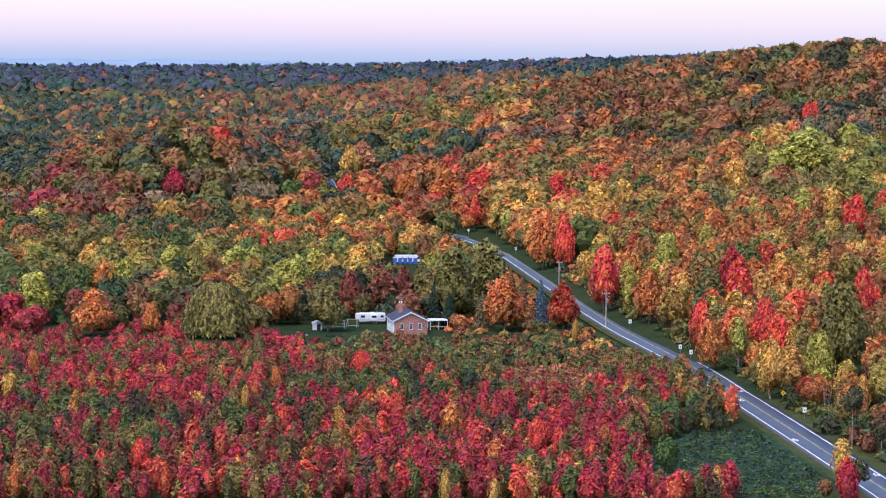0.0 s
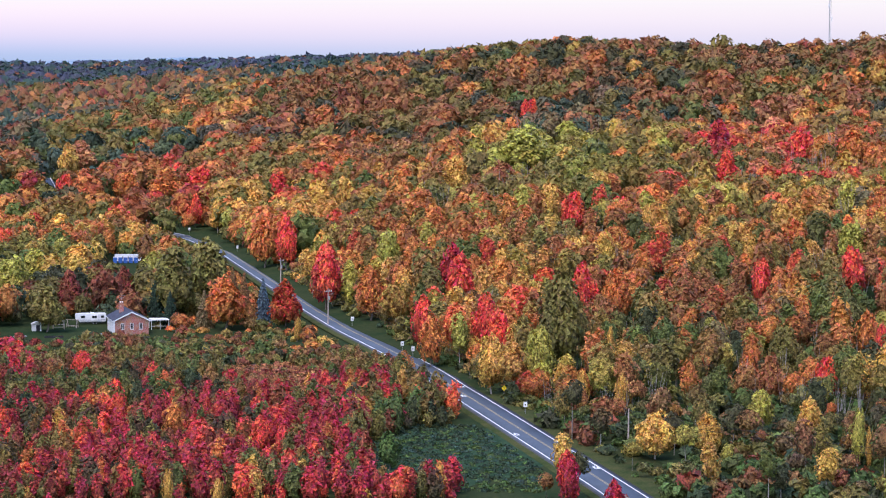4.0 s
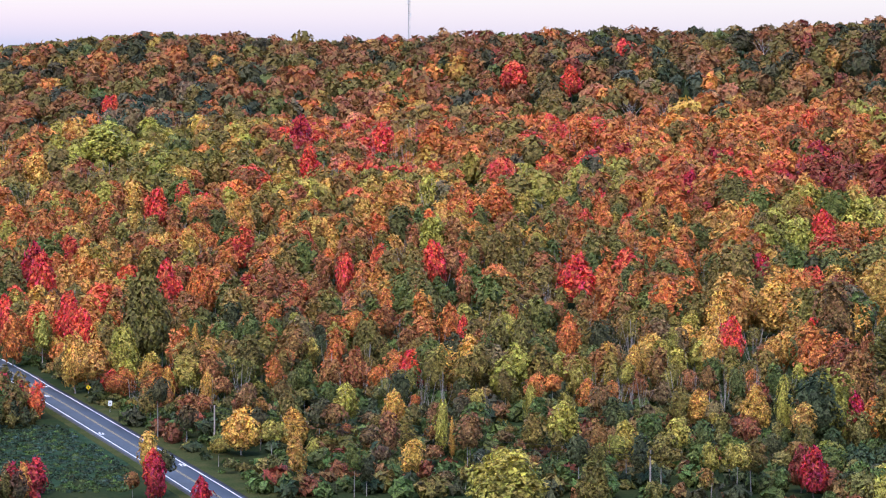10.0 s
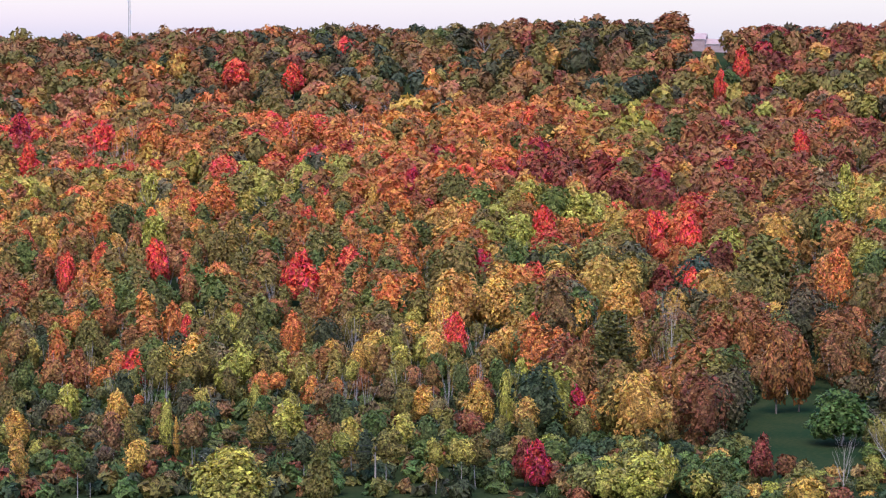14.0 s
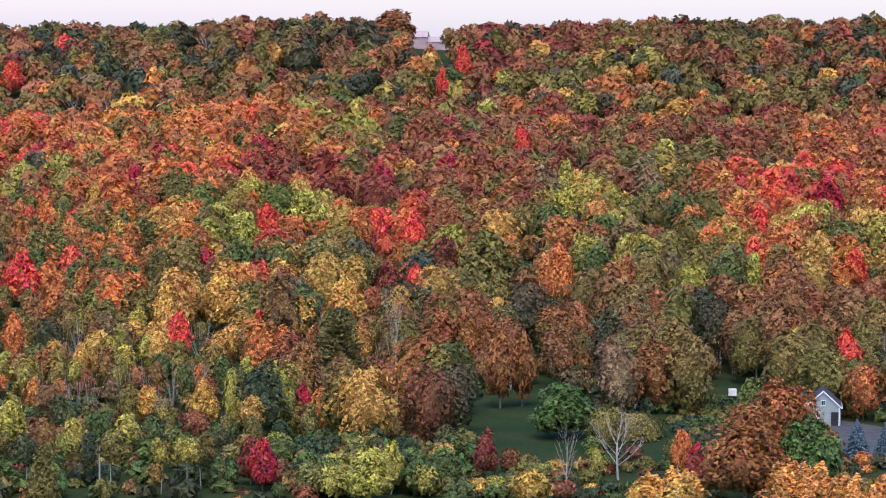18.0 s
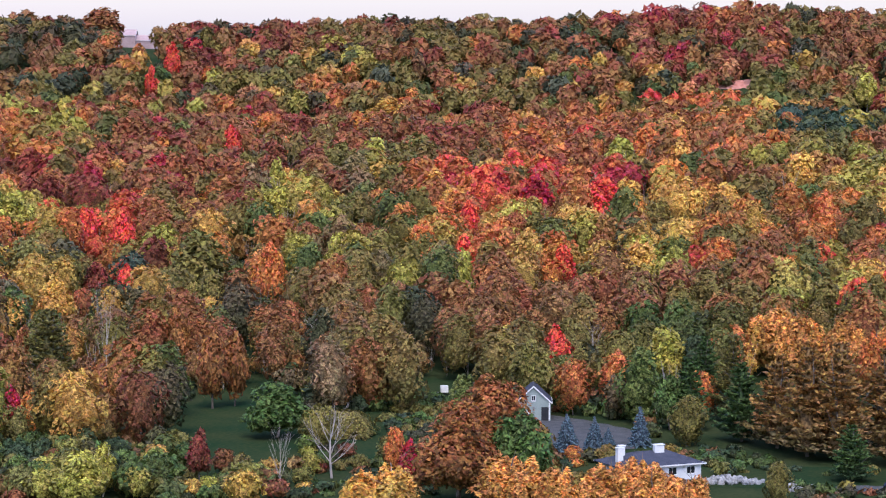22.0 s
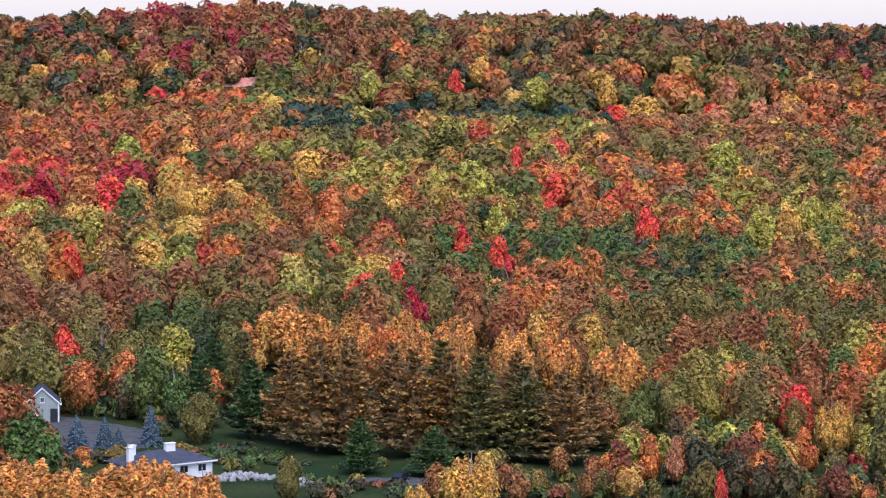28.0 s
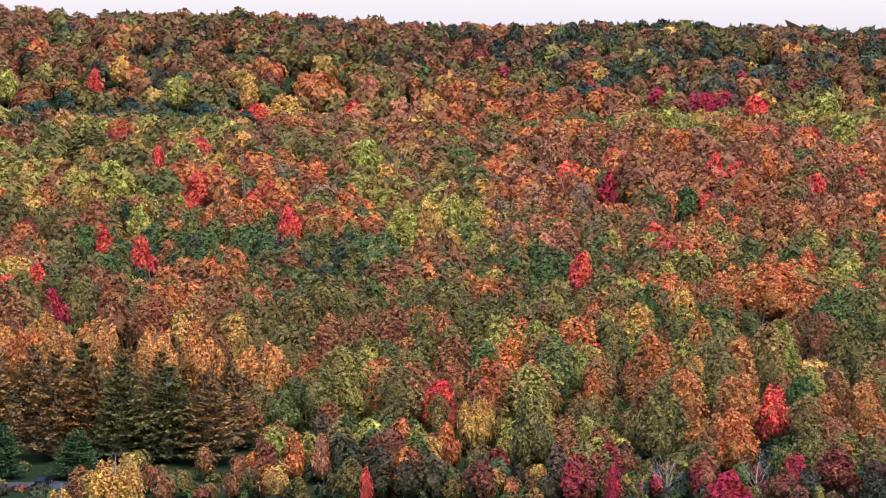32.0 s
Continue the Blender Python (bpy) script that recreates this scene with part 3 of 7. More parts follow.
zone(4.8, 7.2, 490, 560, "dark 4 green 5 olive 3 crimson 2 maroon 1")
zone(-30, -4, 600, 740, "crimson 6 maroon 4 olive 3 scarlet 1.5 green 2")
# middle
zone(23.4, 27.2, 1370, 2600, "rust 3.8 brown 4.6 olive 5.2 dark 3.9 maroon 2 orange 0.7 green 0.4 gold 0.3")
zone(28.4, 32.2, 1380, 2600, "maroon 6 crimson 1.8 rust 3.8 brown 3.6 olive 2.2 orange 0.6 green 0.4 gold 0.3 dark 1.9")
zone(32.2, 35.5, 1440, 2600, "rust 4.7 brown 5.5 olive 4 maroon 2 orange 0.6 green 0.4 gold 0.2 dark 1.8")
zone(31.0, 33.5, 1400, 1460, "gold 2.2 lime 2 orange 3.5 olive 4.7 rust 0.6 green 0.3 dark 1.5 brown 1.2")
zone(24.6, 28.4, 1100, 1380, "olive 4.8 teal 2 orange 2.6 lime 2 rust 2.7 green 0.4 gold 0.2")
zone(28.4, 35.6, 1350, 1420, "salmon 3 orange 3.7 olive 6.4 lime 2 teal 1 rust 1.8 green 0.4 gold 0.3 dark 2.1 brown 1.7")
zone(32.6, 34.1, 1340, 1370, "gold 4.1 lime 2 olive 1 rust 0.4 orange 0.3 green 0.2 dark 0.9 brown 0.7")
zone(22.1, 24.9, 970, 1330, "orange 5.5 scarlet 1.8 rust 2.6 gold 1.2 olive 0.7 green 0.3")
zone(24.9, 26.7, 980, 1320, "olive 4.6 lime 2 orange 2.5 rust 1.5 green 0.3 gold 0.2")
zone(26.7, 35.6, 1000, 1350, "maroon 4 rust 5.8 salmon 1 crimson 0.6 brown 2 olive 2 orange 0.7 green 0.4 gold 0.3")
zone(23.9, 29.7, 870, 990, "crimson 1.8 maroon 4 rust 4.6 scarlet 0.6 olive 0.7 orange 0.5 green 0.3 gold 0.2")
zone(29.7, 34.1, 910, 1020, "rust 3.8 olive 4.9 maroon 3 grey 2 lime 1 orange 0.7 green 0.4 gold 0.3")
zone(34.1, 35.6, 850, 1010, "scarlet 1.8 orange 5.4 gold 1.2 olive 0.5 rust 0.5 green 0.2")
zone(22.9, 25.7, 780, 890, "lime 4 gold 3.2 green 3.4 orange 2.6 olive 0.8 rust 0.7")
zone(25.7, 27.8, 760, 870, "orange 3.4 scarlet 2.4 lime 1 olive 2.6 rust 0.5 green 0.3 gold 0.2")
zone(30.2, 32.3, 830, 920, "lime 5 gold 3.2 olive 3.8 rust 0.7 orange 0.6 green 0.3")
zone(27.8, 30.2, 810, 900, "rust 3.5 maroon 2 olive 3.6 orange 0.4 green 0.2 gold 0.2")
zone(27.8, 35.6, 700, 830, "olive 7 lime 2 grey 2 rust 2.9 green 2.5 gold 1.3 orange 0.8")
zone(22.1, 24.0, 650, 720, "gold 6.2 orange 2.5 rust 1.5 olive 0.6 green 0.3")
zone(23.6, 28.0, 650, 770, "olive 3.7 scarlet 1.2 maroon 1 green 2.3 dark 1 gold 1.2 teal 1 rust 0.6 orange 0.5")
zone(22.1, 27.2, 500, 650, "brown 3 olive 5 gold 2.3 dark 2 green 2.4 maroon 1 rust 0.8 orange 0.7")
zone(28.0, 30.5, 520, 680, "rust 6.7 brown 3 dark 2 olive 0.8 orange 0.6 green 0.3 gold 0.2")
zone(30.5, 35.7, 520, 690, "olive 5.1 brown 4 rust 4 grey 2 dark 3 orange 0.8 green 0.5 gold 0.3")
zone(22.1, 27.2, 430, 500, "green 4.4 dark 4 lime 3 olive 3 maroon 1 rust 0.8 orange 0.7 gold 0.3")
zone(33.2, 38.2, 1410, 2600, "rust 5.8 brown 5.7 maroon 2 olive 4.4 dark 3.1 orange 0.7 green 0.4 gold 0.3")
zone(38.2, 41.6, 1400, 2600, "crimson 2.4 maroon 4 rust 3.6 salmon 1 olive 1.7 orange 0.5 green 0.3 gold 0.2 dark 1.5 brown 1.3")
zone(33.2, 39.5, 1350, 1410, "olive 6.2 orange 3.6 rust 3.8 teal 2 gold 1.3 green 0.4 dark 1.9 brown 1.6")
zone(39.5, 41.4, 1330, 1390, "scarlet 2.4 orange 4.5 salmon 3 olive 1.6 rust 0.6 green 0.3 gold 0.2 dark 1.4 brown 1.2")
zone(33.2, 35.7, 990, 1340, "rust 4.7 maroon 4 olive 2.8 salmon 1 orange 0.6 green 0.3 gold 0.2")
zone(35.7, 39.5, 1010, 1350, "rust 6.8 orange 4.7 brown 2 scarlet 0.6 maroon 1 olive 1 green 0.4 gold 0.3")
zone(39.5, 42.8, 990, 1330, "orange 5.6 rust 4.7 olive 2.8 gold 1.2 green 0.4")
zone(34.5, 38.9, 890, 1010, "scarlet 2.4 crimson 2.4 rust 3.6 orange 2.5 olive 0.7 green 0.3 gold 0.2")
zone(38.3, 42.9, 830, 930, "gold 6.3 orange 4.7 olive 2.9 lime 1 rust 0.8 green 0.4")
zone(34.2, 37.8, 740, 900, "orange 6.7 scarlet 2.4 gold 3.3 lime 1 rust 1.8 olive 0.9 green 0.4")
zone(37.8, 40.2, 720, 840, "gold 4.2 olive 3.8 lime 2 dark 2 rust 1.7 orange 0.6 green 0.4")
zone(40.2, 42.9, 740, 850, "rust 4.8 orange 5.7 scarlet 1.2 lime 2 green 1.4 olive 0.9 gold 0.3")
zone(34.5, 41.1, 620, 720, "brown 5 rust 4.8 olive 3.9 maroon 0.5 orange 0.6 green 0.4 gold 0.2")
zone(41.1, 42.9, 680, 740, "olive 3.6 lime 2 scarlet 0.6 crimson 0.6 green 2.3 grey 1 rust 0.6 orange 0.5 gold 0.2")
zone(34.4, 38.9, 520, 620, "rust 3.7 dark 3 olive 3.8 orange 1.6 grey 1 green 0.3 gold 0.2")
zone(38.9, 41.1, 510, 650, "olive 4.8 green 3.3 dark 3 brown 1 rust 0.7 orange 0.6 gold 0.2")
zone(41.5, 47.8, 1400, 2600, "rust 4.8 brown 5.6 olive 5.2 maroon 2 orange 0.7 green 0.4 gold 0.3 dark 1.9")
zone(42.0, 47.9, 1330, 1400, "gold 2.2 olive 6.1 lime 1 rust 3.7 salmon 1 grey 1 crimson 0.3 orange 0.6 green 0.4 dark 1.8 brown 1.5")
zone(42.0, 47.9, 1050, 1330, "teal 5 dark 3 olive 2.8 green 2.4 rust 0.7 orange 0.6 gold 0.2")
zone(41.7, 47.9, 910, 1050, "rust 3.8 olive 6 gold 2.3 lime 2 grey 1 orange 1.7 green 0.4")
zone(40.8, 47.9, 770, 900, "orange 4.8 rust 5.9 gold 2.3 olive 4 green 1.4")
zone(40.8, 47.9, 680, 770, "salmon 2 rust 3.8 olive 3.9 scarlet 1.2 green 2.4 dark 1 lime 1 orange 0.7 gold 0.3")
# right
zone(43.9, 50.4, 1410, 2600, "brown 6.7 rust 4.8 olive 5.4 orange 1.7 maroon 1 green 0.4 gold 0.3 dark 2.1")
zone(50.4, 55.2, 1420, 2600, "rust 3.9 maroon 2 brown 5.8 olive 5.4 dark 4.1 crimson 0.4 orange 0.7 green 0.4 gold 0.3")
zone(55.2, 64.6, 1470, 2600, "dark 5.6 brown 3.3 olive 4.9 maroon 1 rust 0.8 orange 0.7 green 0.4 gold 0.3")
zone(55.2, 64.6, 1380, 1470, "rust 3.7 olive 4.9 teal 3 crimson 0.6 gold 1.2 brown 2.4 orange 0.6 green 0.3 dark 1.7")
zone(43.9, 48.9, 1360, 1410, "gold 2.2 olive 5.7 rust 3.6 crimson 0.6 lime 1 orange 0.5 green 0.3 dark 1.5 brown 1.3")
zone(43.9, 49.1, 1100, 1360, "teal 6 dark 3 green 2.4 olive 1.8 rust 0.7 orange 0.6 gold 0.2")
zone(49.1, 53.4, 1320, 1380, "salmon 5 orange 4.5 gold 1.2 scarlet 0.6 olive 0.7 rust 0.6 green 0.3")
zone(53.4, 58.0, 1320, 1390, "rust 6.6 orange 3.5 scarlet 0.6 maroon 1 olive 0.7 green 0.3 gold 0.2")
zone(58.7, 61.5, 1350, 1390, "crimson 3 scarlet 1.8 maroon 1 olive 1 rust 0.3 orange 0.3 green 0.2 gold 0.1 dark 0.9 brown 0.7")
zone(57.7, 64.6, 1070, 1350, "olive 4.8 gold 3.2 lime 2 dark 1 rust 1.7 orange 0.6 green 0.3")
zone(43.9, 49.1, 990, 1150, "olive 6.9 gold 3.2 lime 2 rust 1.7 scarlet 0.3 orange 0.6 green 0.4")
zone(49.1, 55.2, 990, 1330, "rust 4.8 olive 5 gold 1.3 orange 2.7 brown 2 maroon 1 green 0.4")
zone(55.2, 64.6, 840, 1110, "rust 5.9 orange 5.8 salmon 2 brown 2 green 1.5 scarlet 0.6 olive 1.1 gold 0.3")
zone(43.9, 47.6, 860, 990, "olive 4.8 lime 3 gold 3.2 rust 1.7 orange 1.6 green 0.4")
zone(47.6, 52.4, 840, 970, "orange 4.6 scarlet 1.8 lime 2 rust 2.7 green 1.4 grey 1 olive 0.8 gold 0.2")
zone(54.6, 58.4, 760, 910, "rust 3.7 salmon 3 grey 2 olive 2.8 orange 2.6 green 0.4 gold 0.2")
zone(52.4, 54.6, 800, 930, "gold 6.2 lime 5 olive 0.8 rust 0.7 orange 0.6 green 0.3")
zone(43.8, 49.1, 720, 860, "rust 4.9 orange 3.7 scarlet 1.2 olive 4 green 3.4 crimson 0.6 gold 0.3")
zone(45.8, 52.7, 730, 830, "green 7.4 dark 3 olive 4 orange 1.7 rust 0.8 gold 0.3")
zone(52.7, 57.8, 700, 790, "green 4.4 olive 5.8 rust 2.7 lime 1 orange 0.6 gold 0.2")
zone(46.3, 51.7, 650, 730, "rust 6 orange 4.8 green 4.5 scarlet 0.6 olive 4.2 gold 0.3")
zone(51.4, 59.1, 580, 720, "olive 8.3 green 3.5 rust 4.1 lime 2 orange 1.9 brown 2 gold 0.4")
zone(57.8, 64.7, 660, 790, "lime 3 olive 4 orange 4.7 rust 2.9 scarlet 0.3 green 2.4 gold 0.3")
zone(59.1, 64.7, 570, 660, "rust 3.8 green 4.4 olive 3.9 maroon 1 lime 2 orange 0.7 gold 0.3")
zone(48.9, 64.7, 450, 600, "olive 7.1 rust 4 orange 2.8 green 3.5 lime 2 scarlet 0.3 gold 0.3")
zone(48.9, 56.6, 430, 470, "rust 2.8 olive 3.9 dark 3 maroon 2 gold 1.3 orange 1.6 crimson 0.6 green 0.4")
zone(56.6, 64.8, 430, 460, "maroon 6 crimson 3 dark 6 olive 2 rust 1 grey 1.5")
# green growth before the gardens
zone(24, 36.5, 400, 505, "green 5 dark 5 lime 2 olive 3 maroon 1 gold 0.7")



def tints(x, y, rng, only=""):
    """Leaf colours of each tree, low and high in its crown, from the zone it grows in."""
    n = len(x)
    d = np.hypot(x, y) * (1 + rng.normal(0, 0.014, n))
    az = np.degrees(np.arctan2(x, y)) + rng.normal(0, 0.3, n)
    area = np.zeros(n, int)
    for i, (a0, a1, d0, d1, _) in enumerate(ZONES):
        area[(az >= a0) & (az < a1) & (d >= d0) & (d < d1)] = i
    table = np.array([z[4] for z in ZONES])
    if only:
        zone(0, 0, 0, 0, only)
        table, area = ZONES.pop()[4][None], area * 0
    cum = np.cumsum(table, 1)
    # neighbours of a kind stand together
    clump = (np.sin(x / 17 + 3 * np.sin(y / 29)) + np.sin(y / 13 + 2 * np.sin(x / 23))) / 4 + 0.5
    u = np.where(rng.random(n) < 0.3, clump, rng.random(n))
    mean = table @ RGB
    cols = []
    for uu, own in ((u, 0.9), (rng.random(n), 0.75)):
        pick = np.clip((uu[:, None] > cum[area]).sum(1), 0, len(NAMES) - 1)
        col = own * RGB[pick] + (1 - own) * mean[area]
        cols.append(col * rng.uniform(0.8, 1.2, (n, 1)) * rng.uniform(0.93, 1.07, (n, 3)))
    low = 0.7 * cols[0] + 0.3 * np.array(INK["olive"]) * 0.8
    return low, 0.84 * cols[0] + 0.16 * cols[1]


TAKEN = []  # (x, y, radius) of the single trees, kept free by the woods
OPEN = []  # lower growth on the valley side of them


def wood(name, label, d0, d1, a0, a1, space, h, r, lift, taper, n, seed, stem=True, clear=1.0, road_gap=8.0, mix="", tall_share=0.6, slim=0.72):
    """A stretch of woodland between two distances and bearings."""
    rng = np.random.default_rng(seed)
    g = np.arange(-d1, d1, space)
    gx, gy = np.meshgrid(g, np.arange(0, d1, space * 0.87))
    gx = gx + (np.arange(gx.shape[0]) % 2)[:, None] * space / 2
    x = gx.ravel() + rng.normal(0, space * 0.26, gx.size)
    y = gy.ravel() + rng.normal(0, space * 0.26, gx.size)
    d, az = np.hypot(x, y), np.degrees(np.arctan2(x, y))
    keep = (d > d0) & (d < d1) & (az > a0) & (az < a1)
    x, y = x[keep], y[keep]
    ok = ~in_clearing(x, y, clear, road_gap) & (rng.random(len(x)) > 0.08)
    for tx, ty, tr in TAKEN:
        ok &= np.hypot(x - tx, y - ty) > tr
    tall = rng.random(len(x)) < tall_share
    if d0 >= 900:
        ok &= tall | (rng.random(len(x)) < 0.4)
    x, y, tall = x[ok], y[ok], tall[ok]
    k = len(x)
    base = np.stack([x, y, terrain(x, y) - 0.1], -1)
    # tall trees stand over a lower, greener storey
    f = np.where(tall, rng.normal(1.1, 0.14, k), rng.normal(0.46 if d1 <= 900 and h > 9 else 0.55, 0.12, k)).clip(0.25, 1.6)
    low = np.zeros(k, bool)
    for tx, ty, tr in OPEN:
        low |= np.hypot(x - tx, y - ty) < tr
    f[low] *= 0.62
    hh, rr = h * f, r * f ** 0.5 * rng.uniform(0.74, 1.26, k)
    lf, tp = np.full(k, lift) * rng.uniform(0.6, 1.4, k), np.clip(taper + rng.normal(0, 0.22, k), 0, 1)
    col, col2 = tints(x, y, rng, mix)
    # lower storey: green shrubs, with gap shade put in by dark and teal
    if not mix and h > 6:
        under, over = tints(x, y, rng, "green 4 dark 4 teal 2 olive 4 brown 1 maroon 1")
        col[~tall], col2[~tall] = 0.45 * col[~tall] + 0.55 * under[~tall], 0.45 * col2[~tall] + 0.55 * over[~tall]
    sets = []
    for pick, m, core in ((tall, n, (4, 6)), (~tall, max(12, round(n * 0.35)), (3, 5))):
        if pick.any():
            sets.append(leaves(base[pick], hh[pick], rr[pick], lf[pick], tp[pick], col[pick], col2[pick], m, rng, (3, 6) if d0 > 1690 else core, 0.5 if d0 > 1690 else 1.0, slim, 0.95 if d0 > 1690 else 0.72))
    v, tn, nr = (np.concatenate([a[i] for a in sets]) for i in (0, 2, 3))
    fc = np.concatenate([a[1] + (0 if i == 0 else len(sets[0][0])) for i, a in enumerate(sets)])
    ob = tagged(new(name, mesh_of(name, v, fc, M_LEAF, tn, True, nr)), label, "trees", kind="stuff")
    if stem:
        pick = rng.random(k) < 0.7
        sv, sf = stems(base[pick], hh[pick] * 0.75, hh[pick] * 0.012, rng)
        tagged(new(name + "_stems", mesh_of(name + "_stems", sv, sf, M_BARK if seed % 2 else M_PALE)), "thin grey-brown tree trunks of the wood", "trunks", kind="stuff")
    return ob


def bare_wood(name, label, d0, d1, a0, a1, space, h, seed):
    """Leafless saplings: a few thin upswept stems each."""
    rng = np.random.default_rng(seed)
    n = int((radians(a1 - a0)) * (d1 ** 2 - d0 ** 2) / 2 / space ** 2)
    d, az = np.sqrt(rng.uniform(d0 ** 2, d1 ** 2, n)), np.radians(rng.uniform(a0, a1, n))
    x, y = d * np.sin(az), d * np.cos(az)
    ok = ~in_clearing(x, y, 1.0, 20.0)
    x, y = x[ok], y[ok]
    hh = h * rng.uniform(0.75, 1.3, len(x))
    k = 7
    base = np.repeat(np.stack([x, y, terrain(x, y)], -1), k, 0)
    hs = np.repeat(hh, k) * rng.uniform(0.7, 1.0, len(base))
    v, f = stems(base, hs, np.repeat(hh, k) * 0.0065, rng, 3, 0.16)
    tagged(new(name, mesh_of(name, v, f, M_PALE)), label, "trees", kind="stuff")


# ------------------------------------------------------------------ single trees
def thing(name, label, category, group=""):
    return tagged(new(name), label, category, group)


def bm_mesh(name, bm, material):
    me = bpy.data.meshes.new(name)
    bm.to_mesh(me)
    bm.free()
    me.materials.append(material)
    return me


def part(name, bm, material, parent, label=""):
    """Links a bmesh, or a mesh, as one object under its thing or part."""
    me = bm if isinstance(bm, bpy.types.Mesh) else bm_mesh(name, bm, material)
    ob = new(name, me)
    ob.parent = parent
    return tagged(ob, label)


def tube(pts, radii, sides=5):
    """Vertices and quads of a tapered tube along points."""
    pts = np.array(pts, float)
    v, f = [], []
    for i, (p, r) in enumerate(zip(pts, radii)):
        d = pts[min(i + 1, len(pts) - 1)] - pts[max(i - 1, 0)]
        d /= np.linalg.norm(d) + 1e-9
        u = np.cross(d, (0.3, 0.9, 0.2))
        u /= np.linalg.norm(u) + 1e-9
        w = np.cross(d, u)
        for k in range(sides):
            a = 2 * math.pi * k / sides
            v.append(p + r * (math.cos(a) * u + math.sin(a) * w))
    for i in range(len(pts) - 1):
        for k in range(sides):
            f.append((i * sides + k, i * sides + (k + 1) % sides, (i + 1) * sides + (k + 1) % sides, (i + 1) * sides + k))
    return v, f


def skeleton_mesh(name, height, radius, rng, limbs=9, twigs=0, start=0.25, thick=0.022, rise=0.9):
    """Trunk with limbs, and twigs on a bare tree."""
    v, f = [], []

    def grow(pts, radii, sides):
        a, b = tube(pts, radii, sides)
        o = len(v)
        v.extend(a)
        f.extend(tuple(i + o for i in q) for q in b)

    r0 = height * thick
    ts = np.linspace(0, 1, 6)
    wig = np.cumsum(rng.normal(0, 0.018, (6, 2)), 0) * height
    wig[0] = 0
    line = np.stack([wig[:, 0], wig[:, 1], ts * height * 0.93], -1)
    grow(line, r0 * (1.05 - ts) ** 0.8, 6)
    for i in range(limbs):
        q = start + (0.88 - start) * (i + rng.random()) / limbs
        p = np.array([np.interp(q, ts, line[:, c]) for c in range(3)])
        a = i * 2.4 + rng.normal(0, 0.3)
        ln = radius * (1.05 - 0.55 * q) * rng.uniform(0.75, 1.1)
        d = np.array([math.cos(a), math.sin(a), rise * rng.uniform(0.6, 1.2)])
        mid, end = p + d * ln * 0.5, p + d * ln * np.array([1, 1, 1.15])
        rl = r0 * 0.42 * (1.1 - q)
        grow([p, mid, end], [rl, rl * 0.65, rl * 0.25], 4)
        for _ in range(twigs):
            s = rng.uniform(0.35, 1.0)
            b = p + (end - p) * s
            dd = d + rng.normal(0, 0.55, 3)
            dd[2] = abs(dd[2]) + 0.3
            e = b + dd * ln * rng.uniform(0.25, 0.5)
            grow([b, (b + e) / 2 + rng.normal(0, 0.02, 3) * ln, e], [rl * 0.4, rl * 0.28, rl * 0.1], 3)
    return v, f


def spray(c, along, nrm, length, width):
    """Flat-ish needle or leaf sprays: a kite of two triangles at c."""
    side = np.cross(along, nrm)
    side /= np.linalg.norm(side, axis=-1, keepdims=True) + 1e-9
    L, W = length[:, None], width[:, None]
    v = np.stack([c - along * L * 0.45, c + side * W - nrm * W * 0.2, c + along * L * 0.55, c - side * W - nrm * W * 0.2], 1).reshape(-1, 3)
    k = np.arange(len(c)) * 4
    f = np.concatenate([np.stack([k, k + 1, k + 2], -1), np.stack([k, k + 2, k + 3], -1)])
    return v, f


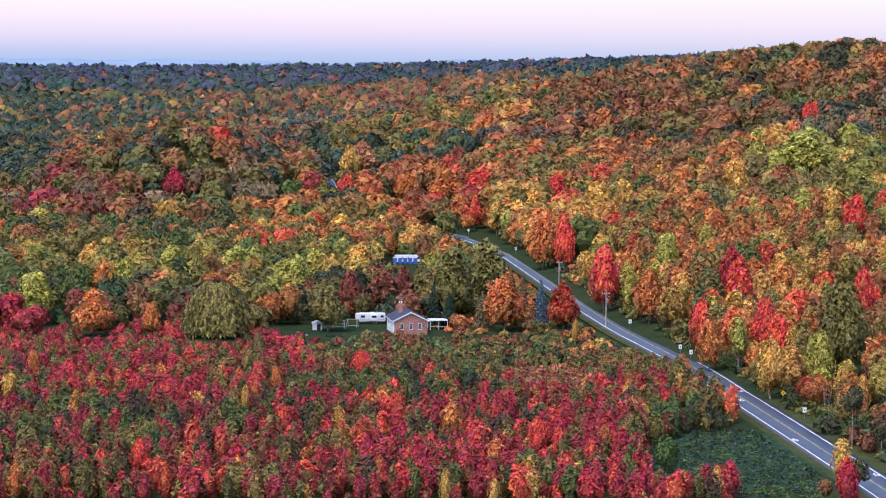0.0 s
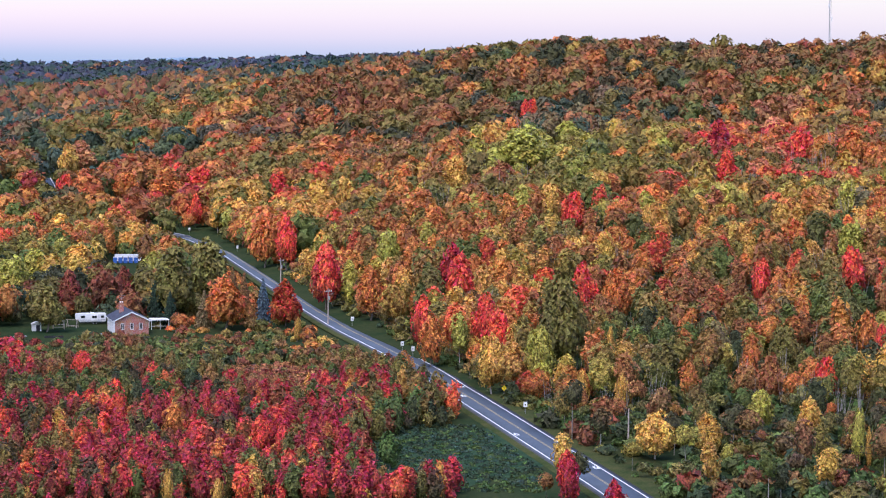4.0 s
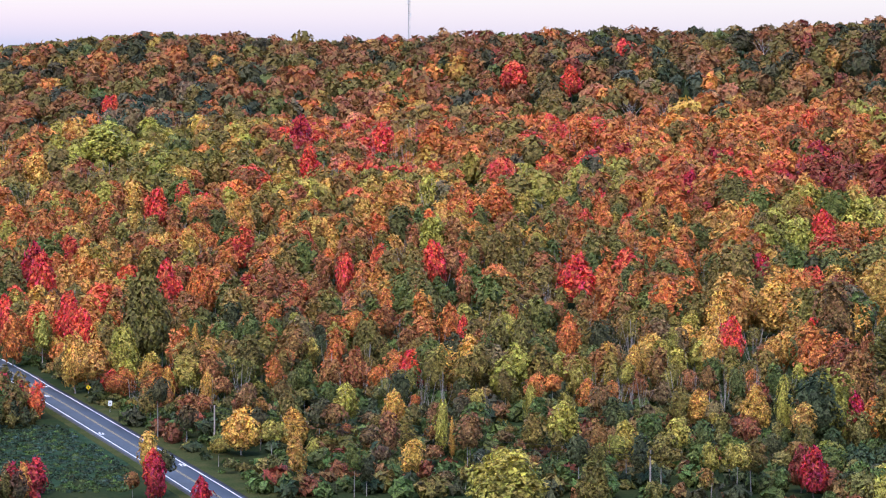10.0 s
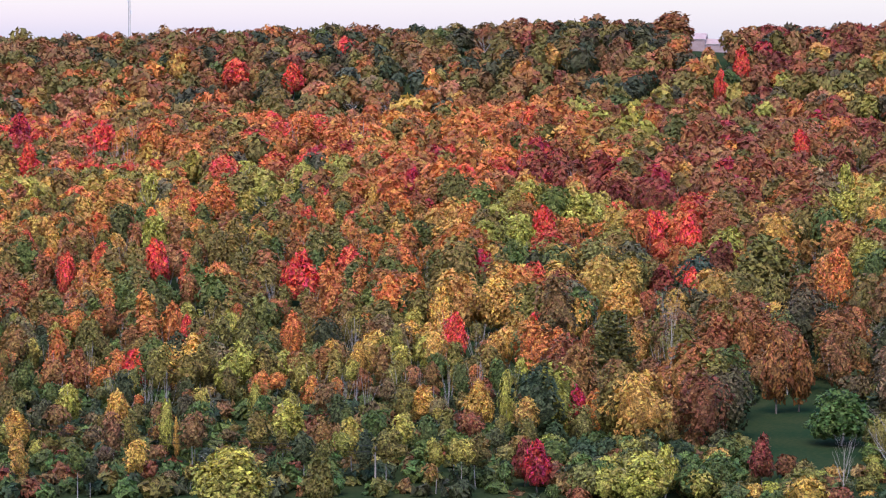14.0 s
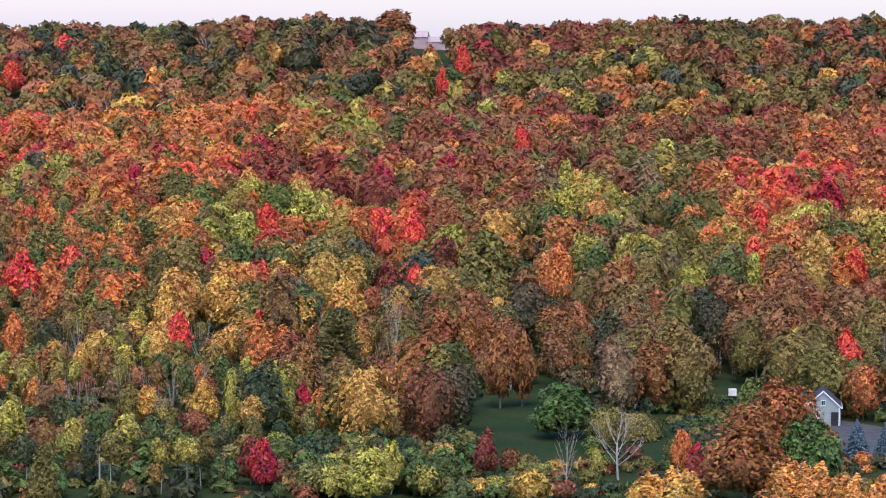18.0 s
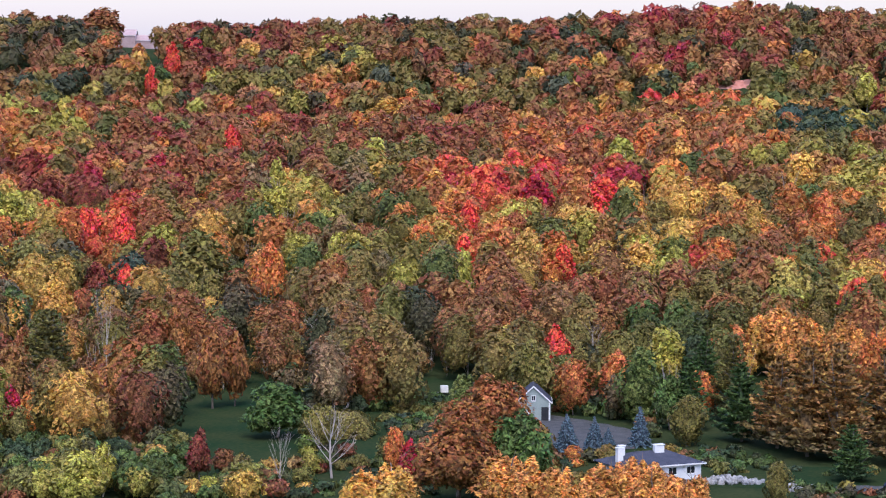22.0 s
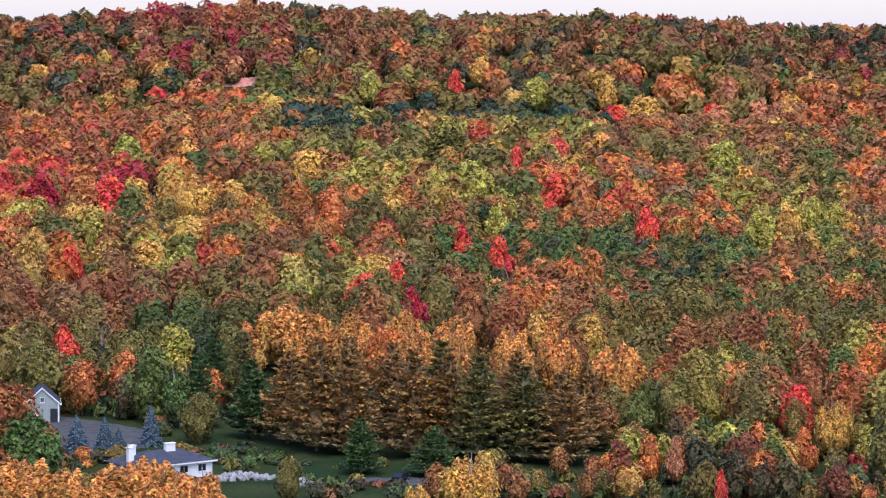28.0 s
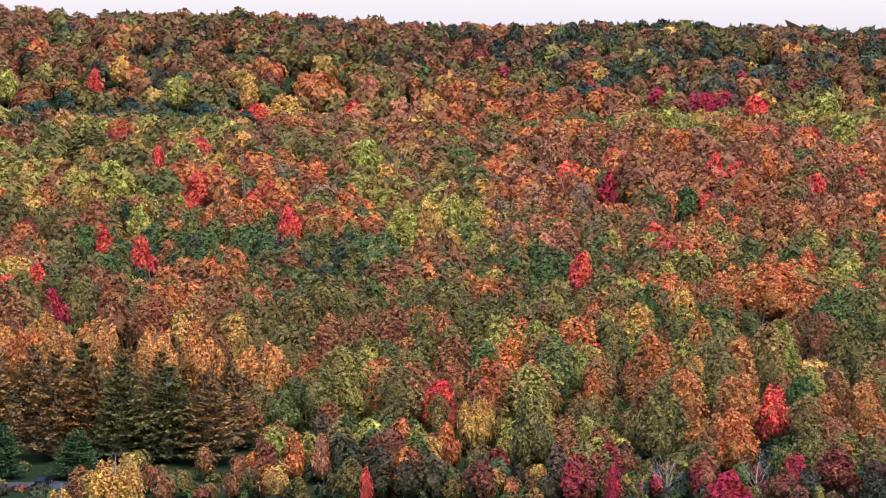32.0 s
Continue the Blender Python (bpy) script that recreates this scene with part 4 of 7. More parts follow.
def crown_mesh(kind, colour, seed, big):
    """Crown of a nominal tree 10 m high with a radius of 3.6 m."""
    rng = np.random.default_rng(seed)
    col = np.array(INK[colour])
    if kind == "maple":
        return lobed_crown(col, rng, (140, 280, 820)[big])
    if kind == "flame":
        v, f, t, nr = leaves(np.zeros((1, 3)), np.array([10.0]), np.array([3.4]), np.array([0.08]), np.array([0.85]), col[None] * 0.8 + np.array(INK["olive"]) * 0.1, col[None], 520, rng, (6, 8))
        return mesh_of("crown", v, f, M_LEAF, t, True, nr)
    if kind == "poplar":
        return tufted_crown(col, rng)
    if kind == "cedar":
        v, f, t, nr = leaves(np.zeros((1, 3)), np.array([10.0]), np.array([3.4]), np.array([0.02]), np.array([0.35]), col[None] * 0.7, col[None], 1500, rng, (8, 10))
        return mesh_of("crown", v, f, M_LEAF, t, True, nr)
    if kind in ("spruce", "pine"):
        return pine_crown(col, rng) if kind == "pine" else spruce_crown(col, rng)
    # willow: hanging curtains of leaves round a rounded inner mass
    n = 2600
    th, q = rng.uniform(0, 2 * np.pi, n), rng.random(n)
    r = 3.6 * np.sqrt(np.clip(1 - (q - 0.1) ** 2 * 1.1, 0, 1)) * np.sqrt(rng.uniform(0.45, 1.05, n)) * (1 + 0.15 * np.sin(5 * th) + 0.1 * np.sin(9 * th + 2))
    c = np.stack([r * np.cos(th), r * np.sin(th), 0.6 + 9.0 * q], -1)
    along = np.stack([0.25 * np.cos(th), 0.25 * np.sin(th), np.full(n, -1.0)], -1) + rng.normal(0, 0.18, (n, 3))
    along /= np.linalg.norm(along, axis=1, keepdims=True)
    out = np.stack([np.cos(th), np.sin(th), np.full(n, 0.45)], -1) + rng.normal(0, 0.25, (n, 3))
    out -= along * (out * along).sum(1, keepdims=True)
    out /= np.linalg.norm(out, axis=1, keepdims=True)
    v, f = spray(c, along, out, rng.uniform(0.7, 1.5, n), np.full(n, 0.14))
    t = np.repeat(col * rng.uniform(0.75, 1.3, (n, 1)), 4, 0)
    nr = np.repeat(np.stack([np.cos(th), np.sin(th), np.full(n, 0.8)], -1) + rng.normal(0, 0.3, (n, 3)), 4, 0)
    lev = np.linspace(0.05, 0.9, 7)
    cv, cf = tube(np.stack([0 * lev, 0 * lev, lev * 10], -1), 2.6 * np.sqrt(np.clip(1 - (lev * 1.6 - 0.6) ** 2, 0.02, 1)), 9)
    cf = np.array(cf)
    cf = np.concatenate([cf[:, [0, 1, 2]], cf[:, [0, 2, 3]]]) + len(v)
    cn = np.array(cv) * (1, 1, 0)
    nr = np.concatenate([nr, cn / (np.linalg.norm(cn, axis=1, keepdims=True) + 1e-6) * 0.9 + (0, 0, 0.43)])
    nr /= np.linalg.norm(nr, axis=1, keepdims=True)
    # inner mass a fifth darker: shade behind the curtains put into its colour
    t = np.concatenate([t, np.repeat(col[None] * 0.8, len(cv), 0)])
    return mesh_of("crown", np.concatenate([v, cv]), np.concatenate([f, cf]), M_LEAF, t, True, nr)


def pine_crown(col, rng):
    """Uneven layered boughs, each a flat fan of needle sprays with upturned tips, greener and darker low down."""
    c, along, q_all, size = [], [], [], []
    for i in range(15):
        q = 0.08 + 0.9 * i / 15
        for j in range(8 if q < 0.75 else 5):
            th = j * 6.283 / 7 + i * 1.1 + rng.normal(0, 0.3)
            reach = 4.2 * max(1.02 - q, 0.05) ** 0.75 * rng.uniform(0.5, 1.15)
            rise = rng.uniform(0.02, 0.28)
            for w in np.linspace(0.3, 1.0, 7):
                for _ in range(6):
                    t2 = th + rng.normal(0, 0.22)
                    r = reach * w * rng.uniform(0.9, 1.08)
                    c.append((r * math.cos(t2), r * math.sin(t2), 10 * q + rise * r + 0.25 * w ** 3 + rng.normal(0, 0.07)))
                    along.append((math.cos(t2 + rng.normal(0, 0.5)), math.sin(t2 + rng.normal(0, 0.5)), rng.uniform(-0.2, 0.4)))
                    q_all.append(q)
                    size.append(rng.uniform(0.36, 0.66) * (0.6 + 0.45 * (1 - q)))
    c, along, q_all, size = (np.array(x) for x in (c, along, q_all, size))
    along /= np.linalg.norm(along, axis=1, keepdims=True)
    n = len(c)
    nrm = np.stack([0.6 * along[:, 0], 0.6 * along[:, 1], np.full(n, 0.65)], -1) + rng.normal(0, 0.3, (n, 3))
    nrm -= along * (nrm * along).sum(1, keepdims=True)
    nrm /= np.linalg.norm(nrm, axis=1, keepdims=True)
    v, f = spray(c, along, nrm, size * 1.3, size * 0.42)
    low_dark = np.clip(0.7 - 2.2 * q_all, 0, 0.7)[:, None]
    own = (col * (1 - low_dark) + low_dark * np.array(INK["dark"]) * 1.8) * rng.uniform(0.8, 1.2, (n, 1))
    out = c * (1, 1, 0)
    out /= np.linalg.norm(out, axis=1, keepdims=True) + 1e-6
    nr = np.repeat(nrm * 0.6 + out * 0.7, 4, 0)
    lev = np.linspace(0.06, 0.95, 8)
    cv, cf = tube(np.stack([0 * lev, 0 * lev, lev * 10], -1), 1.3 * (1 - lev) ** 0.8 + 0.05, 8)
    cf = np.array(cf)
    cf = np.concatenate([cf[:, [0, 1, 2]], cf[:, [0, 2, 3]]]) + len(v)
    cn = np.array(cv) * (1, 1, 0)
    cn = cn / (np.linalg.norm(cn, axis=1, keepdims=True) + 1e-6) * 0.9 + (0, 0, 0.43)
    # inner cone darkened: shade between the boughs put into its colour
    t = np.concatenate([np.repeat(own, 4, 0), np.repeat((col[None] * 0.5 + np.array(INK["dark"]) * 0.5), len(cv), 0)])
    nr = np.concatenate([nr, cn])
    nr /= np.linalg.norm(nr, axis=1, keepdims=True)
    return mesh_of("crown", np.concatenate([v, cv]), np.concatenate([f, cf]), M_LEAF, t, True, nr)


def spruce_crown(col, rng):
    """Tiers of flat boughs round an inner cone, darkened for the shade inside the crown."""
    tiers, arms, steps = 17, 12, 4
    c, size, yaw, tip = [], [], [], []
    for i in range(tiers):
        q = 0.05 + 0.93 * i / tiers
        lim = 4.2 * (1.03 - q)
        for a in range(arms if q < 0.8 else 5):
            th = a * 2 * math.pi / arms + i * 0.9 + rng.normal(0, 0.22)
            own = lim * rng.uniform(0.68, 1.12)
            for r in np.linspace(0.4, 1.0, steps) * own:
                c.append((r * math.cos(th), r * math.sin(th), 10 * q + -0.22 * r + rng.normal(0, 0.07)))
                w = (0.34 + 0.08 * own) * (1.15 - 0.4 * r / (own + 1e-6))
                size.append((0.28 + 0.13 * own, w * 0.85, 0.19 + 0.035 * own))
                yaw.append(th + rng.normal(0, 0.25))
                tip.append(-0.2 + rng.normal(0, 0.12))
    c, size, yaw, tip = (np.array(x) for x in (c, size, yaw, tip))
    v, f, nr = puffs(c, size, rng, yaw, tip)
    own = col * rng.uniform(0.82, 1.2, (len(c), 1))
    out = np.stack([np.cos(yaw), np.sin(yaw), 0.5 + 0 * yaw], -1)
    nr = nr * 0.8 + np.repeat(out, 6, 0) * 0.3
    lev = np.linspace(0.05, 0.95, 7)
    cv, cf = tube(np.stack([0 * lev, 0 * lev, lev * 10], -1), 2.7 * (1 - lev) ** 0.9 + 0.05, 8)
    cf = np.array(cf)
    cf = np.concatenate([cf[:, [0, 1, 2]], cf[:, [0, 2, 3]]]) + len(v)
    cn = np.array(cv) * (1, 1, 0)
    cn = cn / (np.linalg.norm(cn, axis=1, keepdims=True) + 1e-6) * 0.9 + (0, 0, 0.43)
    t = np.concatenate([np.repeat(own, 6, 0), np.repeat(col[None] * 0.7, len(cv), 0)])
    nr = np.concatenate([nr, cn])
    nr /= np.linalg.norm(nr, axis=1, keepdims=True)
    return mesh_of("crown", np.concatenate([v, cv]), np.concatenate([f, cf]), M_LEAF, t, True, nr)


def lobed_crown(col, rng, n):
    """A broad crown of several rounded masses."""
    a = np.arange(7) * 2 * np.pi / 7 + rng.normal(0, 0.15, 7)
    off = rng.uniform(1.4, 2.0, 7)
    base = np.concatenate([np.stack([off * np.cos(a), off * np.sin(a), rng.uniform(1.2, 2.6, 7)], -1), [[0, 0, 3.4], [0.9, -0.5, 3.8], [-0.8, 0.4, 3.0]]])
    k = len(base)
    hh = np.concatenate([rng.uniform(4.2, 5.6, 7), [6.5, 5.2, 6.2]])
    own = col[None] * rng.uniform(0.85, 1.15, (k, 1)) * rng.uniform(0.95, 1.05, (k, 3))
    v, f, t, nr = leaves(base, hh, rng.uniform(1.6, 2.1, k), np.zeros(k), np.full(k, 0.05), own * 0.72 + np.array(INK["olive"]) * 0.2, own, n, rng, (3, 6))
    return mesh_of("crown", v, f, M_LEAF, t, True, nr)


def tufted_crown(col, rng):
    """An upright crown of many pointed, feathery tufts."""
    k = 26
    a, d = rng.uniform(0, 2 * np.pi, k), 2.9 * np.sqrt(rng.uniform(0.02, 1, k))
    hh = (8.9 - 0.42 * d ** 1.5) * rng.uniform(0.86, 1.08, k) * 0.62
    base = np.stack([d * np.cos(a), d * np.sin(a), hh * 0.6], -1)
    own = col[None] * rng.uniform(0.8, 1.2, (k, 1)) * rng.uniform(0.93, 1.07, (k, 3))
    v, f, t, nr = leaves(base, hh, rng.uniform(0.75, 1.15, k), np.zeros(k), np.full(k, 0.8), own * 0.55 + np.array(INK["olive"]) * 0.35, own, 330, rng, (4, 5))
    low = leaves(np.array([[0, 0, 0.6]]), np.array([6.0]), np.array([3.2]), np.zeros(1), np.zeros(1), own[:1] * 0.5 + np.array(INK["olive"]) * 0.4, own[:1] * 0.8, 600, rng, (6, 9))
    f = np.concatenate([f, low[1] + len(v)])
    return mesh_of("crown", np.concatenate([v, low[0]]), f, M_LEAF, np.concatenate([t, low[2]]), True, np.concatenate([nr, low[3]]))


PROTO = {}
LOOKS = {
    "maple": "round-crowned maple", "flame": "slender young maple", "spruce": "spruce", "pine": "tall layered pine",
    "willow": "drooping willow", "poplar": "upright feathery poplar", "cedar": "narrow dense cedar", "bare": "leafless tree",
}
HUES = {
    "crimson": "crimson", "scarlet": "bright scarlet", "orange": "glowing orange", "rust": "rust-brown", "gold": "golden yellow", "lime": "yellow-green",
    "olive": "olive-green", "green": "fresh green", "dark": "dark green", "maroon": "deep maroon", "grey": "grey", "brown": "bronze-brown",
    "blue": "silvery blue", "salmon": "salmon-pink", "pale": "pale grey", "rustred": "brick-red", "bronze": "bronze-gold", "amber": "amber-gold", "russet": "russet-orange",
}
INK["bronze"] = (0.33, 0.185, 0.065)
INK["amber"] = (0.62, 0.30, 0.10)
INK["russet"] = (0.28, 0.118, 0.045)
INK["rustred"] = (0.36, 0.06, 0.035)
INK["pale"] = INK["grey"]


def plant(kind, colour, x, y, height, radius):
    """One tree of its own: trunk with limbs, and a crown of leaf clumps."""
    seed = len(bpy.data.objects) // 3
    big = (2 if radius > 7.5 else 1) if height > 12 and math.hypot(x, y) < 720 else 0
    key = (kind, colour, big, seed % 3)
    if key not in PROTO:
        rng = np.random.default_rng(100 + seed)
        bare = kind == "bare"
        v, f = skeleton_mesh("trunk", 10.0, 3.6, rng, 14 if bare else 8, 7 if bare else 0, 0.2, 0.016 if bare else 0.02, 1.3 if bare else 0.8)
        trunk = mesh_of("trunk", v, f, M_PALE if bare or colour in ("gold", "lime") else M_BARK, None, True)
        crown = None if bare else crown_mesh(kind, colour, 300 + seed, big)
        PROTO[key] = (trunk, crown)
    trunk, crown = PROTO[key]
    words = {"spruce": "growing by the drive and house", "pine": "in a close stand", "willow": "beside open lawn", "bare": "with pale branches among leafy trees"}
    ob = thing({"maple": "maple_tree", "flame": "young_maple_tree", "bare": "bare_tree"}.get(kind, kind + "_tree"),
               HUES[colour] + " " + LOOKS[kind] + " " + words.get(kind, "standing out in autumn woodland"), "tree", "autumn trees")
    part("trunk", trunk, None, ob)
    if crown:
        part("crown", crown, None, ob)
    z = float(terrain(x, y)) - 0.1
    ob.matrix_basis = pose(x, y, z, 0, 0, seed * 67 % 360) @ Matrix.Diagonal((radius / 3.6, radius / 3.6, height / 10, 1))
    TAKEN.append((x, y, radius + 0.8))
    # lower growth on the valley side of a tree that stands out
    d = math.hypot(x, y)
    for step in range(1, 7):
        g = 1 - step * (radius + 2.5) / d
        OPEN.append((x * g, y * g, radius * 0.9 + 1.5))
        if step < 2 and kind != "bare":
            TAKEN.append((x * g, y * g, radius * 0.85 + 1.0))
    return ob


# single trees: kind, leaf colour, place, height, crown radius
plant("flame", "gold", -97.7, 569.7, 7.4, 2.2)
plant("flame", "orange", -74.9, 441.7, 7.2, 1.5)
plant("flame", "orange", -98.8, 612.1, 7.2, 1.9)
plant("maple", "lime", -118.8, 736.5, 16.7, 6.0)
plant("maple", "gold", -123.3, 887.5, 13.7, 4.4)
plant("maple", "orange", -97.8, 709.3, 13.7, 5.6)
plant("maple", "gold", -199.9, 1482.6, 19.5, 4.0)
plant("maple", "lime", -102.1, 815.6, 13.7, 5.0)
plant("flame", "scarlet", -56.6, 470.6, 7.2, 1.9)
plant("maple", "orange", -81.5, 709.3, 10.0, 2.7)
plant("maple", "lime", -93.0, 875.1, 13.7, 5.9)
plant("maple", "crimson", -124.1, 1175.5, 15.6, 5.3)
plant("willow", "olive", -63.3, 709.2, 15.9, 9.4)
plant("maple", "lime", -71.2, 873.1, 13.7, 6.1)
plant("maple", "salmon", -117.8, 1493.4, 20.8, 7.3)
plant("flame", "gold", -42.5, 544.3, 7.9, 1.2)
plant("maple", "scarlet", -64.9, 921.7, 15.6, 2.1)
plant("maple", "gold", -73.0, 1113.6, 15.6, 2.5)
plant("flame", "orange", -38.1, 582.8, 7.2, 1.7)
plant("maple", "lime", -47.5, 808.6, 15.8, 5.4)
plant("maple", "lime", -43.0, 862.9, 13.7, 4.8)
plant("maple", "olive", -32.9, 725.3, 14.2, 5.2)
plant("maple", "scarlet", -46.5, 1217.1, 15.6, 4.6)
plant("maple", "gold", -48.8, 1329.1, 19.5, 5.3)
plant("maple", "maroon", -28.4, 777.5, 13.7, 3.6)
plant("maple", "gold", -29.6, 891.5, 13.7, 5.6)
plant("maple", "salmon", -43.4, 1345.3, 19.5, 9.0)
plant("flame", "scarlet", -19.7, 617.7, 7.2, 2.8)
plant("flame", "scarlet", -9.9, 539.9, 7.2, 2.4)
plant("maple", "maroon", -12.3, 793.9, 13.7, 3.5)
plant("maple", "orange", -17.7, 1225.9, 15.6, 6.8)
plant("spruce", "dark", -2.3, 748.0, 15.2, 2.8)
plant("maple", "orange", 1.3, 1222.0, 17.0, 8.2)
plant("flame", "gold", 0.6, 438.0, 7.2, 1.1)
plant("spruce", "dark", 1.9, 738.0, 11.0, 2.8)
plant("maple", "olive", 2.7, 750.0, 23.0, 6.7)
plant("flame", "orange", 2.1, 516.0, 8.3, 2.6)
plant("maple", "scarlet", 13.9, 1129.9, 15.6, 3.0)
plant("maple", "scarlet", 17.7, 1225.9, 15.6, 6.8)
plant("spruce", "grey", 11.7, 733.9, 11.7, 2.8)
plant("maple", "olive", 13.5, 797.9, 22.3, 7.1)
plant("flame", "gold", 9.0, 427.9, 7.2, 1.3)
plant("maple", "gold", 23.4, 1103.8, 15.6, 4.2)
plant("maple", "orange", 17.5, 725.8, 16.2, 6.1)
plant("spruce", "brown", 21.4, 791.7, 13.4, 2.5)
plant("spruce", "brown", 23.3, 739.6, 16.1, 2.8)
plant("maple", "gold", 40.2, 1127.3, 15.6, 5.8)
plant("flame", "scarlet", 18.9, 497.6, 8.0, 2.5)
plant("spruce", "blue", 28.7, 739.4, 13.9, 2.6)
plant("maple", "orange", 36.2, 917.3, 20.5, 5.9)
plant("maple", "scarlet", 51.7, 1162.9, 15.6, 5.2)
plant("maple", "rustred", 34.5, 725.2, 13.8, 4.5)
plant("maple", "scarlet", 42.8, 893.0, 19.9, 3.8)
plant("flame", "gold", 36.0, 687.1, 7.2, 1.2)
plant("maple", "scarlet", 48.3, 758.5, 20.5, 4.6)
plant("maple", "gold", 74.0, 1039.4, 18.5, 4.2)
plant("maple", "orange", 58.9, 721.6, 16.3, 4.8)
plant("maple", "lime", 72.0, 816.8, 16.4, 4.2)
plant("flame", "green", 42.6, 478.1, 7.5, 2.6)
plant("flame", "scarlet", 67.7, 664.6, 13.8, 3.4)
plant("flame", "orange", 66.2, 628.5, 13.7, 3.5)
plant("maple", "crimson", 85.6, 751.1, 16.4, 4.2)
plant("maple", "gold", 113.7, 989.5, 18.6, 5.6)
plant("maple", "scarlet", 85.4, 729.0, 16.4, 4.2)
plant("maple", "scarlet", 82.2, 644.8, 16.3, 4.2)
plant("maple", "gold", 76.0, 585.1, 14.9, 3.6)
plant("maple", "scarlet", 83.9, 630.4, 14.2, 3.6)
plant("maple", "lime", 148.3, 1045.5, 18.6, 9.4)
plant("maple", "scarlet", 189.8, 1328.5, 18.5, 3.6)
plant("maple", "lime", 146.4, 1023.6, 18.6, 10.3)
plant("maple", "scarlet", 193.3, 1332.1, 18.5, 3.9)
plant("maple", "lime", 88.6, 595.4, 15.2, 4.0)
plant("maple", "gold", 134.0, 879.9, 16.5, 4.4)
plant("maple", "olive", 96.4, 612.5, 26.0, 6.6)
plant("flame", "scarlet", 71.2, 442.3, 9.1, 2.2)
plant("flame", "crimson", 70.7, 436.3, 9.1, 2.3)
plant("maple", "scarlet", 139.1, 856.8, 16.6, 4.2)
plant("maple", "scarlet", 116.3, 700.4, 16.3, 4.2)
plant("flame", "gold", 92.9, 556.3, 9.1, 1.6)
plant("flame", "orange", 93.9, 562.2, 9.1, 1.7)
plant("flame", "gold", 107.1, 602.6, 13.7, 1.5)
plant("maple", "orange", 124.3, 690.9, 16.3, 4.2)
plant("flame", "crimson", 74.2, 411.4, 9.1, 2.2)
plant("flame", "gold", 100.4, 548.9, 9.1, 2.1)
plant("flame", "gold", 162.4, 844.5, 14.2, 2.3)
plant("maple", "gold", 95.6, 486.7, 10.0, 3.6)
plant("maple", "gold", 106.6, 488.5, 9.1, 2.8)
plant("maple", "crimson", 245.0, 1109.3, 19.6, 5.6)
plant("maple", "scarlet", 220.4, 981.6, 19.2, 4.5)
plant("maple", "orange", 135.7, 578.3, 11.6, 2.9)
plant("flame", "scarlet", 171.4, 717.8, 14.0, 3.0)
plant("flame", "scarlet", 173.9, 727.5, 14.0, 3.2)
plant("maple", "lime", 125.4, 523.2, 9.1, 2.8)
plant("maple", "rust", 138.6, 569.4, 11.5, 3.3)
plant("maple", "olive", 150.1, 603.6, 13.7, 4.2)
plant("maple", "scarlet", 267.6, 1050.5, 19.3, 6.0)
plant("maple", "gold", 132.8, 511.0, 9.1, 2.7)
plant("maple", "scarlet", 150.4, 564.3, 11.4, 2.9)
plant("maple", "lime", 242.5, 885.4, 16.9, 4.7)
plant("maple", "orange", 285.1, 1033.4, 20.3, 6.0)
plant("maple", "lime", 216.6, 784.6, 16.7, 4.5)
plant("maple", "scarlet", 200.4, 724.8, 16.5, 4.2)
plant("flame", "lime", 133.2, 475.7, 11.5, 1.7)
plant("flame", "orange", 176.3, 621.5, 13.8, 3.6)
plant("flame", "gold", 133.7, 469.3, 9.1, 0.7)
plant("maple", "scarlet", 174.3, 603.3, 13.7, 1.8)
plant("maple", "orange", 258.6, 851.6, 16.7, 5.9)
plant("maple", "lime", 125.6, 411.2, 12.1, 5.8)
plant("maple", "scarlet", 422.1, 1362.1, 20.3, 7.9)
plant("maple", "lime", 125.7, 404.9, 13.2, 6.2)
plant("flame", "olive", 185.7, 589.4, 14.6, 3.6)
plant("flame", "olive", 190.0, 602.8, 14.0, 3.3)
plant("flame", "lime", 162.8, 510.7, 9.1, 1.8)
plant("maple", "lime", 159.8, 480.1, 9.9, 3.5)
plant("flame", "orange", 196.9, 587.9, 13.7, 3.2)
plant("maple", "scarlet", 449.1, 1340.8, 20.5, 6.3)
plant("flame", "orange", 198.9, 593.6, 14.5, 3.5)
plant("maple", "scarlet", 232.1, 685.8, 16.4, 5.7)
plant("maple", "orange", 351.6, 1036.0, 18.9, 7.3)
plant("maple", "olive", 142.8, 411.9, 9.1, 3.0)
plant("bare", "grey", 462.6, 1283.2, 12.7, 6.0)
plant("flame", "gold", 202.3, 556.3, 11.6, 2.7)
plant("flame", "gold", 313.4, 847.9, 14.3, 3.0)
plant("bare", "grey", 479.6, 1276.9, 12.8, 6.6)
plant("maple", "crimson", 337.3, 871.0, 16.8, 4.2)
plant("maple", "gold", 196.1, 498.8, 9.1, 3.2)
plant("maple", "gold", 247.6, 616.1, 16.3, 4.2)
plant("maple", "scarlet", 237.6, 583.5, 13.7, 3.7)
plant("bare", "grey", 580.4, 1385.3, 14.0, 6.7)
plant("maple", "gold", 205.7, 490.6, 10.7, 3.2)
plant("maple", "crimson", 281.9, 671.2, 16.4, 4.2)
plant("maple", "gold", 265.3, 621.8, 16.3, 6.3)
plant("flame", "lime", 204.8, 473.6, 14.7, 2.1)
plant("maple", "lime", 323.5, 740.4, 16.4, 5.9)
plant("maple", "lime", 238.5, 541.8, 9.1, 2.9)
plant("maple", "maroon", 185.5, 420.9, 9.1, 2.4)
plant("maple", "crimson", 217.7, 489.8, 9.1, 2.0)
plant("maple", "crimson", 185.1, 414.5, 9.8, 2.7)
plant("maple", "scarlet", 335.7, 748.1, 16.4, 4.2)
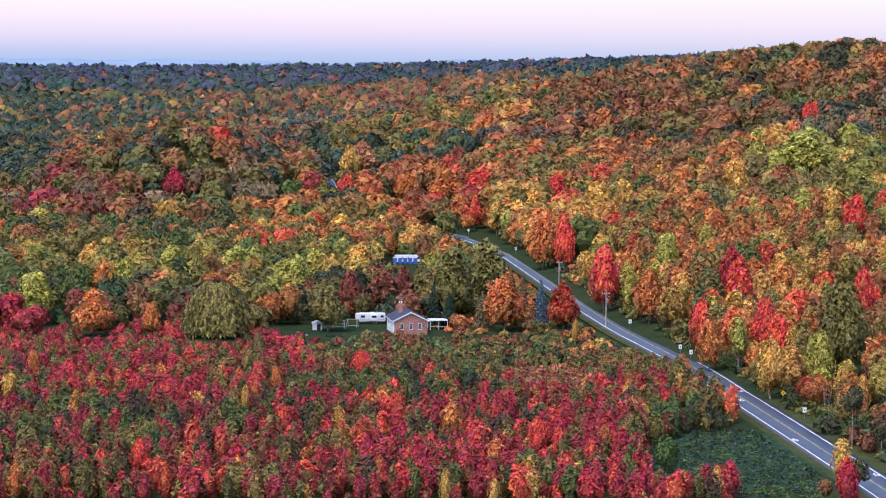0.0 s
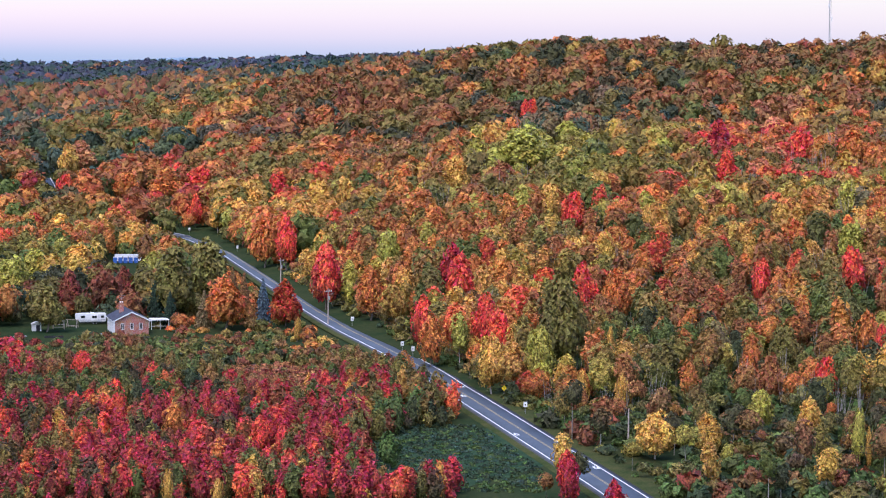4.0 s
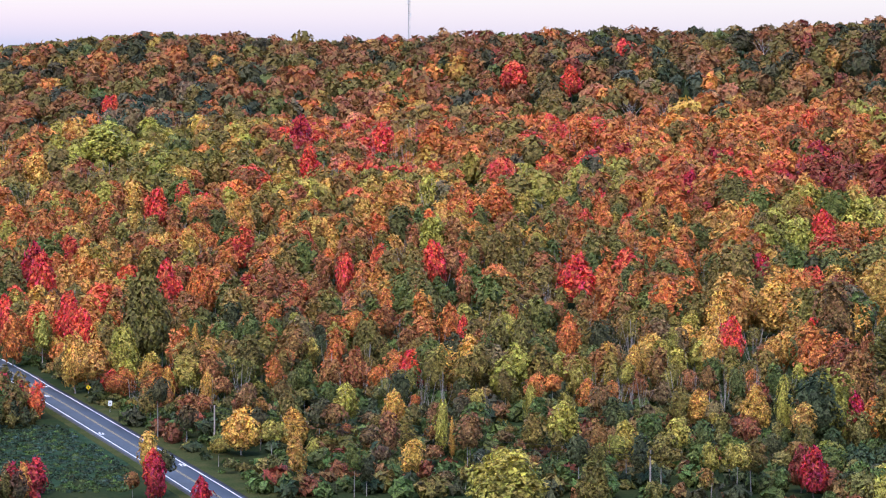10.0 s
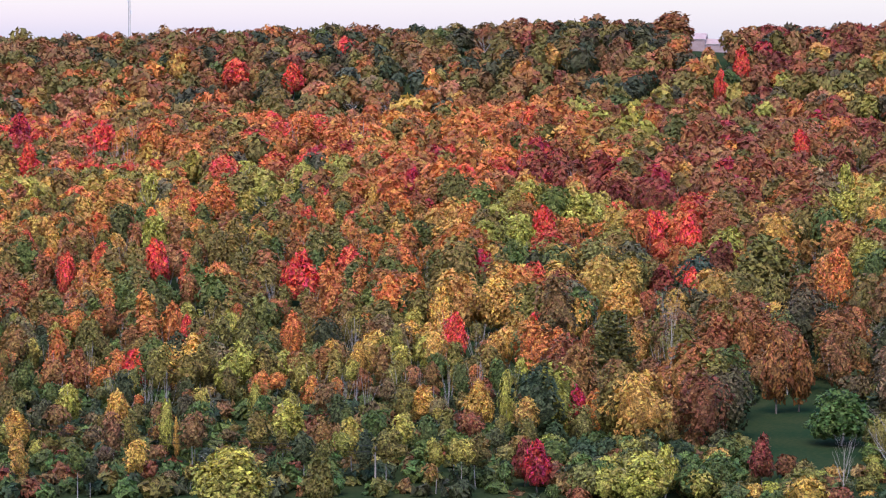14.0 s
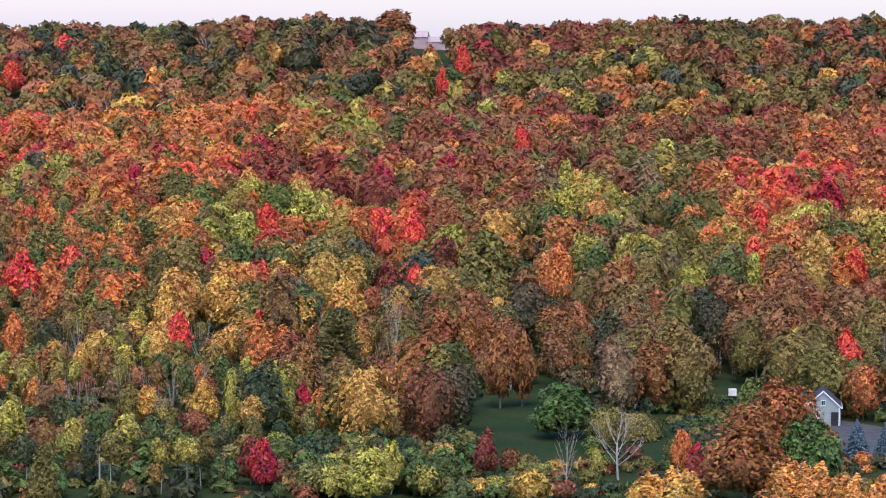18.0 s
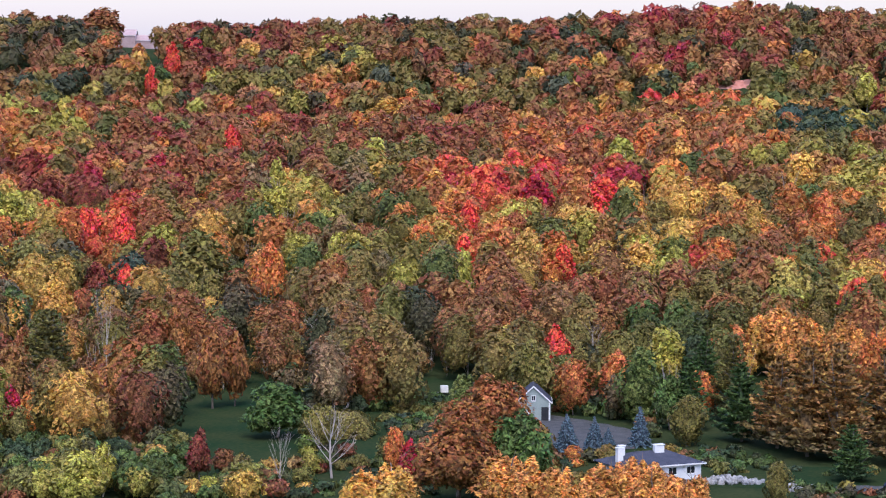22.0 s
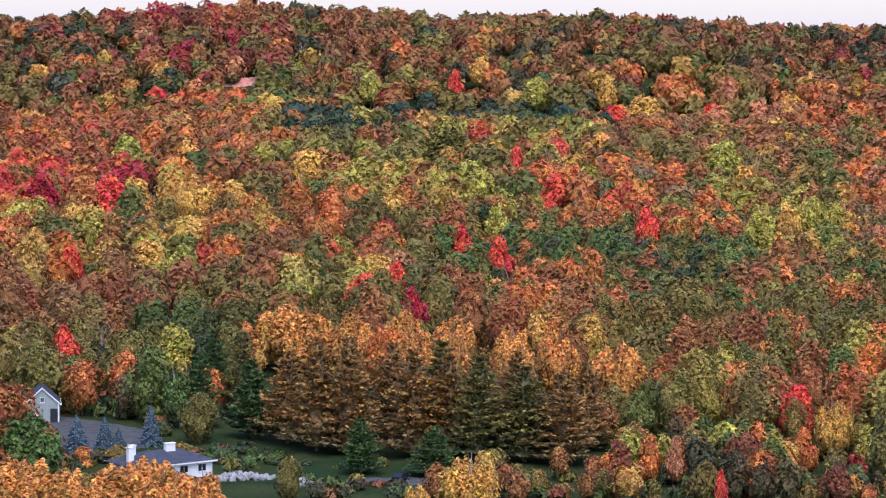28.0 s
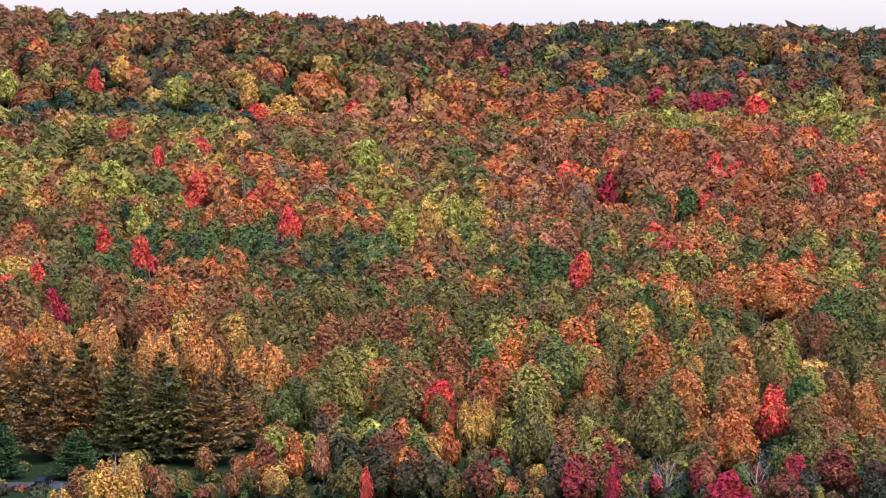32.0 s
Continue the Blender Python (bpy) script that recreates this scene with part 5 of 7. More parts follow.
plant("maple", "orange", 252.5, 553.1, 13.7, 3.1)
plant("flame", "gold", 265.6, 575.7, 13.7, 1.4)
plant("maple", "crimson", 224.3, 482.4, 9.8, 2.4)
plant("maple", "lime", 358.3, 768.6, 17.2, 7.5)
plant("maple", "rust", 260.1, 551.8, 13.7, 3.4)
plant("pine", "olive", 254.9, 527.7, 20.7, 7.4)
plant("maple", "maroon", 391.0, 806.2, 15.0, 6.0)
plant("maple", "gold", 292.7, 602.7, 16.3, 6.0)
plant("maple", "lime", 197.1, 395.6, 9.8, 4.5)
plant("maple", "lime", 195.4, 392.0, 9.8, 4.3)
plant("flame", "gold", 249.0, 499.4, 9.8, 1.8)
plant("maple", "scarlet", 365.0, 727.6, 16.5, 4.2)
plant("flame", "olive", 281.0, 559.4, 13.7, 3.5)
plant("maple", "maroon", 324.2, 640.6, 13.8, 4.3)
plant("maple", "lime", 204.1, 401.1, 9.8, 2.5)
plant("bare", "grey", 263.0, 514.7, 23.1, 2.6)
plant("maple", "scarlet", 372.1, 717.2, 16.5, 4.2)
plant("flame", "scarlet", 329.4, 633.5, 14.0, 3.6)
plant("maple", "maroon", 280.2, 526.0, 9.8, 4.0)
plant("maple", "scarlet", 659.1, 1235.2, 20.6, 4.0)
plant("maple", "scarlet", 687.2, 1263.2, 24.0, 5.1)
plant("flame", "russet", 294.6, 538.7, 17.4, 4.1)
plant("maple", "maroon", 226.9, 407.0, 9.8, 2.4)
plant("maple", "olive", 359.4, 644.6, 20.6, 9.1)
plant("flame", "russet", 276.2, 489.5, 19.1, 4.4)
plant("maple", "olive", 337.2, 597.4, 17.2, 5.4)
plant("maple", "scarlet", 529.9, 922.7, 19.2, 4.2)
plant("flame", "russet", 282.5, 490.5, 17.5, 3.8)
plant("bare", "grey", 372.5, 646.3, 10.5, 4.2)
plant("maple", "orange", 366.7, 617.3, 20.1, 5.3)
plant("maple", "lime", 488.2, 817.3, 18.9, 4.2)
plant("maple", "green", 265.9, 444.5, 12.2, 6.4)
plant("bare", "pale", 231.4, 385.9, 11.9, 2.5)
plant("maple", "lime", 452.7, 754.6, 16.8, 5.8)
plant("bare", "grey", 343.7, 554.1, 9.2, 5.1)
plant("bare", "pale", 248.9, 396.3, 13.3, 5.5)
plant("maple", "lime", 407.7, 646.2, 16.5, 4.2)
plant("willow", "olive", 278.9, 438.9, 5.6, 6.4)
plant("poplar", "gold", 226.3, 344.3, 13.1, 7.0)
plant("maple", "gold", 739.1, 1120.2, 18.8, 11.9)
plant("maple", "orange", 259.8, 391.6, 9.8, 2.1)
plant("maple", "crimson", 253.0, 377.0, 9.8, 2.1)
plant("maple", "russet", 252.5, 360.4, 19.0, 8.6)
plant("maple", "lime", 421.5, 600.9, 16.4, 4.2)
plant("maple", "scarlet", 439.4, 625.0, 16.5, 4.2)
plant("maple", "scarlet", 489.0, 692.8, 16.7, 4.7)
plant("maple", "russet", 267.1, 369.6, 21.5, 8.4)
plant("maple", "lime", 359.8, 495.1, 13.7, 3.7)
plant("poplar", "amber", 250.7, 342.0, 13.1, 7.2)
plant("maple", "green", 265.6, 360.8, 16.4, 5.6)
plant("maple", "crimson", 552.4, 740.7, 16.9, 6.4)
plant("flame", "scarlet", 366.2, 482.8, 14.4, 3.1)
plant("flame", "scarlet", 361.5, 473.8, 12.9, 4.0)
plant("maple", "scarlet", 452.8, 592.8, 16.5, 4.2)
plant("poplar", "amber", 250.1, 327.4, 13.1, 5.6)
plant("spruce", "blue", 302.9, 395.3, 8.7, 2.6)
plant("bare", "salmon", 380.4, 487.1, 13.1, 3.9)
plant("spruce", "blue", 309.7, 395.1, 7.6, 2.1)
plant("maple", "scarlet", 561.8, 713.4, 16.8, 7.1)
plant("maple", "scarlet", 568.1, 721.1, 16.9, 8.2)
plant("spruce", "blue", 311.8, 393.4, 5.4, 1.7)
plant("poplar", "amber", 259.0, 325.5, 13.1, 7.1)
plant("maple", "lime", 644.4, 806.1, 19.0, 6.9)
plant("maple", "gold", 570.0, 709.4, 16.8, 6.1)
plant("maple", "lime", 480.3, 591.6, 16.5, 6.6)
plant("maple", "gold", 475.3, 585.3, 16.5, 6.5)
plant("poplar", "amber", 267.3, 329.1, 13.1, 5.7)
plant("spruce", "blue", 321.8, 395.7, 8.7, 2.2)
plant("maple", "orange", 668.3, 820.2, 18.9, 7.1)
plant("poplar", "amber", 261.8, 318.1, 13.1, 5.1)
plant("maple", "lime", 383.2, 461.7, 15.5, 6.0)
plant("maple", "green", 341.8, 410.3, 12.0, 3.6)
plant("cedar", "olive", 330.3, 391.2, 10.7, 3.9)
plant("poplar", "amber", 263.9, 311.2, 13.1, 4.2)
plant("maple", "gold", 567.5, 667.4, 16.6, 4.9)
plant("pine", "green", 368.0, 430.0, 17.3, 5.1)
plant("pine", "olive", 360.9, 412.4, 19.4, 4.9)
plant("poplar", "amber", 417.4, 461.2, 19.0, 8.4)
plant("cedar", "olive", 297.0, 327.3, 8.6, 2.6)
plant("bare", "pale", 967.7, 1055.5, 16.7, 3.8)
plant("maple", "gold", 646.8, 701.3, 19.4, 7.0)
plant("pine", "bronze", 341.6, 367.9, 22.5, 7.2)
plant("pine", "bronze", 343.4, 360.7, 22.3, 7.2)
plant("poplar", "amber", 419.9, 439.7, 18.4, 6.1)
plant("pine", "green", 328.5, 341.7, 11.2, 4.3)
plant("maple", "lime", 952.3, 984.9, 22.8, 7.0)
plant("poplar", "orange", 415.5, 424.5, 18.5, 5.5)
plant("maple", "scarlet", 497.4, 503.8, 16.3, 4.2)
plant("maple", "crimson", 465.1, 465.4, 16.3, 4.2)
plant("poplar", "amber", 404.6, 404.3, 18.5, 5.5)
plant("pine", "bronze", 349.8, 348.8, 22.2, 7.1)
plant("poplar", "gold", 280.8, 279.2, 13.1, 3.1)
plant("pine", "green", 336.9, 330.6, 10.0, 4.8)
plant("maple", "olive", 762.2, 742.4, 17.8, 10.6)
plant("pine", "bronze", 355.9, 345.4, 21.1, 7.1)
plant("poplar", "amber", 409.4, 396.6, 18.5, 5.5)
plant("maple", "scarlet", 997.5, 965.2, 20.6, 4.6)
plant("maple", "scarlet", 563.6, 542.1, 16.5, 4.2)
plant("poplar", "gold", 306.8, 292.7, 13.1, 5.3)
plant("maple", "gold", 1027.7, 974.1, 20.2, 6.3)
plant("pine", "olive", 354.3, 335.5, 21.9, 7.0)
plant("maple", "lime", 610.6, 571.0, 16.6, 4.6)
plant("maple", "scarlet", 554.3, 517.1, 16.5, 4.2)
plant("poplar", "amber", 418.6, 386.9, 18.5, 5.7)
plant("flame", "scarlet", 738.0, 680.7, 16.3, 3.8)
plant("pine", "olive", 361.8, 330.5, 19.7, 7.1)
plant("maple", "lime", 1014.6, 920.6, 21.0, 8.5)
plant("maple", "scarlet", 683.4, 610.0, 16.7, 6.1)
plant("poplar", "amber", 431.5, 384.6, 18.5, 5.5)
plant("pine", "bronze", 365.4, 323.5, 18.4, 7.0)
plant("maple", "gold", 1041.2, 893.5, 20.9, 5.8)
plant("maple", "scarlet", 1003.7, 857.3, 18.8, 8.8)
plant("poplar", "amber", 424.0, 359.7, 18.5, 6.9)
plant("maple", "gold", 1035.5, 863.1, 18.4, 10.5)
plant("maple", "scarlet", 640.0, 531.6, 16.6, 4.2)
plant("maple", "orange", 357.6, 295.7, 9.8, 2.4)
plant("bare", "pale", 1133.7, 929.4, 13.7, 2.3)
plant("maple", "salmon", 359.4, 290.3, 9.8, 2.4)
plant("maple", "scarlet", 437.1, 346.9, 9.8, 1.9)
plant("maple", "lime", 808.2, 632.1, 19.6, 8.0)
plant("flame", "scarlet", 335.8, 262.1, 9.8, 1.3)
plant("maple", "lime", 664.4, 504.1, 16.8, 5.5)
plant("maple", "gold", 1044.9, 783.5, 19.4, 7.6)
plant("maple", "gold", 692.3, 513.5, 16.9, 4.2)
plant("maple", "orange", 466.9, 344.1, 9.8, 1.9)
plant("maple", "scarlet", 417.4, 306.8, 13.1, 3.7)
plant("maple", "orange", 386.2, 281.7, 9.8, 2.7)
plant("maple", "lime", 708.6, 515.0, 17.1, 4.8)
plant("poplar", "gold", 403.8, 288.0, 14.3, 3.7)
plant("maple", "olive", 388.6, 264.4, 17.2, 4.2)
plant("maple", "salmon", 866.4, 578.9, 23.1, 6.9)
plant("maple", "scarlet", 492.9, 324.3, 9.8, 2.6)
plant("maple", "scarlet", 613.1, 399.9, 16.4, 4.2)
plant("flame", "orange", 452.1, 291.7, 12.5, 2.7)
plant("maple", "crimson", 781.2, 497.2, 16.7, 5.2)
plant("flame", "crimson", 363.2, 230.2, 9.8, 1.5)
plant("maple", "salmon", 1119.6, 706.7, 18.7, 13.2)
plant("maple", "scarlet", 493.5, 308.5, 9.8, 2.0)
plant("maple", "olive", 413.6, 251.5, 16.3, 4.9)
plant("maple", "lime", 983.8, 595.5, 19.1, 7.7)
plant("bare", "pale", 381.9, 230.3, 8.4, 3.5)
plant("maple", "orange", 896.1, 535.6, 18.7, 5.8)
plant("maple", "gold", 570.3, 340.2, 16.3, 4.4)
plant("maple", "green", 768.0, 457.6, 14.9, 6.2)
plant("maple", "crimson", 1169.9, 685.6, 18.8, 7.5)
plant("maple", "scarlet", 838.7, 487.4, 18.7, 4.2)
plant("maple", "crimson", 369.8, 211.4, 9.8, 3.8)
plant("maple", "orange", 413.7, 235.4, 13.4, 4.5)
plant("maple", "scarlet", 1182.5, 663.7, 18.4, 7.6)
plant("bare", "pale", 394.9, 220.0, 7.5, 3.1)
plant("maple", "orange", 864.3, 478.6, 18.8, 5.5)
plant("maple", "scarlet", 450.6, 247.4, 13.3, 4.4)
plant("maple", "rust", 757.8, 415.1, 14.5, 6.7)
plant("maple", "orange", 605.3, 331.2, 19.9, 9.3)
plant("maple", "green", 477.9, 255.7, 12.2, 4.3)
plant("maple", "scarlet", 818.4, 433.3, 16.7, 4.2)
plant("maple", "gold", 523.2, 277.0, 9.9, 6.0)
plant("maple", "lime", 1189.5, 625.7, 22.4, 9.0)
plant("maple", "maroon", 405.0, 209.6, 9.8, 3.6)
plant("maple", "lime", 979.7, 504.5, 20.8, 7.3)
plant("maple", "rust", 726.4, 1425.6, 25.0, 15.0)

plant("pine", "green", 343.9, 390.1, 17.0, 5.5)
plant("pine", "bronze", 343.9, 379.3, 19.5, 6.6)
plant("pine", "bronze", 358.6, 376.6, 21.5, 6.8)
plant("pine", "bronze", 367.9, 373.1, 20.0, 6.5)
plant("pine", "olive", 372.2, 363.2, 21.0, 6.8)
plant("pine", "bronze", 379.3, 358.7, 19.5, 6.4)
plant("pine", "bronze", 376.9, 346.6, 20.0, 6.5)
plant("pine", "bronze", 381.1, 331.3, 17.5, 6.0)
plant("pine", "green", 345.3, 408.6, 16.0, 5.0)
plant("poplar", "amber", 416.3, 452.7, 19.0, 7.0)
plant("poplar", "amber", 436.2, 437.8, 18.0, 6.0)
plant("poplar", "amber", 440.2, 425.1, 17.5, 6.0)
plant("poplar", "amber", 440.9, 406.9, 17.0, 5.0)

# ------------------------------------------------------------------ the woods
# name, label, distances, bearings, spacing, height, radius, bare stem, taper, leaf sprays, seed
wood("thicket", "dense thicket of crimson and green young maples", 440, 625, -10.6, 6.6, 3.5, 6.0, 1.6, 0.0, 0.65, 150, 11, False, slim=0.5)
wood("low_thicket", "low olive and crimson shrubs before the house", 625, 716, -10.6, 4.2, 3.9, 2.5, 1.6, 0.0, 0.6, 50, 31, False, 1.0, 11.0)
wood("back_thicket", "crimson thicket reaching the tall valley trees", 625, 738, -10.6, -4.0, 4.2, 3.6, 1.4, 0.0, 0.8, 80, 49, False, slim=0.42)
wood("roadside_shrubs", "olive and green shrubs between house and road", 716, 1000, -0.5, 3.6, 4.6, 3.2, 2.0, 0.0, 0.4, 70, 36, False, 1.0, 10.0)
wood("open_wood", "scattered young autumn trees over green shrubs", 445, 560, 8.5, 24, 8.8, 9.0, 2.1, 0.42, 0.4, 340, 32, tall_share=0.45)
wood("roadside_wood", "young mixed wood in autumn colours by the road", 560, 650, 4, 24, 6.6, 11.0, 2.7, 0.3, 0.45, 360, 12, True, 1.0, 90.0)
wood("garden_shrubs", "green and golden shrubs in front of the garden", 440, 500, 24, 40, 6.2, 5.0, 2.6, 0.1, 0.35, 260, 33, False)
wood("garden_wood", "mixed autumn wood round the gardens", 500, 650, 24, 46, 9.0, 14.5, 4.5, 0.12, 0.25, 800, 13)
wood("sapling_wood", "crimson and grey saplings on flat ground", 440, 485, 51, 64.4, 4.6, 6.5, 1.7, 0.1, 0.6, 150, 14)
wood("edge_wood", "mixed young autumn trees at the wood edge", 440, 505, 45.5, 64.4, 7.0, 8.0, 2.4, 0.15, 0.5, 320, 37)
wood("orchard_wood", "olive and orange upright trees on flat ground", 505, 660, 46, 64.4, 10.2, 15.5, 4.2, 0.04, 0.4, 900, 34, tall_share=0.88)
wood("valley_wood", "olive and golden woodland on the valley floor", 718, 1080, -10.6, 3.4, 8.4, 11.0, 3.9, 0.18, 0.2, 220, 15, True, 1.0, 24.0)
wood("young_slope_wood", "bright young autumn woodland on the lower slope", 650, 900, 3.4, 22, 6.9, 11.5, 3.0, 0.18, 0.35, 260, 16, True, 1.0, 90.0)
wood("tall_slope_wood", "mature autumn woodland on the lower slope", 650, 900, 22, 46, 9.6, 14.5, 5.0, 0.15, 0.12, 500, 46, True, 1.0, 90.0)
wood("dense_slope_wood", "close green and orange woodland on the lower slope", 660, 900, 46, 64.4, 7.5, 11.5, 3.5, 0.08, 0.25, 290, 47, True, 1.0, 90.0, tall_share=0.84)
wood("upper_young_wood", "orange and olive woodland on the upper slope", 900, 1270, 0, 20, 9.2, 12.5, 4.5, 0.18, 0.2, 210, 17, True, 1.0, 60.0, tall_share=0.7)
wood("upper_slope_wood", "mature rust and orange woodland on the upper slope", 900, 1270, 20, 64.4, 10.2, 14.0, 5.1, 0.15, 0.1, 215, 48, True, 1.0, 60.0, tall_share=0.72)
wood("mound_wood", "rust and olive woodland on a low rise", 1080, 1750, -10.6, 3, 12.0, 13.0, 6.2, 0.18, 0.1, 140, 18)
wood("ridge_wood", "brown and maroon woodland along the escarpment", 1270, 1600, 1, 64.4, 11.4, 14.0, 5.8, 0.15, 0.08, 128, 19, tall_share=0.85)
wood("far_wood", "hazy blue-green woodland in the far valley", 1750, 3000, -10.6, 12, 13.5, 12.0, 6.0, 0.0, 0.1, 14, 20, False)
wood("distant_wood", "distant woodland near the horizon, tinted with haze", 3000, 4800, -10.6, 14, 25.0, 13.0, 10.0, 0.0, 0.0, 8, 21, False)
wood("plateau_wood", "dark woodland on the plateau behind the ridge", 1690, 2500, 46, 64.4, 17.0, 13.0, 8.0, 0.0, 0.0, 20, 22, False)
wood("undergrowth", "low brown and green shrubs under the trees", 445, 590, 7, 64.4, 5.4, 3.2, 2.2, 0.0, 0.2, 46, 23, False, 1.08, 90.0, "green 6 dark 4 olive 3 brown 2 maroon 1")
wood("verge_shrubs", "low green and brown shrubs along the road", 560, 1000, 1.2, 9, 4.2, 2.0, 1.9, 0.0, 0.2, 24, 38, False, 1.0, 90.0, "green 4 olive 4 brown 2 dark 2")
wood("meadow_tufts", "tufts of rough green and yellow grass", 455, 540, 4, 8.6, 1.7, 0.42, 0.75, 0.0, 0.3, 20, 35, False, 0.0, 8.0, "dark 5 green 4 teal 2")
wood("edge_shrubs", "low dark green shrubs before the wood edge", 512, 577, 33.3, 35.8, 3.6, 1.9, 1.8, 0.0, 0.3, 70, 40, False, 0.0, 90.0, "green 5 dark 5 olive 3 maroon 1")
wood("grove_shrubs", "low dark green shrubs before the pine grove", 476, 506, 39.5, 48.5, 4.3, 3.2, 1.8, 0.0, 0.3, 90, 50, False, 0.0, 90.0, "green 5 dark 6 olive 3 rust 1")
wood("dry_weeds", "reddish-brown dry weeds in a thicket gap", 566, 642, 1.0, 3.9, 1.7, 0.9, 0.8, 0.0, 0.5, 16, 39, False, 0.0, 11.0, "brown 4 rust 3 salmon 2 maroon 3 olive 1")
bare_wood("bare_saplings", "thin leafless grey saplings in the wood", 540, 900, 7, 64, 14, 9.5, 41)
bare_wood("bare_grove", "leafless pale grey trees on the upper slope", 900, 1320, 4, 64, 21, 13.5, 42)

# hills along the far horizon; the pale blue of haze is put into their colour
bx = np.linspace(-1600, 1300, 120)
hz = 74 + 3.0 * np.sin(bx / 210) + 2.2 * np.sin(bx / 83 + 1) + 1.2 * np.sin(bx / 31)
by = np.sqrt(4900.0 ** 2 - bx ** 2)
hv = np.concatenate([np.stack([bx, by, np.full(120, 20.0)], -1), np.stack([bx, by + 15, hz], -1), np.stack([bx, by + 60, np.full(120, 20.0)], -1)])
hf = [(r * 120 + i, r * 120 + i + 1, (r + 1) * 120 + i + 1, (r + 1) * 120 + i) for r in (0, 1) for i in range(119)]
tagged(new("backdrop_hills", mesh_of("backdrop_hills", hv, hf, M_HAZY_HILLS, None, True)), "distant hills on the horizon in a pale blue haze tint", "hills", kind="structure")


# ------------------------------------------------------------------ building kit
def box(bm, x0, x1, y0, y1, z0, z1):
    vs = [bm.verts.new(p) for p in ((x0, y0, z0), (x1, y0, z0), (x1, y1, z0), (x0, y1, z0), (x0, y0, z1), (x1, y0, z1), (x1, y1, z1), (x0, y1, z1))]
    for q in ((3, 2, 1, 0), (4, 5, 6, 7), (0, 1, 5, 4), (1, 2, 6, 5), (2, 3, 7, 6), (3, 0, 4, 7)):
        bm.faces.new([vs[i] for i in q])
    return vs


def block(x0, x1, y0, y1, z0, z1, bevel=0.0):
    bm = bmesh.new()
    box(bm, x0, x1, y0, y1, z0, z1)
    if bevel:
        bmesh.ops.bevel(bm, geom=bm.edges[:], offset=bevel, segments=2, affect="EDGES")
    return bm


def prism(profile, y0, y1):
    """A closed outline in x and z, drawn out along y."""
    bm = bmesh.new()
    a = [bm.verts.new((x, y0, z)) for x, z in profile]
    b = [bm.verts.new((x, y1, z)) for x, z in profile]
    n = len(profile)
    bm.faces.new(a)
    bm.faces.new(b[::-1])
    for i in range(n):
        bm.faces.new((a[i], b[i], b[(i + 1) % n], a[(i + 1) % n]))
    bmesh.ops.recalc_face_normals(bm, faces=bm.faces[:])
    return bm


def rod(p, q, r, sides=8, r2=None):
    v, f = tube([p, q], [r, r if r2 is None else r2], sides)
    bm = bmesh.new()
    vs = [bm.verts.new(c) for c in v]
    for k in f:
        bm.faces.new([vs[i] for i in k])
    bm.faces.new(vs[:sides][::-1])
    bm.faces.new(vs[sides:])
    return bm


def disc(x, y, z, r, thick, axis="y", sides=14):
    d = {"x": (thick, 0, 0), "y": (0, thick, 0)}[axis]
    return rod((x - d[0] / 2, y - d[1] / 2, z), (x + d[0] / 2, y + d[1] / 2, z), r, sides)


M_SIDING_W = surface("white_siding", (0.66, 0.67, 0.68), (0.80, 0.80, 0.80), 0.5, 0.6, bump=0.15)
M_TRIM_W = surface("white_trim", (0.72, 0.72, 0.72), (0.82, 0.82, 0.82), 1.0, 0.5, bump=0.05)
M_SIDING_G = surface("grey_green_siding", (0.22, 0.27, 0.25), (0.31, 0.36, 0.34), 0.6, 0.7, bump=0.2)
M_SHINGLE = surface("dark_shingles", (0.030, 0.035, 0.055), (0.065, 0.07, 0.10), 0.8, 0.85, bump=0.6, fine=9)
M_DARK = surface("dark_parts_and_shade", (0.012, 0.013, 0.016), (0.03, 0.03, 0.035), 1.0, 0.6, bump=0.1)
M_METAL = surface("galvanised_metal", (0.35, 0.36, 0.38), (0.55, 0.56, 0.58), 1.0, 0.45, 0.8, bump=0.1)
M_POLE = surface("weathered_pole_wood", (0.30, 0.24, 0.21), (0.50, 0.43, 0.39), 0.7, 0.9, bump=0.5, fine=10)
M_WOOD = surface("brown_timber", (0.12, 0.075, 0.05), (0.24, 0.16, 0.11), 0.6, 0.85, bump=0.5, fine=10)
M_BLUE = surface("blue_plastic", (0.03, 0.10, 0.38), (0.05, 0.15, 0.48), 0.8, 0.45, bump=0.1)
M_YELLOW = surface("yellow_sheeting", (0.85, 0.60, 0.02), (0.95, 0.70, 0.04), 1.0, 0.4, bump=0.03)
M_TYRE = surface("black_rubber", (0.012, 0.012, 0.013), (0.03, 0.03, 0.03), 3.0, 0.85, bump=0.3)
M_CARPAINT = surface("dark_car_paint", (0.02, 0.025, 0.035), (0.03, 0.035, 0.05), 0.5, 0.25, 0.3, bump=0.02)
M_ROCK = surface("pale_limestone", (0.16, 0.165, 0.175), (0.40, 0.40, 0.40), 0.7, 0.9, bump=0.7, fine=7)
M_ROOF_P = surface("pale_pink_roofing", (0.36, 0.25, 0.25), (0.48, 0.36, 0.36), 0.2, 0.7, bump=0.2)


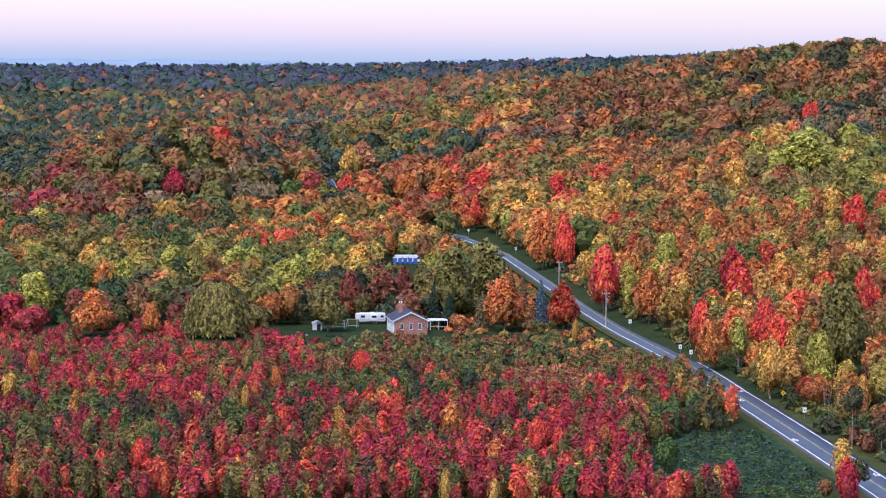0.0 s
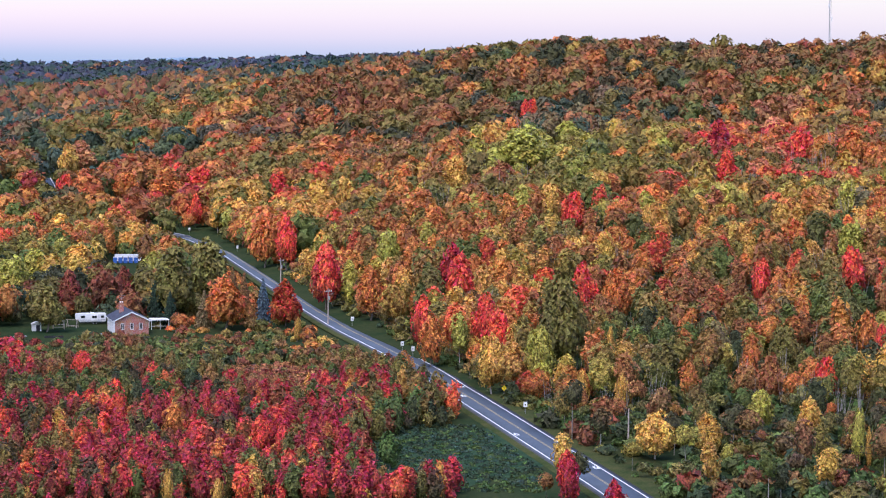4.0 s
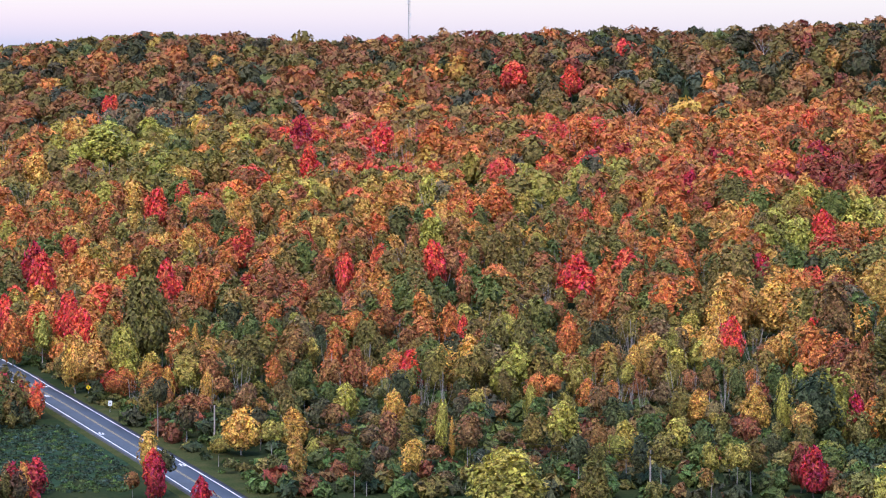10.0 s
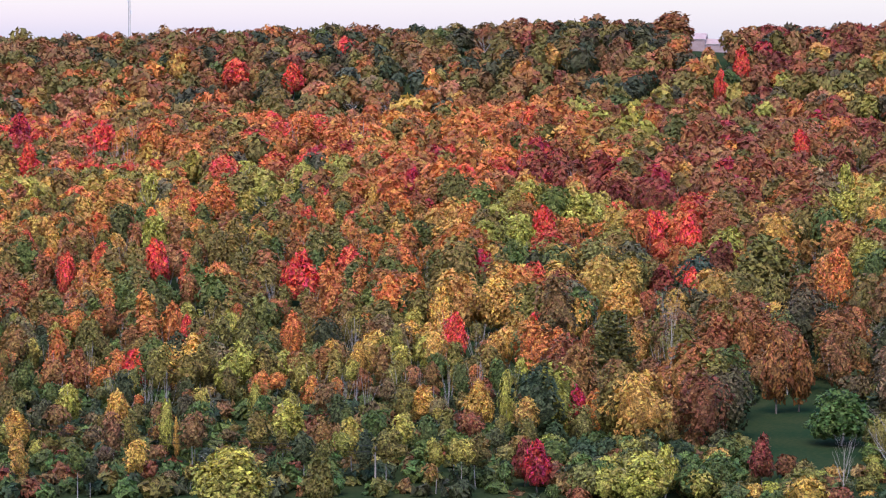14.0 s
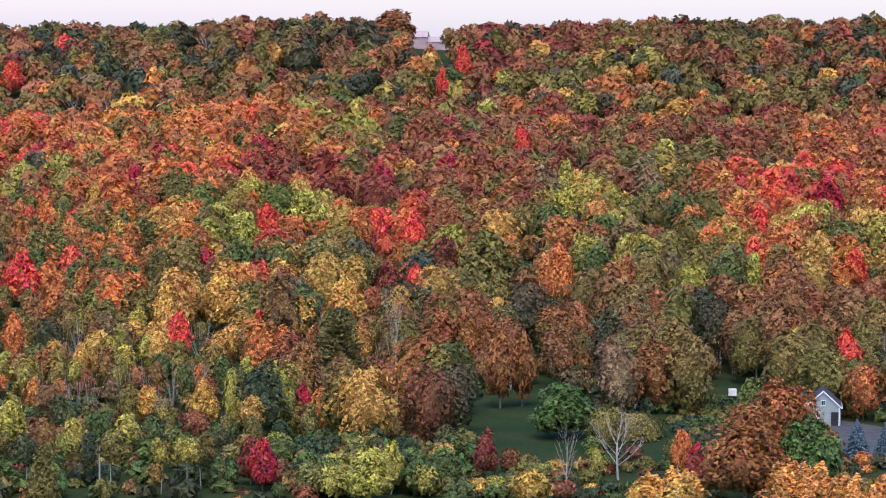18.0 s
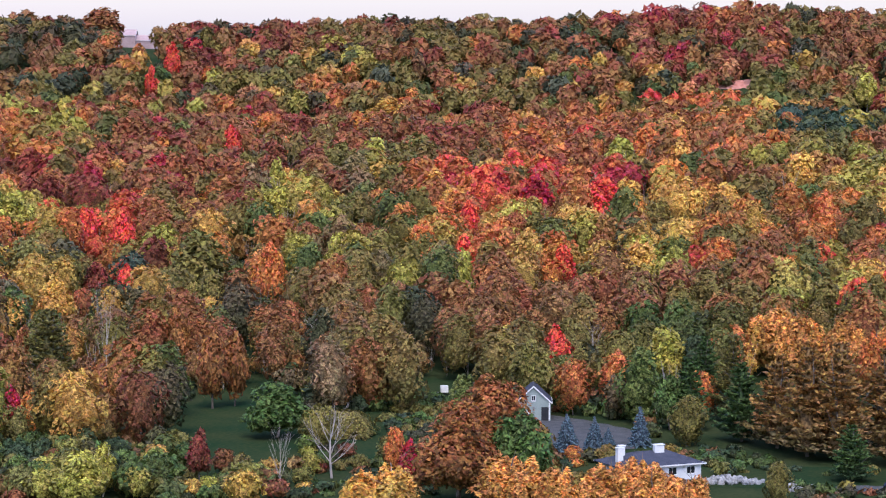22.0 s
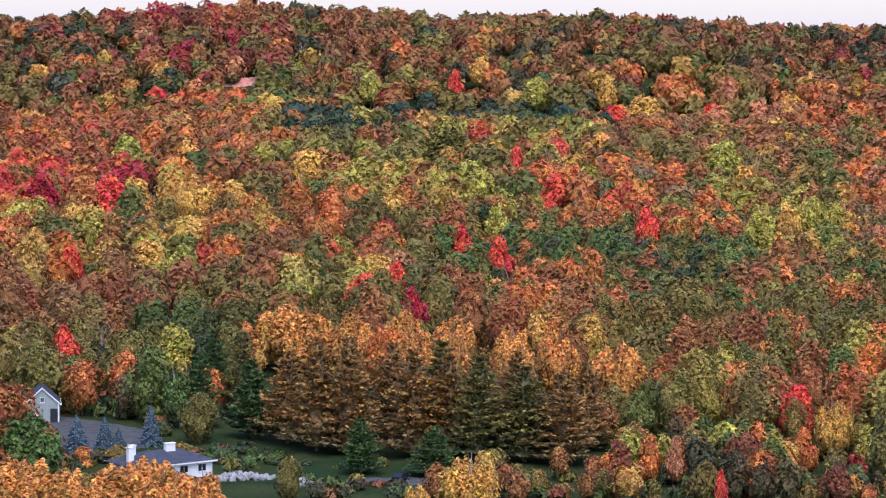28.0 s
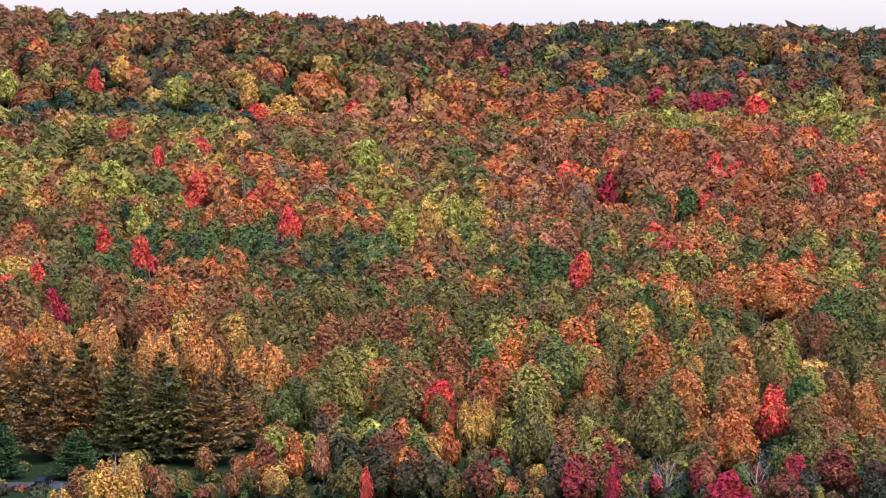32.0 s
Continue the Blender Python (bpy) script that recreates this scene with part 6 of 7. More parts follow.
def brick_material():
    m, n, l, p = mat("red_brick")
    co, br, nz = n.new("ShaderNodeTexCoord"), n.new("ShaderNodeTexBrick"), n.new("ShaderNodeTexNoise")
    mp = n.new("ShaderNodeMapping")
    mp.inputs["Rotation"].default_value = (radians(90), 0, 0)
    l.new(co.outputs["Object"], mp.inputs["Vector"])
    l.new(mp.outputs[0], br.inputs["Vector"])
    br.inputs["Scale"].default_value = 1.0
    br.inputs["Brick Width"].default_value, br.inputs["Row Height"].default_value, br.inputs["Mortar Size"].default_value = 0.22, 0.075, 0.008
    br.inputs["Color1"].default_value, br.inputs["Color2"].default_value = (0.40, 0.13, 0.085, 1), (0.30, 0.095, 0.065, 1)
    br.inputs["Mortar"].default_value = (0.42, 0.36, 0.32, 1)
    nz.inputs["Scale"].default_value = 0.6
    l.new(co.outputs["Object"], nz.inputs["Vector"])
    mx = n.new("ShaderNodeMixRGB")
    mx.blend_type = "OVERLAY"
    mx.inputs[0].default_value = 0.5
    l.new(br.outputs["Color"], mx.inputs[1])
    l.new(nz.outputs["Color"], mx.inputs[2])
    l.new(mx.outputs[0], p.inputs["Base Color"])
    bp = n.new("ShaderNodeBump")
    bp.inputs["Strength"].default_value, bp.inputs["Distance"].default_value = 0.4, 0.02
    l.new(br.outputs["Fac"], bp.inputs["Height"])
    l.new(bp.outputs[0], p.inputs["Normal"])
    p.inputs["Roughness"].default_value = 0.85
    return m


M_BRICK = brick_material()


def glass_material():
    m, n, l, p = mat("window_glass")
    p.inputs["Base Color"].default_value = (0.02, 0.025, 0.03, 1)
    p.inputs["Roughness"].default_value, p.inputs["Specular IOR Level"].default_value = 0.06, 0.8
    return m


M_GLASS = glass_material()


def window(parent, x, z, w, h, y, face="y-"):
    """A framed window set on a wall: frame with a mullion, sill and glass. face tells which way it looks."""
    win = new("window")
    win.parent = parent
    turn = {"y-": 0, "x-": -90, "x+": 90}[face]
    win.matrix_basis = pose(x, y, z, 0, 0, turn)
    bm = bmesh.new()
    for x0, x1, z0, z1 in ((-w / 2, -w / 2 + 0.09, 0, h), (w / 2 - 0.09, w / 2, 0, h), (-w / 2, w / 2, h - 0.09, h), (-w / 2, w / 2, 0, 0.09), (-0.03, 0.03, 0, h)):
        box(bm, x0, x1, -0.08, 0.03, z0, z1)
    part("frame", bm, M_TRIM_W, win)
    part("pane", block(-w / 2 + 0.06, w / 2 - 0.06, -0.03, 0.0, 0.06, h - 0.06), M_GLASS, win)
    part("sill", block(-w / 2 - 0.08, w / 2 + 0.08, -0.14, 0.0, -0.07, 0.0), M_TRIM_W, win)
    return win


def gable_house(name, label, place, turn, w, d, eave, ridge, wall_m, side_m, roof_m, over=0.45):
    """Walls with real thickness, two roof slopes and white fascias; the gable end looks along -y."""
    ob = thing(name, label, "house")
    t = 0.25
    gable = [(-w / 2, 0), (w / 2, 0), (w / 2, eave), (0, ridge), (-w / 2, eave)]
    part("front_wall", prism(gable, 0, t), wall_m, ob)
    part("back_wall", prism(gable, d - t, d), wall_m, ob)
    for s, nm in ((-1, "left_wall"), (1, "right_wall")):
        x0, x1 = sorted((s * w / 2, s * (w / 2 - t)))
        part(nm, block(x0, x1, t, d - t, 0, eave), side_m, ob)
    k = (ridge - eave) / (w / 2)
    for s in (-1, 1):
        e = w / 2 + over
        prof = [(0, ridge + 0.03), (s * e, eave - k * over + 0.03), (s * e, eave - k * over + 0.2), (0, ridge + 0.22)]
        part("roof_slope", prism(prof, -over, d + over), roof_m, ob)
        f = [(0, ridge - 0.12), (s * e, eave - k * over - 0.12), (s * e, eave - k * over + 0.21), (0, ridge + 0.23)]
        part("fascia", prism(f, -over - 0.06, -over), M_TRIM_W, ob)
        x0, x1 = sorted((s * e, s * (e + 0.1)))
        part("gutter", block(x0, x1, -over, d + over, eave - k * over, eave - k * over + 0.14), M_TRIM_W, ob)
    ob.matrix_basis = pose(place[0], place[1], float(terrain(*place)), 0, 0, turn)
    return ob


# ------------------------------------------------------------------ brick bungalow by the road
home = gable_house("brick_bungalow", "red brick bungalow with dark shingle roof and white trim", (-9.0, 718), 9, 9.6, 15.0, 4.0, 6.3, M_BRICK, M_SIDING_W, M_SHINGLE)
for x in (-2.6, 0.1, 2.6):
    window(home, x, 1.5, 0.95 if x else 1.1, 1.75, 0.0)
for y in (3.0, 7.0, 11.0):
    window(home, -4.8, 1.6, 1.3, 1.4, y, "x-")
stack = part("chimney", block(-2.4, -1.2, 7.4, 8.6, 4.6, 8.3, 0.03), M_BRICK, home)
for o in (-0.3, 0.3):
    part("chimney_pot", rod((-1.8 + o, 8.0, 8.3), (-1.8 + o, 8.0, 8.75), 0.16), M_TRIM_W, stack)
ant = part("aerial", rod((-1.5, 9.2, 5.0), (-1.5, 9.2, 10.4), 0.05), M_METAL, home)
for z, hw in ((10.2, 0.9), (9.7, 0.7), (9.2, 0.5)):
    part("aerial_arm", rod((-1.5 - hw, 9.2, z), (-1.5 + hw, 9.2, z), 0.03, 5), M_METAL, ant)
part("corner_trim", block(-4.87, -4.72, -0.07, 0.12, 0.0, 4.0), M_TRIM_W, home)
part("step", block(-6.4, -4.9, 4.6, 6.2, 0.0, 0.35), M_GRAVEL, home)

porch = thing("carport", "white flat-roofed carport beside the bungalow", "carport")
part("roof", block(0, 5.2, 0, 5.0, 2.6, 2.85), M_TRIM_W, porch)
for x in (0.1, 2.6, 5.1):
    for y in (0.1, 4.9):
        part("post", block(x - 0.07, x + 0.07, y - 0.07, y + 0.07, 0, 2.6), M_TRIM_W, porch)
part("rail", block(0.1, 5.1, 0.05, 0.12, 0.9, 1.0), M_TRIM_W, porch)
porch.matrix_basis = pose(-3.6, 731, 0, 0, 0, 9)


def camper():
    ob = thing("camper_trailer", "white travel trailer with dark windows and grey stripe", "trailer")
    part("body", block(-3.9, 3.9, -1.2, 1.2, 0.75, 3.25, 0.18), M_SIDING_W, ob)
    part("nose", prism([(-3.85, 1.1), (-4.9, 1.6), (-4.9, 3.0), (-3.85, 3.2)], -1.15, 1.15), M_SIDING_W, ob)
    part("slide_out", block(-0.6, 1.6, -1.75, -1.15, 1.1, 2.9, 0.06), M_TRIM_W, ob)
    part("stripe", block(-3.7, 3.7, -1.225, -1.2, 1.25, 1.45), M_METAL, ob, "grey stripe")
    for x, w in ((-2.8, 1.2), (0.5, 1.4), (2.9, 0.9)):
        y = -1.78 if x == 0.5 else -1.23
        part("window", block(x - w / 2, x + w / 2, y, y + 0.04, 1.95, 2.6), M_GLASS, ob)
    door = part("door", block(1.95, 2.3, -1.24, -1.19, 0.9, 2.8), M_TRIM_W, ob)
    part("handle", block(2.0, 2.05, -1.3, -1.24, 1.7, 1.9), M_METAL, door)
    part("skirt", block(-3.7, 3.7, -1.1, 1.1, 0.5, 0.75), M_DARK, ob)
    for x in (0.2, 1.1):
        wh = part("wheel", disc(x, -1.05, 0.36, 0.36, 0.25), M_TYRE, ob)
        part("rim", disc(x, -1.19, 0.36, 0.2, 0.03), M_METAL, wh)
    part("air_conditioner", block(-0.5, 0.5, -0.4, 0.4, 3.25, 3.5, 0.05), M_TRIM_W, ob)
    part("jack", rod((-4.6, 0, 0), (-4.6, 0, 1.7), 0.06), M_METAL, ob)
    ob.matrix_basis = pose(-20.8, 747, 0, 0, 0, 6)


camper()

shed = gable_house("garden_shed", "small white garden shed with dark doorway", (-36.0, 728), 4, 2.7, 2.6, 1.95, 2.5, M_SIDING_W, M_SIDING_W, M_TRIM_W, 0.12)
part("doorway", block(-0.1, 1.0, -0.03, 0.0, 0.05, 1.75), M_DARK, shed)


def timber_frame(x, y, turn, n):
    ob = thing("swing_frame", "weathered grey timber play frame on the lawn", "frame")
    for sx in (-1.6, 1.6):
        for sy in (-0.9, 0.9):
            part("leg", rod((sx, sy, 0), (sx * 0.95, 0, 2.3), 0.07, 6), M_POLE, ob)
    part("beam", rod((-2.0, 0, 2.3), (2.0, 0, 2.3), 0.08, 6), M_POLE, ob)
    for i in range(n):
        part("board", block(-1.7, 1.7, -0.4, 0.4, 0.5 + i * 0.8, 0.56 + i * 0.8), M_POLE, ob)
    ob.matrix_basis = pose(x, y, 0, 0, 0, turn)


timber_frame(-30.0, 733.5, 12, 2)
timber_frame(-26.2, 737, -20, 1)
pond = thing("water_trough", "dark rectangular pond cover on the lawn", "trough")
part("basin", block(-2.6, 2.6, -0.9, 0.9, 0.0, 0.45, 0.04), M_DARK, pond)
part("water", block(-2.4, 2.4, -0.75, 0.75, 0.40, 0.46), M_GLASS, pond)
pond.matrix_basis = pose(-30.4, 711, 0.02, 0, 0, 3)
for i, (x, y) in enumerate(((-19.5, 716), (-18.2, 714.5), (-17.4, 716.6), (-21, 718), (-38.5, 713), (-41, 712))):
    bm = bmesh.new()
    bmesh.ops.create_icosphere(bm, subdivisions=2, radius=0.55)
    rr = random.Random(i)
    for v in bm.verts:
        v.co = Vector((v.co.x * 1.2, v.co.y, max(v.co.z * 0.8, -0.1))) * rr.uniform(0.8, 1.15)
    st = new("garden_stone", bm_mesh("garden_stone", bm, M_ROCK))
    st.location = (x, y, 0.08)
    tagged(st, "pale round garden stone on grass", "stone", "garden stones")


def toilet(x, y):
    ob = thing("portable_toilet", "bright blue portable toilet cabin", "toilet", "portable toilets")
    part("cabin", block(-0.75, 0.75, -0.6, 0.6, 0.1, 2.25, 0.04), M_BLUE, ob)
    part("roof", prism([(-0.78, 2.25), (0.78, 2.25), (0.6, 2.5), (-0.6, 2.5)], -0.62, 0.62), M_SIDING_W, ob)
    door = part("door", block(-0.45, 0.45, -0.64, -0.6, 0.2, 2.1), M_BLUE, ob)
    part("handle", block(0.3, 0.36, -0.7, -0.64, 1.0, 1.2), M_TRIM_W, door)
    part("skid", block(-0.75, 0.75, -0.6, 0.6, 0.0, 0.1), M_DARK, ob)
    ob.matrix_basis = pose(x, y, float(terrain(x, y)))


for i in range(5):
    toilet(-18.3 + i * 1.95, 968 + 0.3 * (i % 2))
cab = thing("site_trailer", "long pale grey site trailer behind the cabins", "trailer")
part("body", block(-5.5, 5.5, -1.3, 1.3, 0.5, 3.0, 0.05), M_SIDING_W, cab)
for x in (-3, 0, 3):
    part("window", block(x - 0.6, x + 0.6, -1.33, -1.29, 1.5, 2.3), M_GLASS, cab)
part("undercarriage", block(-5.2, 5.2, -1.1, 1.1, 0.0, 0.5), M_DARK, cab)
cab.matrix_basis = pose(-13, 973, 0, 0, 0, 4)
barn = gable_house("timber_barn", "long low brown timber barn half hidden by trees", (-90, 1176), 80, 6.0, 13.0, 3.0, 4.6, M_WOOD, M_WOOD, M_WOOD)
farm = gable_house("white_farmhouse", "distant white farmhouse with dark roof among trees", (-425, 2440), 70, 8.0, 14.0, 6.0, 9.0, M_SIDING_W, M_SIDING_W, M_SHINGLE)
for x in (-2, 2):
    window(farm, x, 3.2, 1.2, 1.8, 0.0)

# ------------------------------------------------------------------ white bungalow and garage in the woods
white = thing("white_bungalow", "white-walled bungalow with low dark hipped roof on posts", "house")
L, W = 16.0, 9.4
for nm, b in (("end_wall", (-0.25, 0, 0, W, 2.3, 5.0)), ("end_wall", (-L, -L + 0.25, 0, W, 2.3, 5.0)), ("front_wall", (-L + 0.25, -0.25, 0, 0.25, 2.3, 5.0)), ("back_wall", (-L + 0.25, -0.25, W - 0.25, W, 2.3, 5.0))):
    part(nm, block(*b), M_SIDING_W, white)
part("floor_slab", block(-L, 0, 0, W, 2.05, 2.3), M_SIDING_W, white)
part("basement", block(-L + 1, -2.5, 1.2, W - 0.3, 0, 2.05), M_SIDING_G, white)
for y in (0.3, W / 2, W - 0.3):
    part("post", block(-0.35, -0.15, y - 0.1, y + 0.1, 0, 2.05), M_TRIM_W, white)
bm = bmesh.new()
o = 0.7
eav = [bm.verts.new(p) for p in ((-L - o, -o, 5.0), (o, -o, 5.0), (o, W + o, 5.0), (-L - o, W + o, 5.0))]
low = [bm.verts.new((v.co.x, v.co.y, 4.85)) for v in eav]
rdg = [bm.verts.new((-L + W / 2, W / 2, 7.0)), bm.verts.new((-W / 2, W / 2, 7.0))]
for q in ((eav[0], eav[1], rdg[1], rdg[0]), (eav[2], eav[3], rdg[0], rdg[1]), (eav[1], eav[2], rdg[1]), (eav[3], eav[0], rdg[0])):
    bm.faces.new(q)
bm.faces.new(low[::-1])
for i in range(4):
    bm.faces.new((low[i], low[(i + 1) % 4], eav[(i + 1) % 4], eav[i]))
part("roof", bm, M_SHINGLE, white)
for y0, y1 in ((-o, -o + 0.08), (W + o - 0.08, W + o)):
    part("fascia", block(-L - o, o, y0 - 0.03, y1 + 0.03, 4.80, 5.03), M_TRIM_W, white)
part("fascia", block(o - 0.05, o + 0.05, -o, W + o, 4.80, 5.03), M_TRIM_W, white)
for y in (2.2, 6.8):
    window(white, 0.0, 3.1, 1.9, 1.5, y, "x+")
for x in (-2.2, -6.0, -10.5):
    window(white, x, 3.1, 1.8, 1.4, 0.0)
for x, y, w in ((-6.5, 4.2, 1.9), (-13.5, 5.6, 1.1), (-15.0, 3.6, 1.1)):
    stk = part("chimney", block(x - w / 2, x + w / 2, y - 0.5, y + 0.5, 5.4, 8.0, 0.04), M_SIDING_W, white, "white chimney")
    part("cap", block(x - w / 2 - 0.1, x + w / 2 + 0.1, y - 0.6, y + 0.6, 8.0, 8.15), M_SIDING_W, stk)
white.matrix_basis = pose(298.8, 349.8, 0, 0, 0, -9)

wing = gable_house("dark_roofed_outbuilding", "small outbuilding with dark roof and white chimney", (284, 381), -20, 7.0, 8.0, 2.6, 4.6, M_SIDING_W, M_SIDING_W, M_SHINGLE)
stk = part("chimney", block(-0.6, 0.6, 2.5, 3.5, 4.0, 6.4, 0.04), M_SIDING_W, wing, "white chimney")

garage = gable_house("garage", "grey-green gabled garage with open dark doorway", (325.4, 436.5), -36, 7.4, 9.0, 4.1, 7.4, M_SIDING_G, M_SIDING_G, M_SHINGLE, 0.3)
window(garage, 0.0, 4.3, 0.9, 1.2, 0.0)
# dark slab on the closed wall: the open doorway's inner shade as colour
part("doorway", block(1.7, 3.3, -0.03, 0.0, 0.0, 3.0), M_DARK, garage)
part("post", block(3.3, 3.5, -0.12, -0.02, 0.0, 4.0), M_TRIM_W, garage)
part("side_door", block(-1.6, -0.7, -0.05, 0.0, 0.0, 2.1), M_TRIM_W, garage)

cart = thing("box_trailer", "small white box trailer at the wood's edge", "trailer")
part("box", block(-0.9, 0.9, -0.8, 0.8, 0.55, 2.1, 0.05), M_SIDING_W, cart)
part("tow_bar", rod((-1.9, 0, 0.5), (-0.8, 0, 0.6), 0.05), M_METAL, cart)
for y in (-0.85, 0.85):
    part("wheel", disc(0.1, y, 0.3, 0.3, 0.18), M_TYRE, cart)
cart.matrix_basis = pose(333.4, 481.9, 0, 0, 0, -30)


def rocks(name, cx, cy, rx, ry, turn, n, seed):
    """A heap of tumbled quarry stones."""
    rr = random.Random(seed)
    bm = bmesh.new()
    c, s = math.cos(radians(turn)), math.sin(radians(turn))
    for _ in range(n):
        r, a = math.sqrt(rr.random()), rr.uniform(0, 6.28)
        ux, uy = rx * r * math.cos(a), ry * r * math.sin(a)
        k = rr.uniform(0.25, 0.7)
        g = bmesh.ops.create_icosphere(bm, subdivisions=1, radius=k)
        mv = Matrix.Translation((cx + c * ux - s * uy, cy + s * ux + c * uy, (1 - r) * 0.9 + k * 0.3)) @ Euler((rr.random() * 3, rr.random() * 3, rr.random() * 3)).to_matrix().to_4x4() @ Matrix.Diagonal((1.3, 0.9, 0.6, 1))
        for v in g["verts"]:
            v.co = mv @ (v.co * rr.uniform(0.85, 1.15))
    tagged(new(name, bm_mesh(name, bm, M_ROCK)), "heap of pale grey broken limestone", "rocks", kind="stuff")


rocks("rock_heap", 308.0, 352.5, 6.2, 2.6, -40, 170, 5)
rocks("rock_bank", 313.0, 339.5, 4.5, 1.6, -45, 90, 6)

ball = thing("round_marker", "round yellow marker on a low post by rocks", "marker")
part("post", rod((0, 0, 0), (0, 0, 0.9), 0.05), M_DARK, ball)
part("ring", disc(0, 0, 1.25, 0.5, 0.12), M_YELLOW, ball)
part("hub", disc(0, -0.08, 1.25, 0.13, 0.06), M_DARK, ball)
ball.matrix_basis = pose(319.5, 333.2, 0, 0, 0, -44)
deck = thing("plank_stack", "stack of orange-brown planks on the ground", "planks")
for i in range(4):
    part("plank", block(-2.2, 2.2, -0.5 + i * 0.26, -0.28 + i * 0.26, 0, 0.3), M_WOOD, deck)
deck.matrix_basis = pose(316.2, 333.8, 0, 0, 0, -40)


def car(x, y, turn):
    ob = thing("parked_car", "dark parked car on a gravel drive", "car")
    prof = [(-2.2, 0.35), (2.2, 0.35), (2.25, 0.75), (1.3, 0.95), (0.7, 1.42), (-1.1, 1.45), (-1.9, 1.0), (-2.25, 0.9)]
    bm = prism(prof, -0.88, 0.88)
    bmesh.ops.bevel(bm, geom=bm.edges[:], offset=0.06, segments=2, affect="EDGES")
    part("body", bm, M_CARPAINT, ob)
    for s in (-1, 1):
        y0, y1 = sorted((s * 0.875, s * 0.9))
        part("side_window", prism([(-1.5, 1.0), (1.05, 1.0), (0.62, 1.36), (-1.05, 1.38)], y0, y1), M_GLASS, ob)
        for wx in (-1.35, 1.4):
            wh = part("wheel", disc(wx, s * 0.8, 0.33, 0.33, 0.2), M_TYRE, ob)
            part("rim", disc(wx, s * 0.91, 0.33, 0.2, 0.03), M_METAL, wh)
        part("headlight", block(2.18, 2.27, s * 0.6 - 0.18, s * 0.6 + 0.18, 0.62, 0.76), M_TRIM_W, ob)
    ob.matrix_basis = pose(x, y, 0.1, 0, 0, turn)


car(328.5, 331.0, 20)
patch("car_drive", (327, 331), 8, 5, -44, 0.09, M_GRAVEL, "grey gravel parking place", "drive", seed=12)

# ------------------------------------------------------------------ ridge: mast and long house
mx, my = 1650 * math.sin(radians(14.86)), 1650 * math.cos(radians(14.86))
mast = thing("radio_mast", "slender grey lattice radio mast on the ridge", "mast")
H = 75.0
for i in range(3):
    a = i * 2.094
    part("leg", rod((0.75 * math.cos(a), 0.75 * math.sin(a), 0), (0.5 * math.cos(a), 0.5 * math.sin(a), H), 0.13, 6), M_METAL, mast)
bm = bmesh.new()
for k in range(50):
    z0, z1 = k * 1.5, k * 1.5 + 1.5
    for i in range(3):
        a, b = i * 2.094, (i + 1) * 2.094
        v, f = tube([(0.68 * math.cos(a), 0.68 * math.sin(a), z0), (0.68 * math.cos(b), 0.68 * math.sin(b), z1)], [0.06, 0.06], 3)
        vs = [bm.verts.new(p) for p in v]
        for q in f:
            bm.faces.new([vs[j] for j in q])
part("lattice", bm, M_METAL, mast)
for z, dx in ((30, 1.0), (38, -1.0), (44, 1.0), (52, -1.0), (60, 1.0)):
    part("antenna", block(dx - 0.35, dx + 0.35, -0.9, -0.6, z, z + 2.2, 0.05), M_TRIM_W, mast)
mast.matrix_basis = pose(mx, my, float(terrain(mx, my)))

rx_, ry_ = 1640 * math.sin(radians(27.75)), 1640 * math.cos(radians(27.75))
hall = gable_house("ridge_house", "large house with pale pink roofs on the ridge", (rx_, ry_), 55, 12.0, 16.0, 8.0, 11.5, M_ROOF_P, M_ROOF_P, M_ROOF_P)
wing2 = gable_house("ridge_house_wing", "long low wing with pale pink roof beside the house", (rx_ + 12, ry_ - 6), 60, 9.0, 16.0, 5.5, 8.5, M_ROOF_P, M_ROOF_P, M_ROOF_P)

# ------------------------------------------------------------------ along the road
def road_sign(x, y, kind, label):
    ob = thing("road_sign", label, "sign", "road signs")
    part("post", rod((0, 0, 0), (0, 0, 2.6), 0.045, 6), M_METAL if kind != "board" else M_POLE, ob)
    if kind == "diamond":
        part("plate", prism([(0, 1.65), (0.62, 2.27), (0, 2.89), (-0.62, 2.27)], -0.08, -0.05), M_YELLOW, ob, "yellow diamond plate")
        part("symbol", block(-0.09, 0.09, -0.095, -0.083, 2.0, 2.5), M_DARK, ob)
    elif kind == "board":
        part("plate", block(-0.55, 0.55, -0.1, -0.05, 0.9, 2.3), M_DARK, ob, "dark board")
        part("hood", block(-0.6, 0.6, -0.25, 0.15, 2.5, 2.75, 0.03), M_TRIM_W, ob)
    else:
        part("plate", block(-0.42, 0.42, -0.08, -0.05, 1.5, 2.65), M_TRIM_W, ob, "white rectangular plate")
        part("text_bar", block(-0.12, 0.12, -0.095, -0.083, 1.85, 2.2), M_DARK, ob)
    ob.matrix_basis = pose(x, y, float(terrain(x, y)), 0, 0, 6)


for x, y in ((46.4, 792.6), (52.9, 714.0), (61.8, 657.1), (63.6, 646.9), (79.3, 552.3), (28.8, 1003.6), (11.1, 1109.9), (-50.0, 1217.0), (-7.8, 1152.0)):
    road_sign(x, y, "white", "white rectangular road sign on a thin post")
road_sign(78.1, 578.7, "diamond", "yellow diamond warning sign beside the road")
road_sign(69.3, 642.3, "board", "dark notice board with white hood by the road")


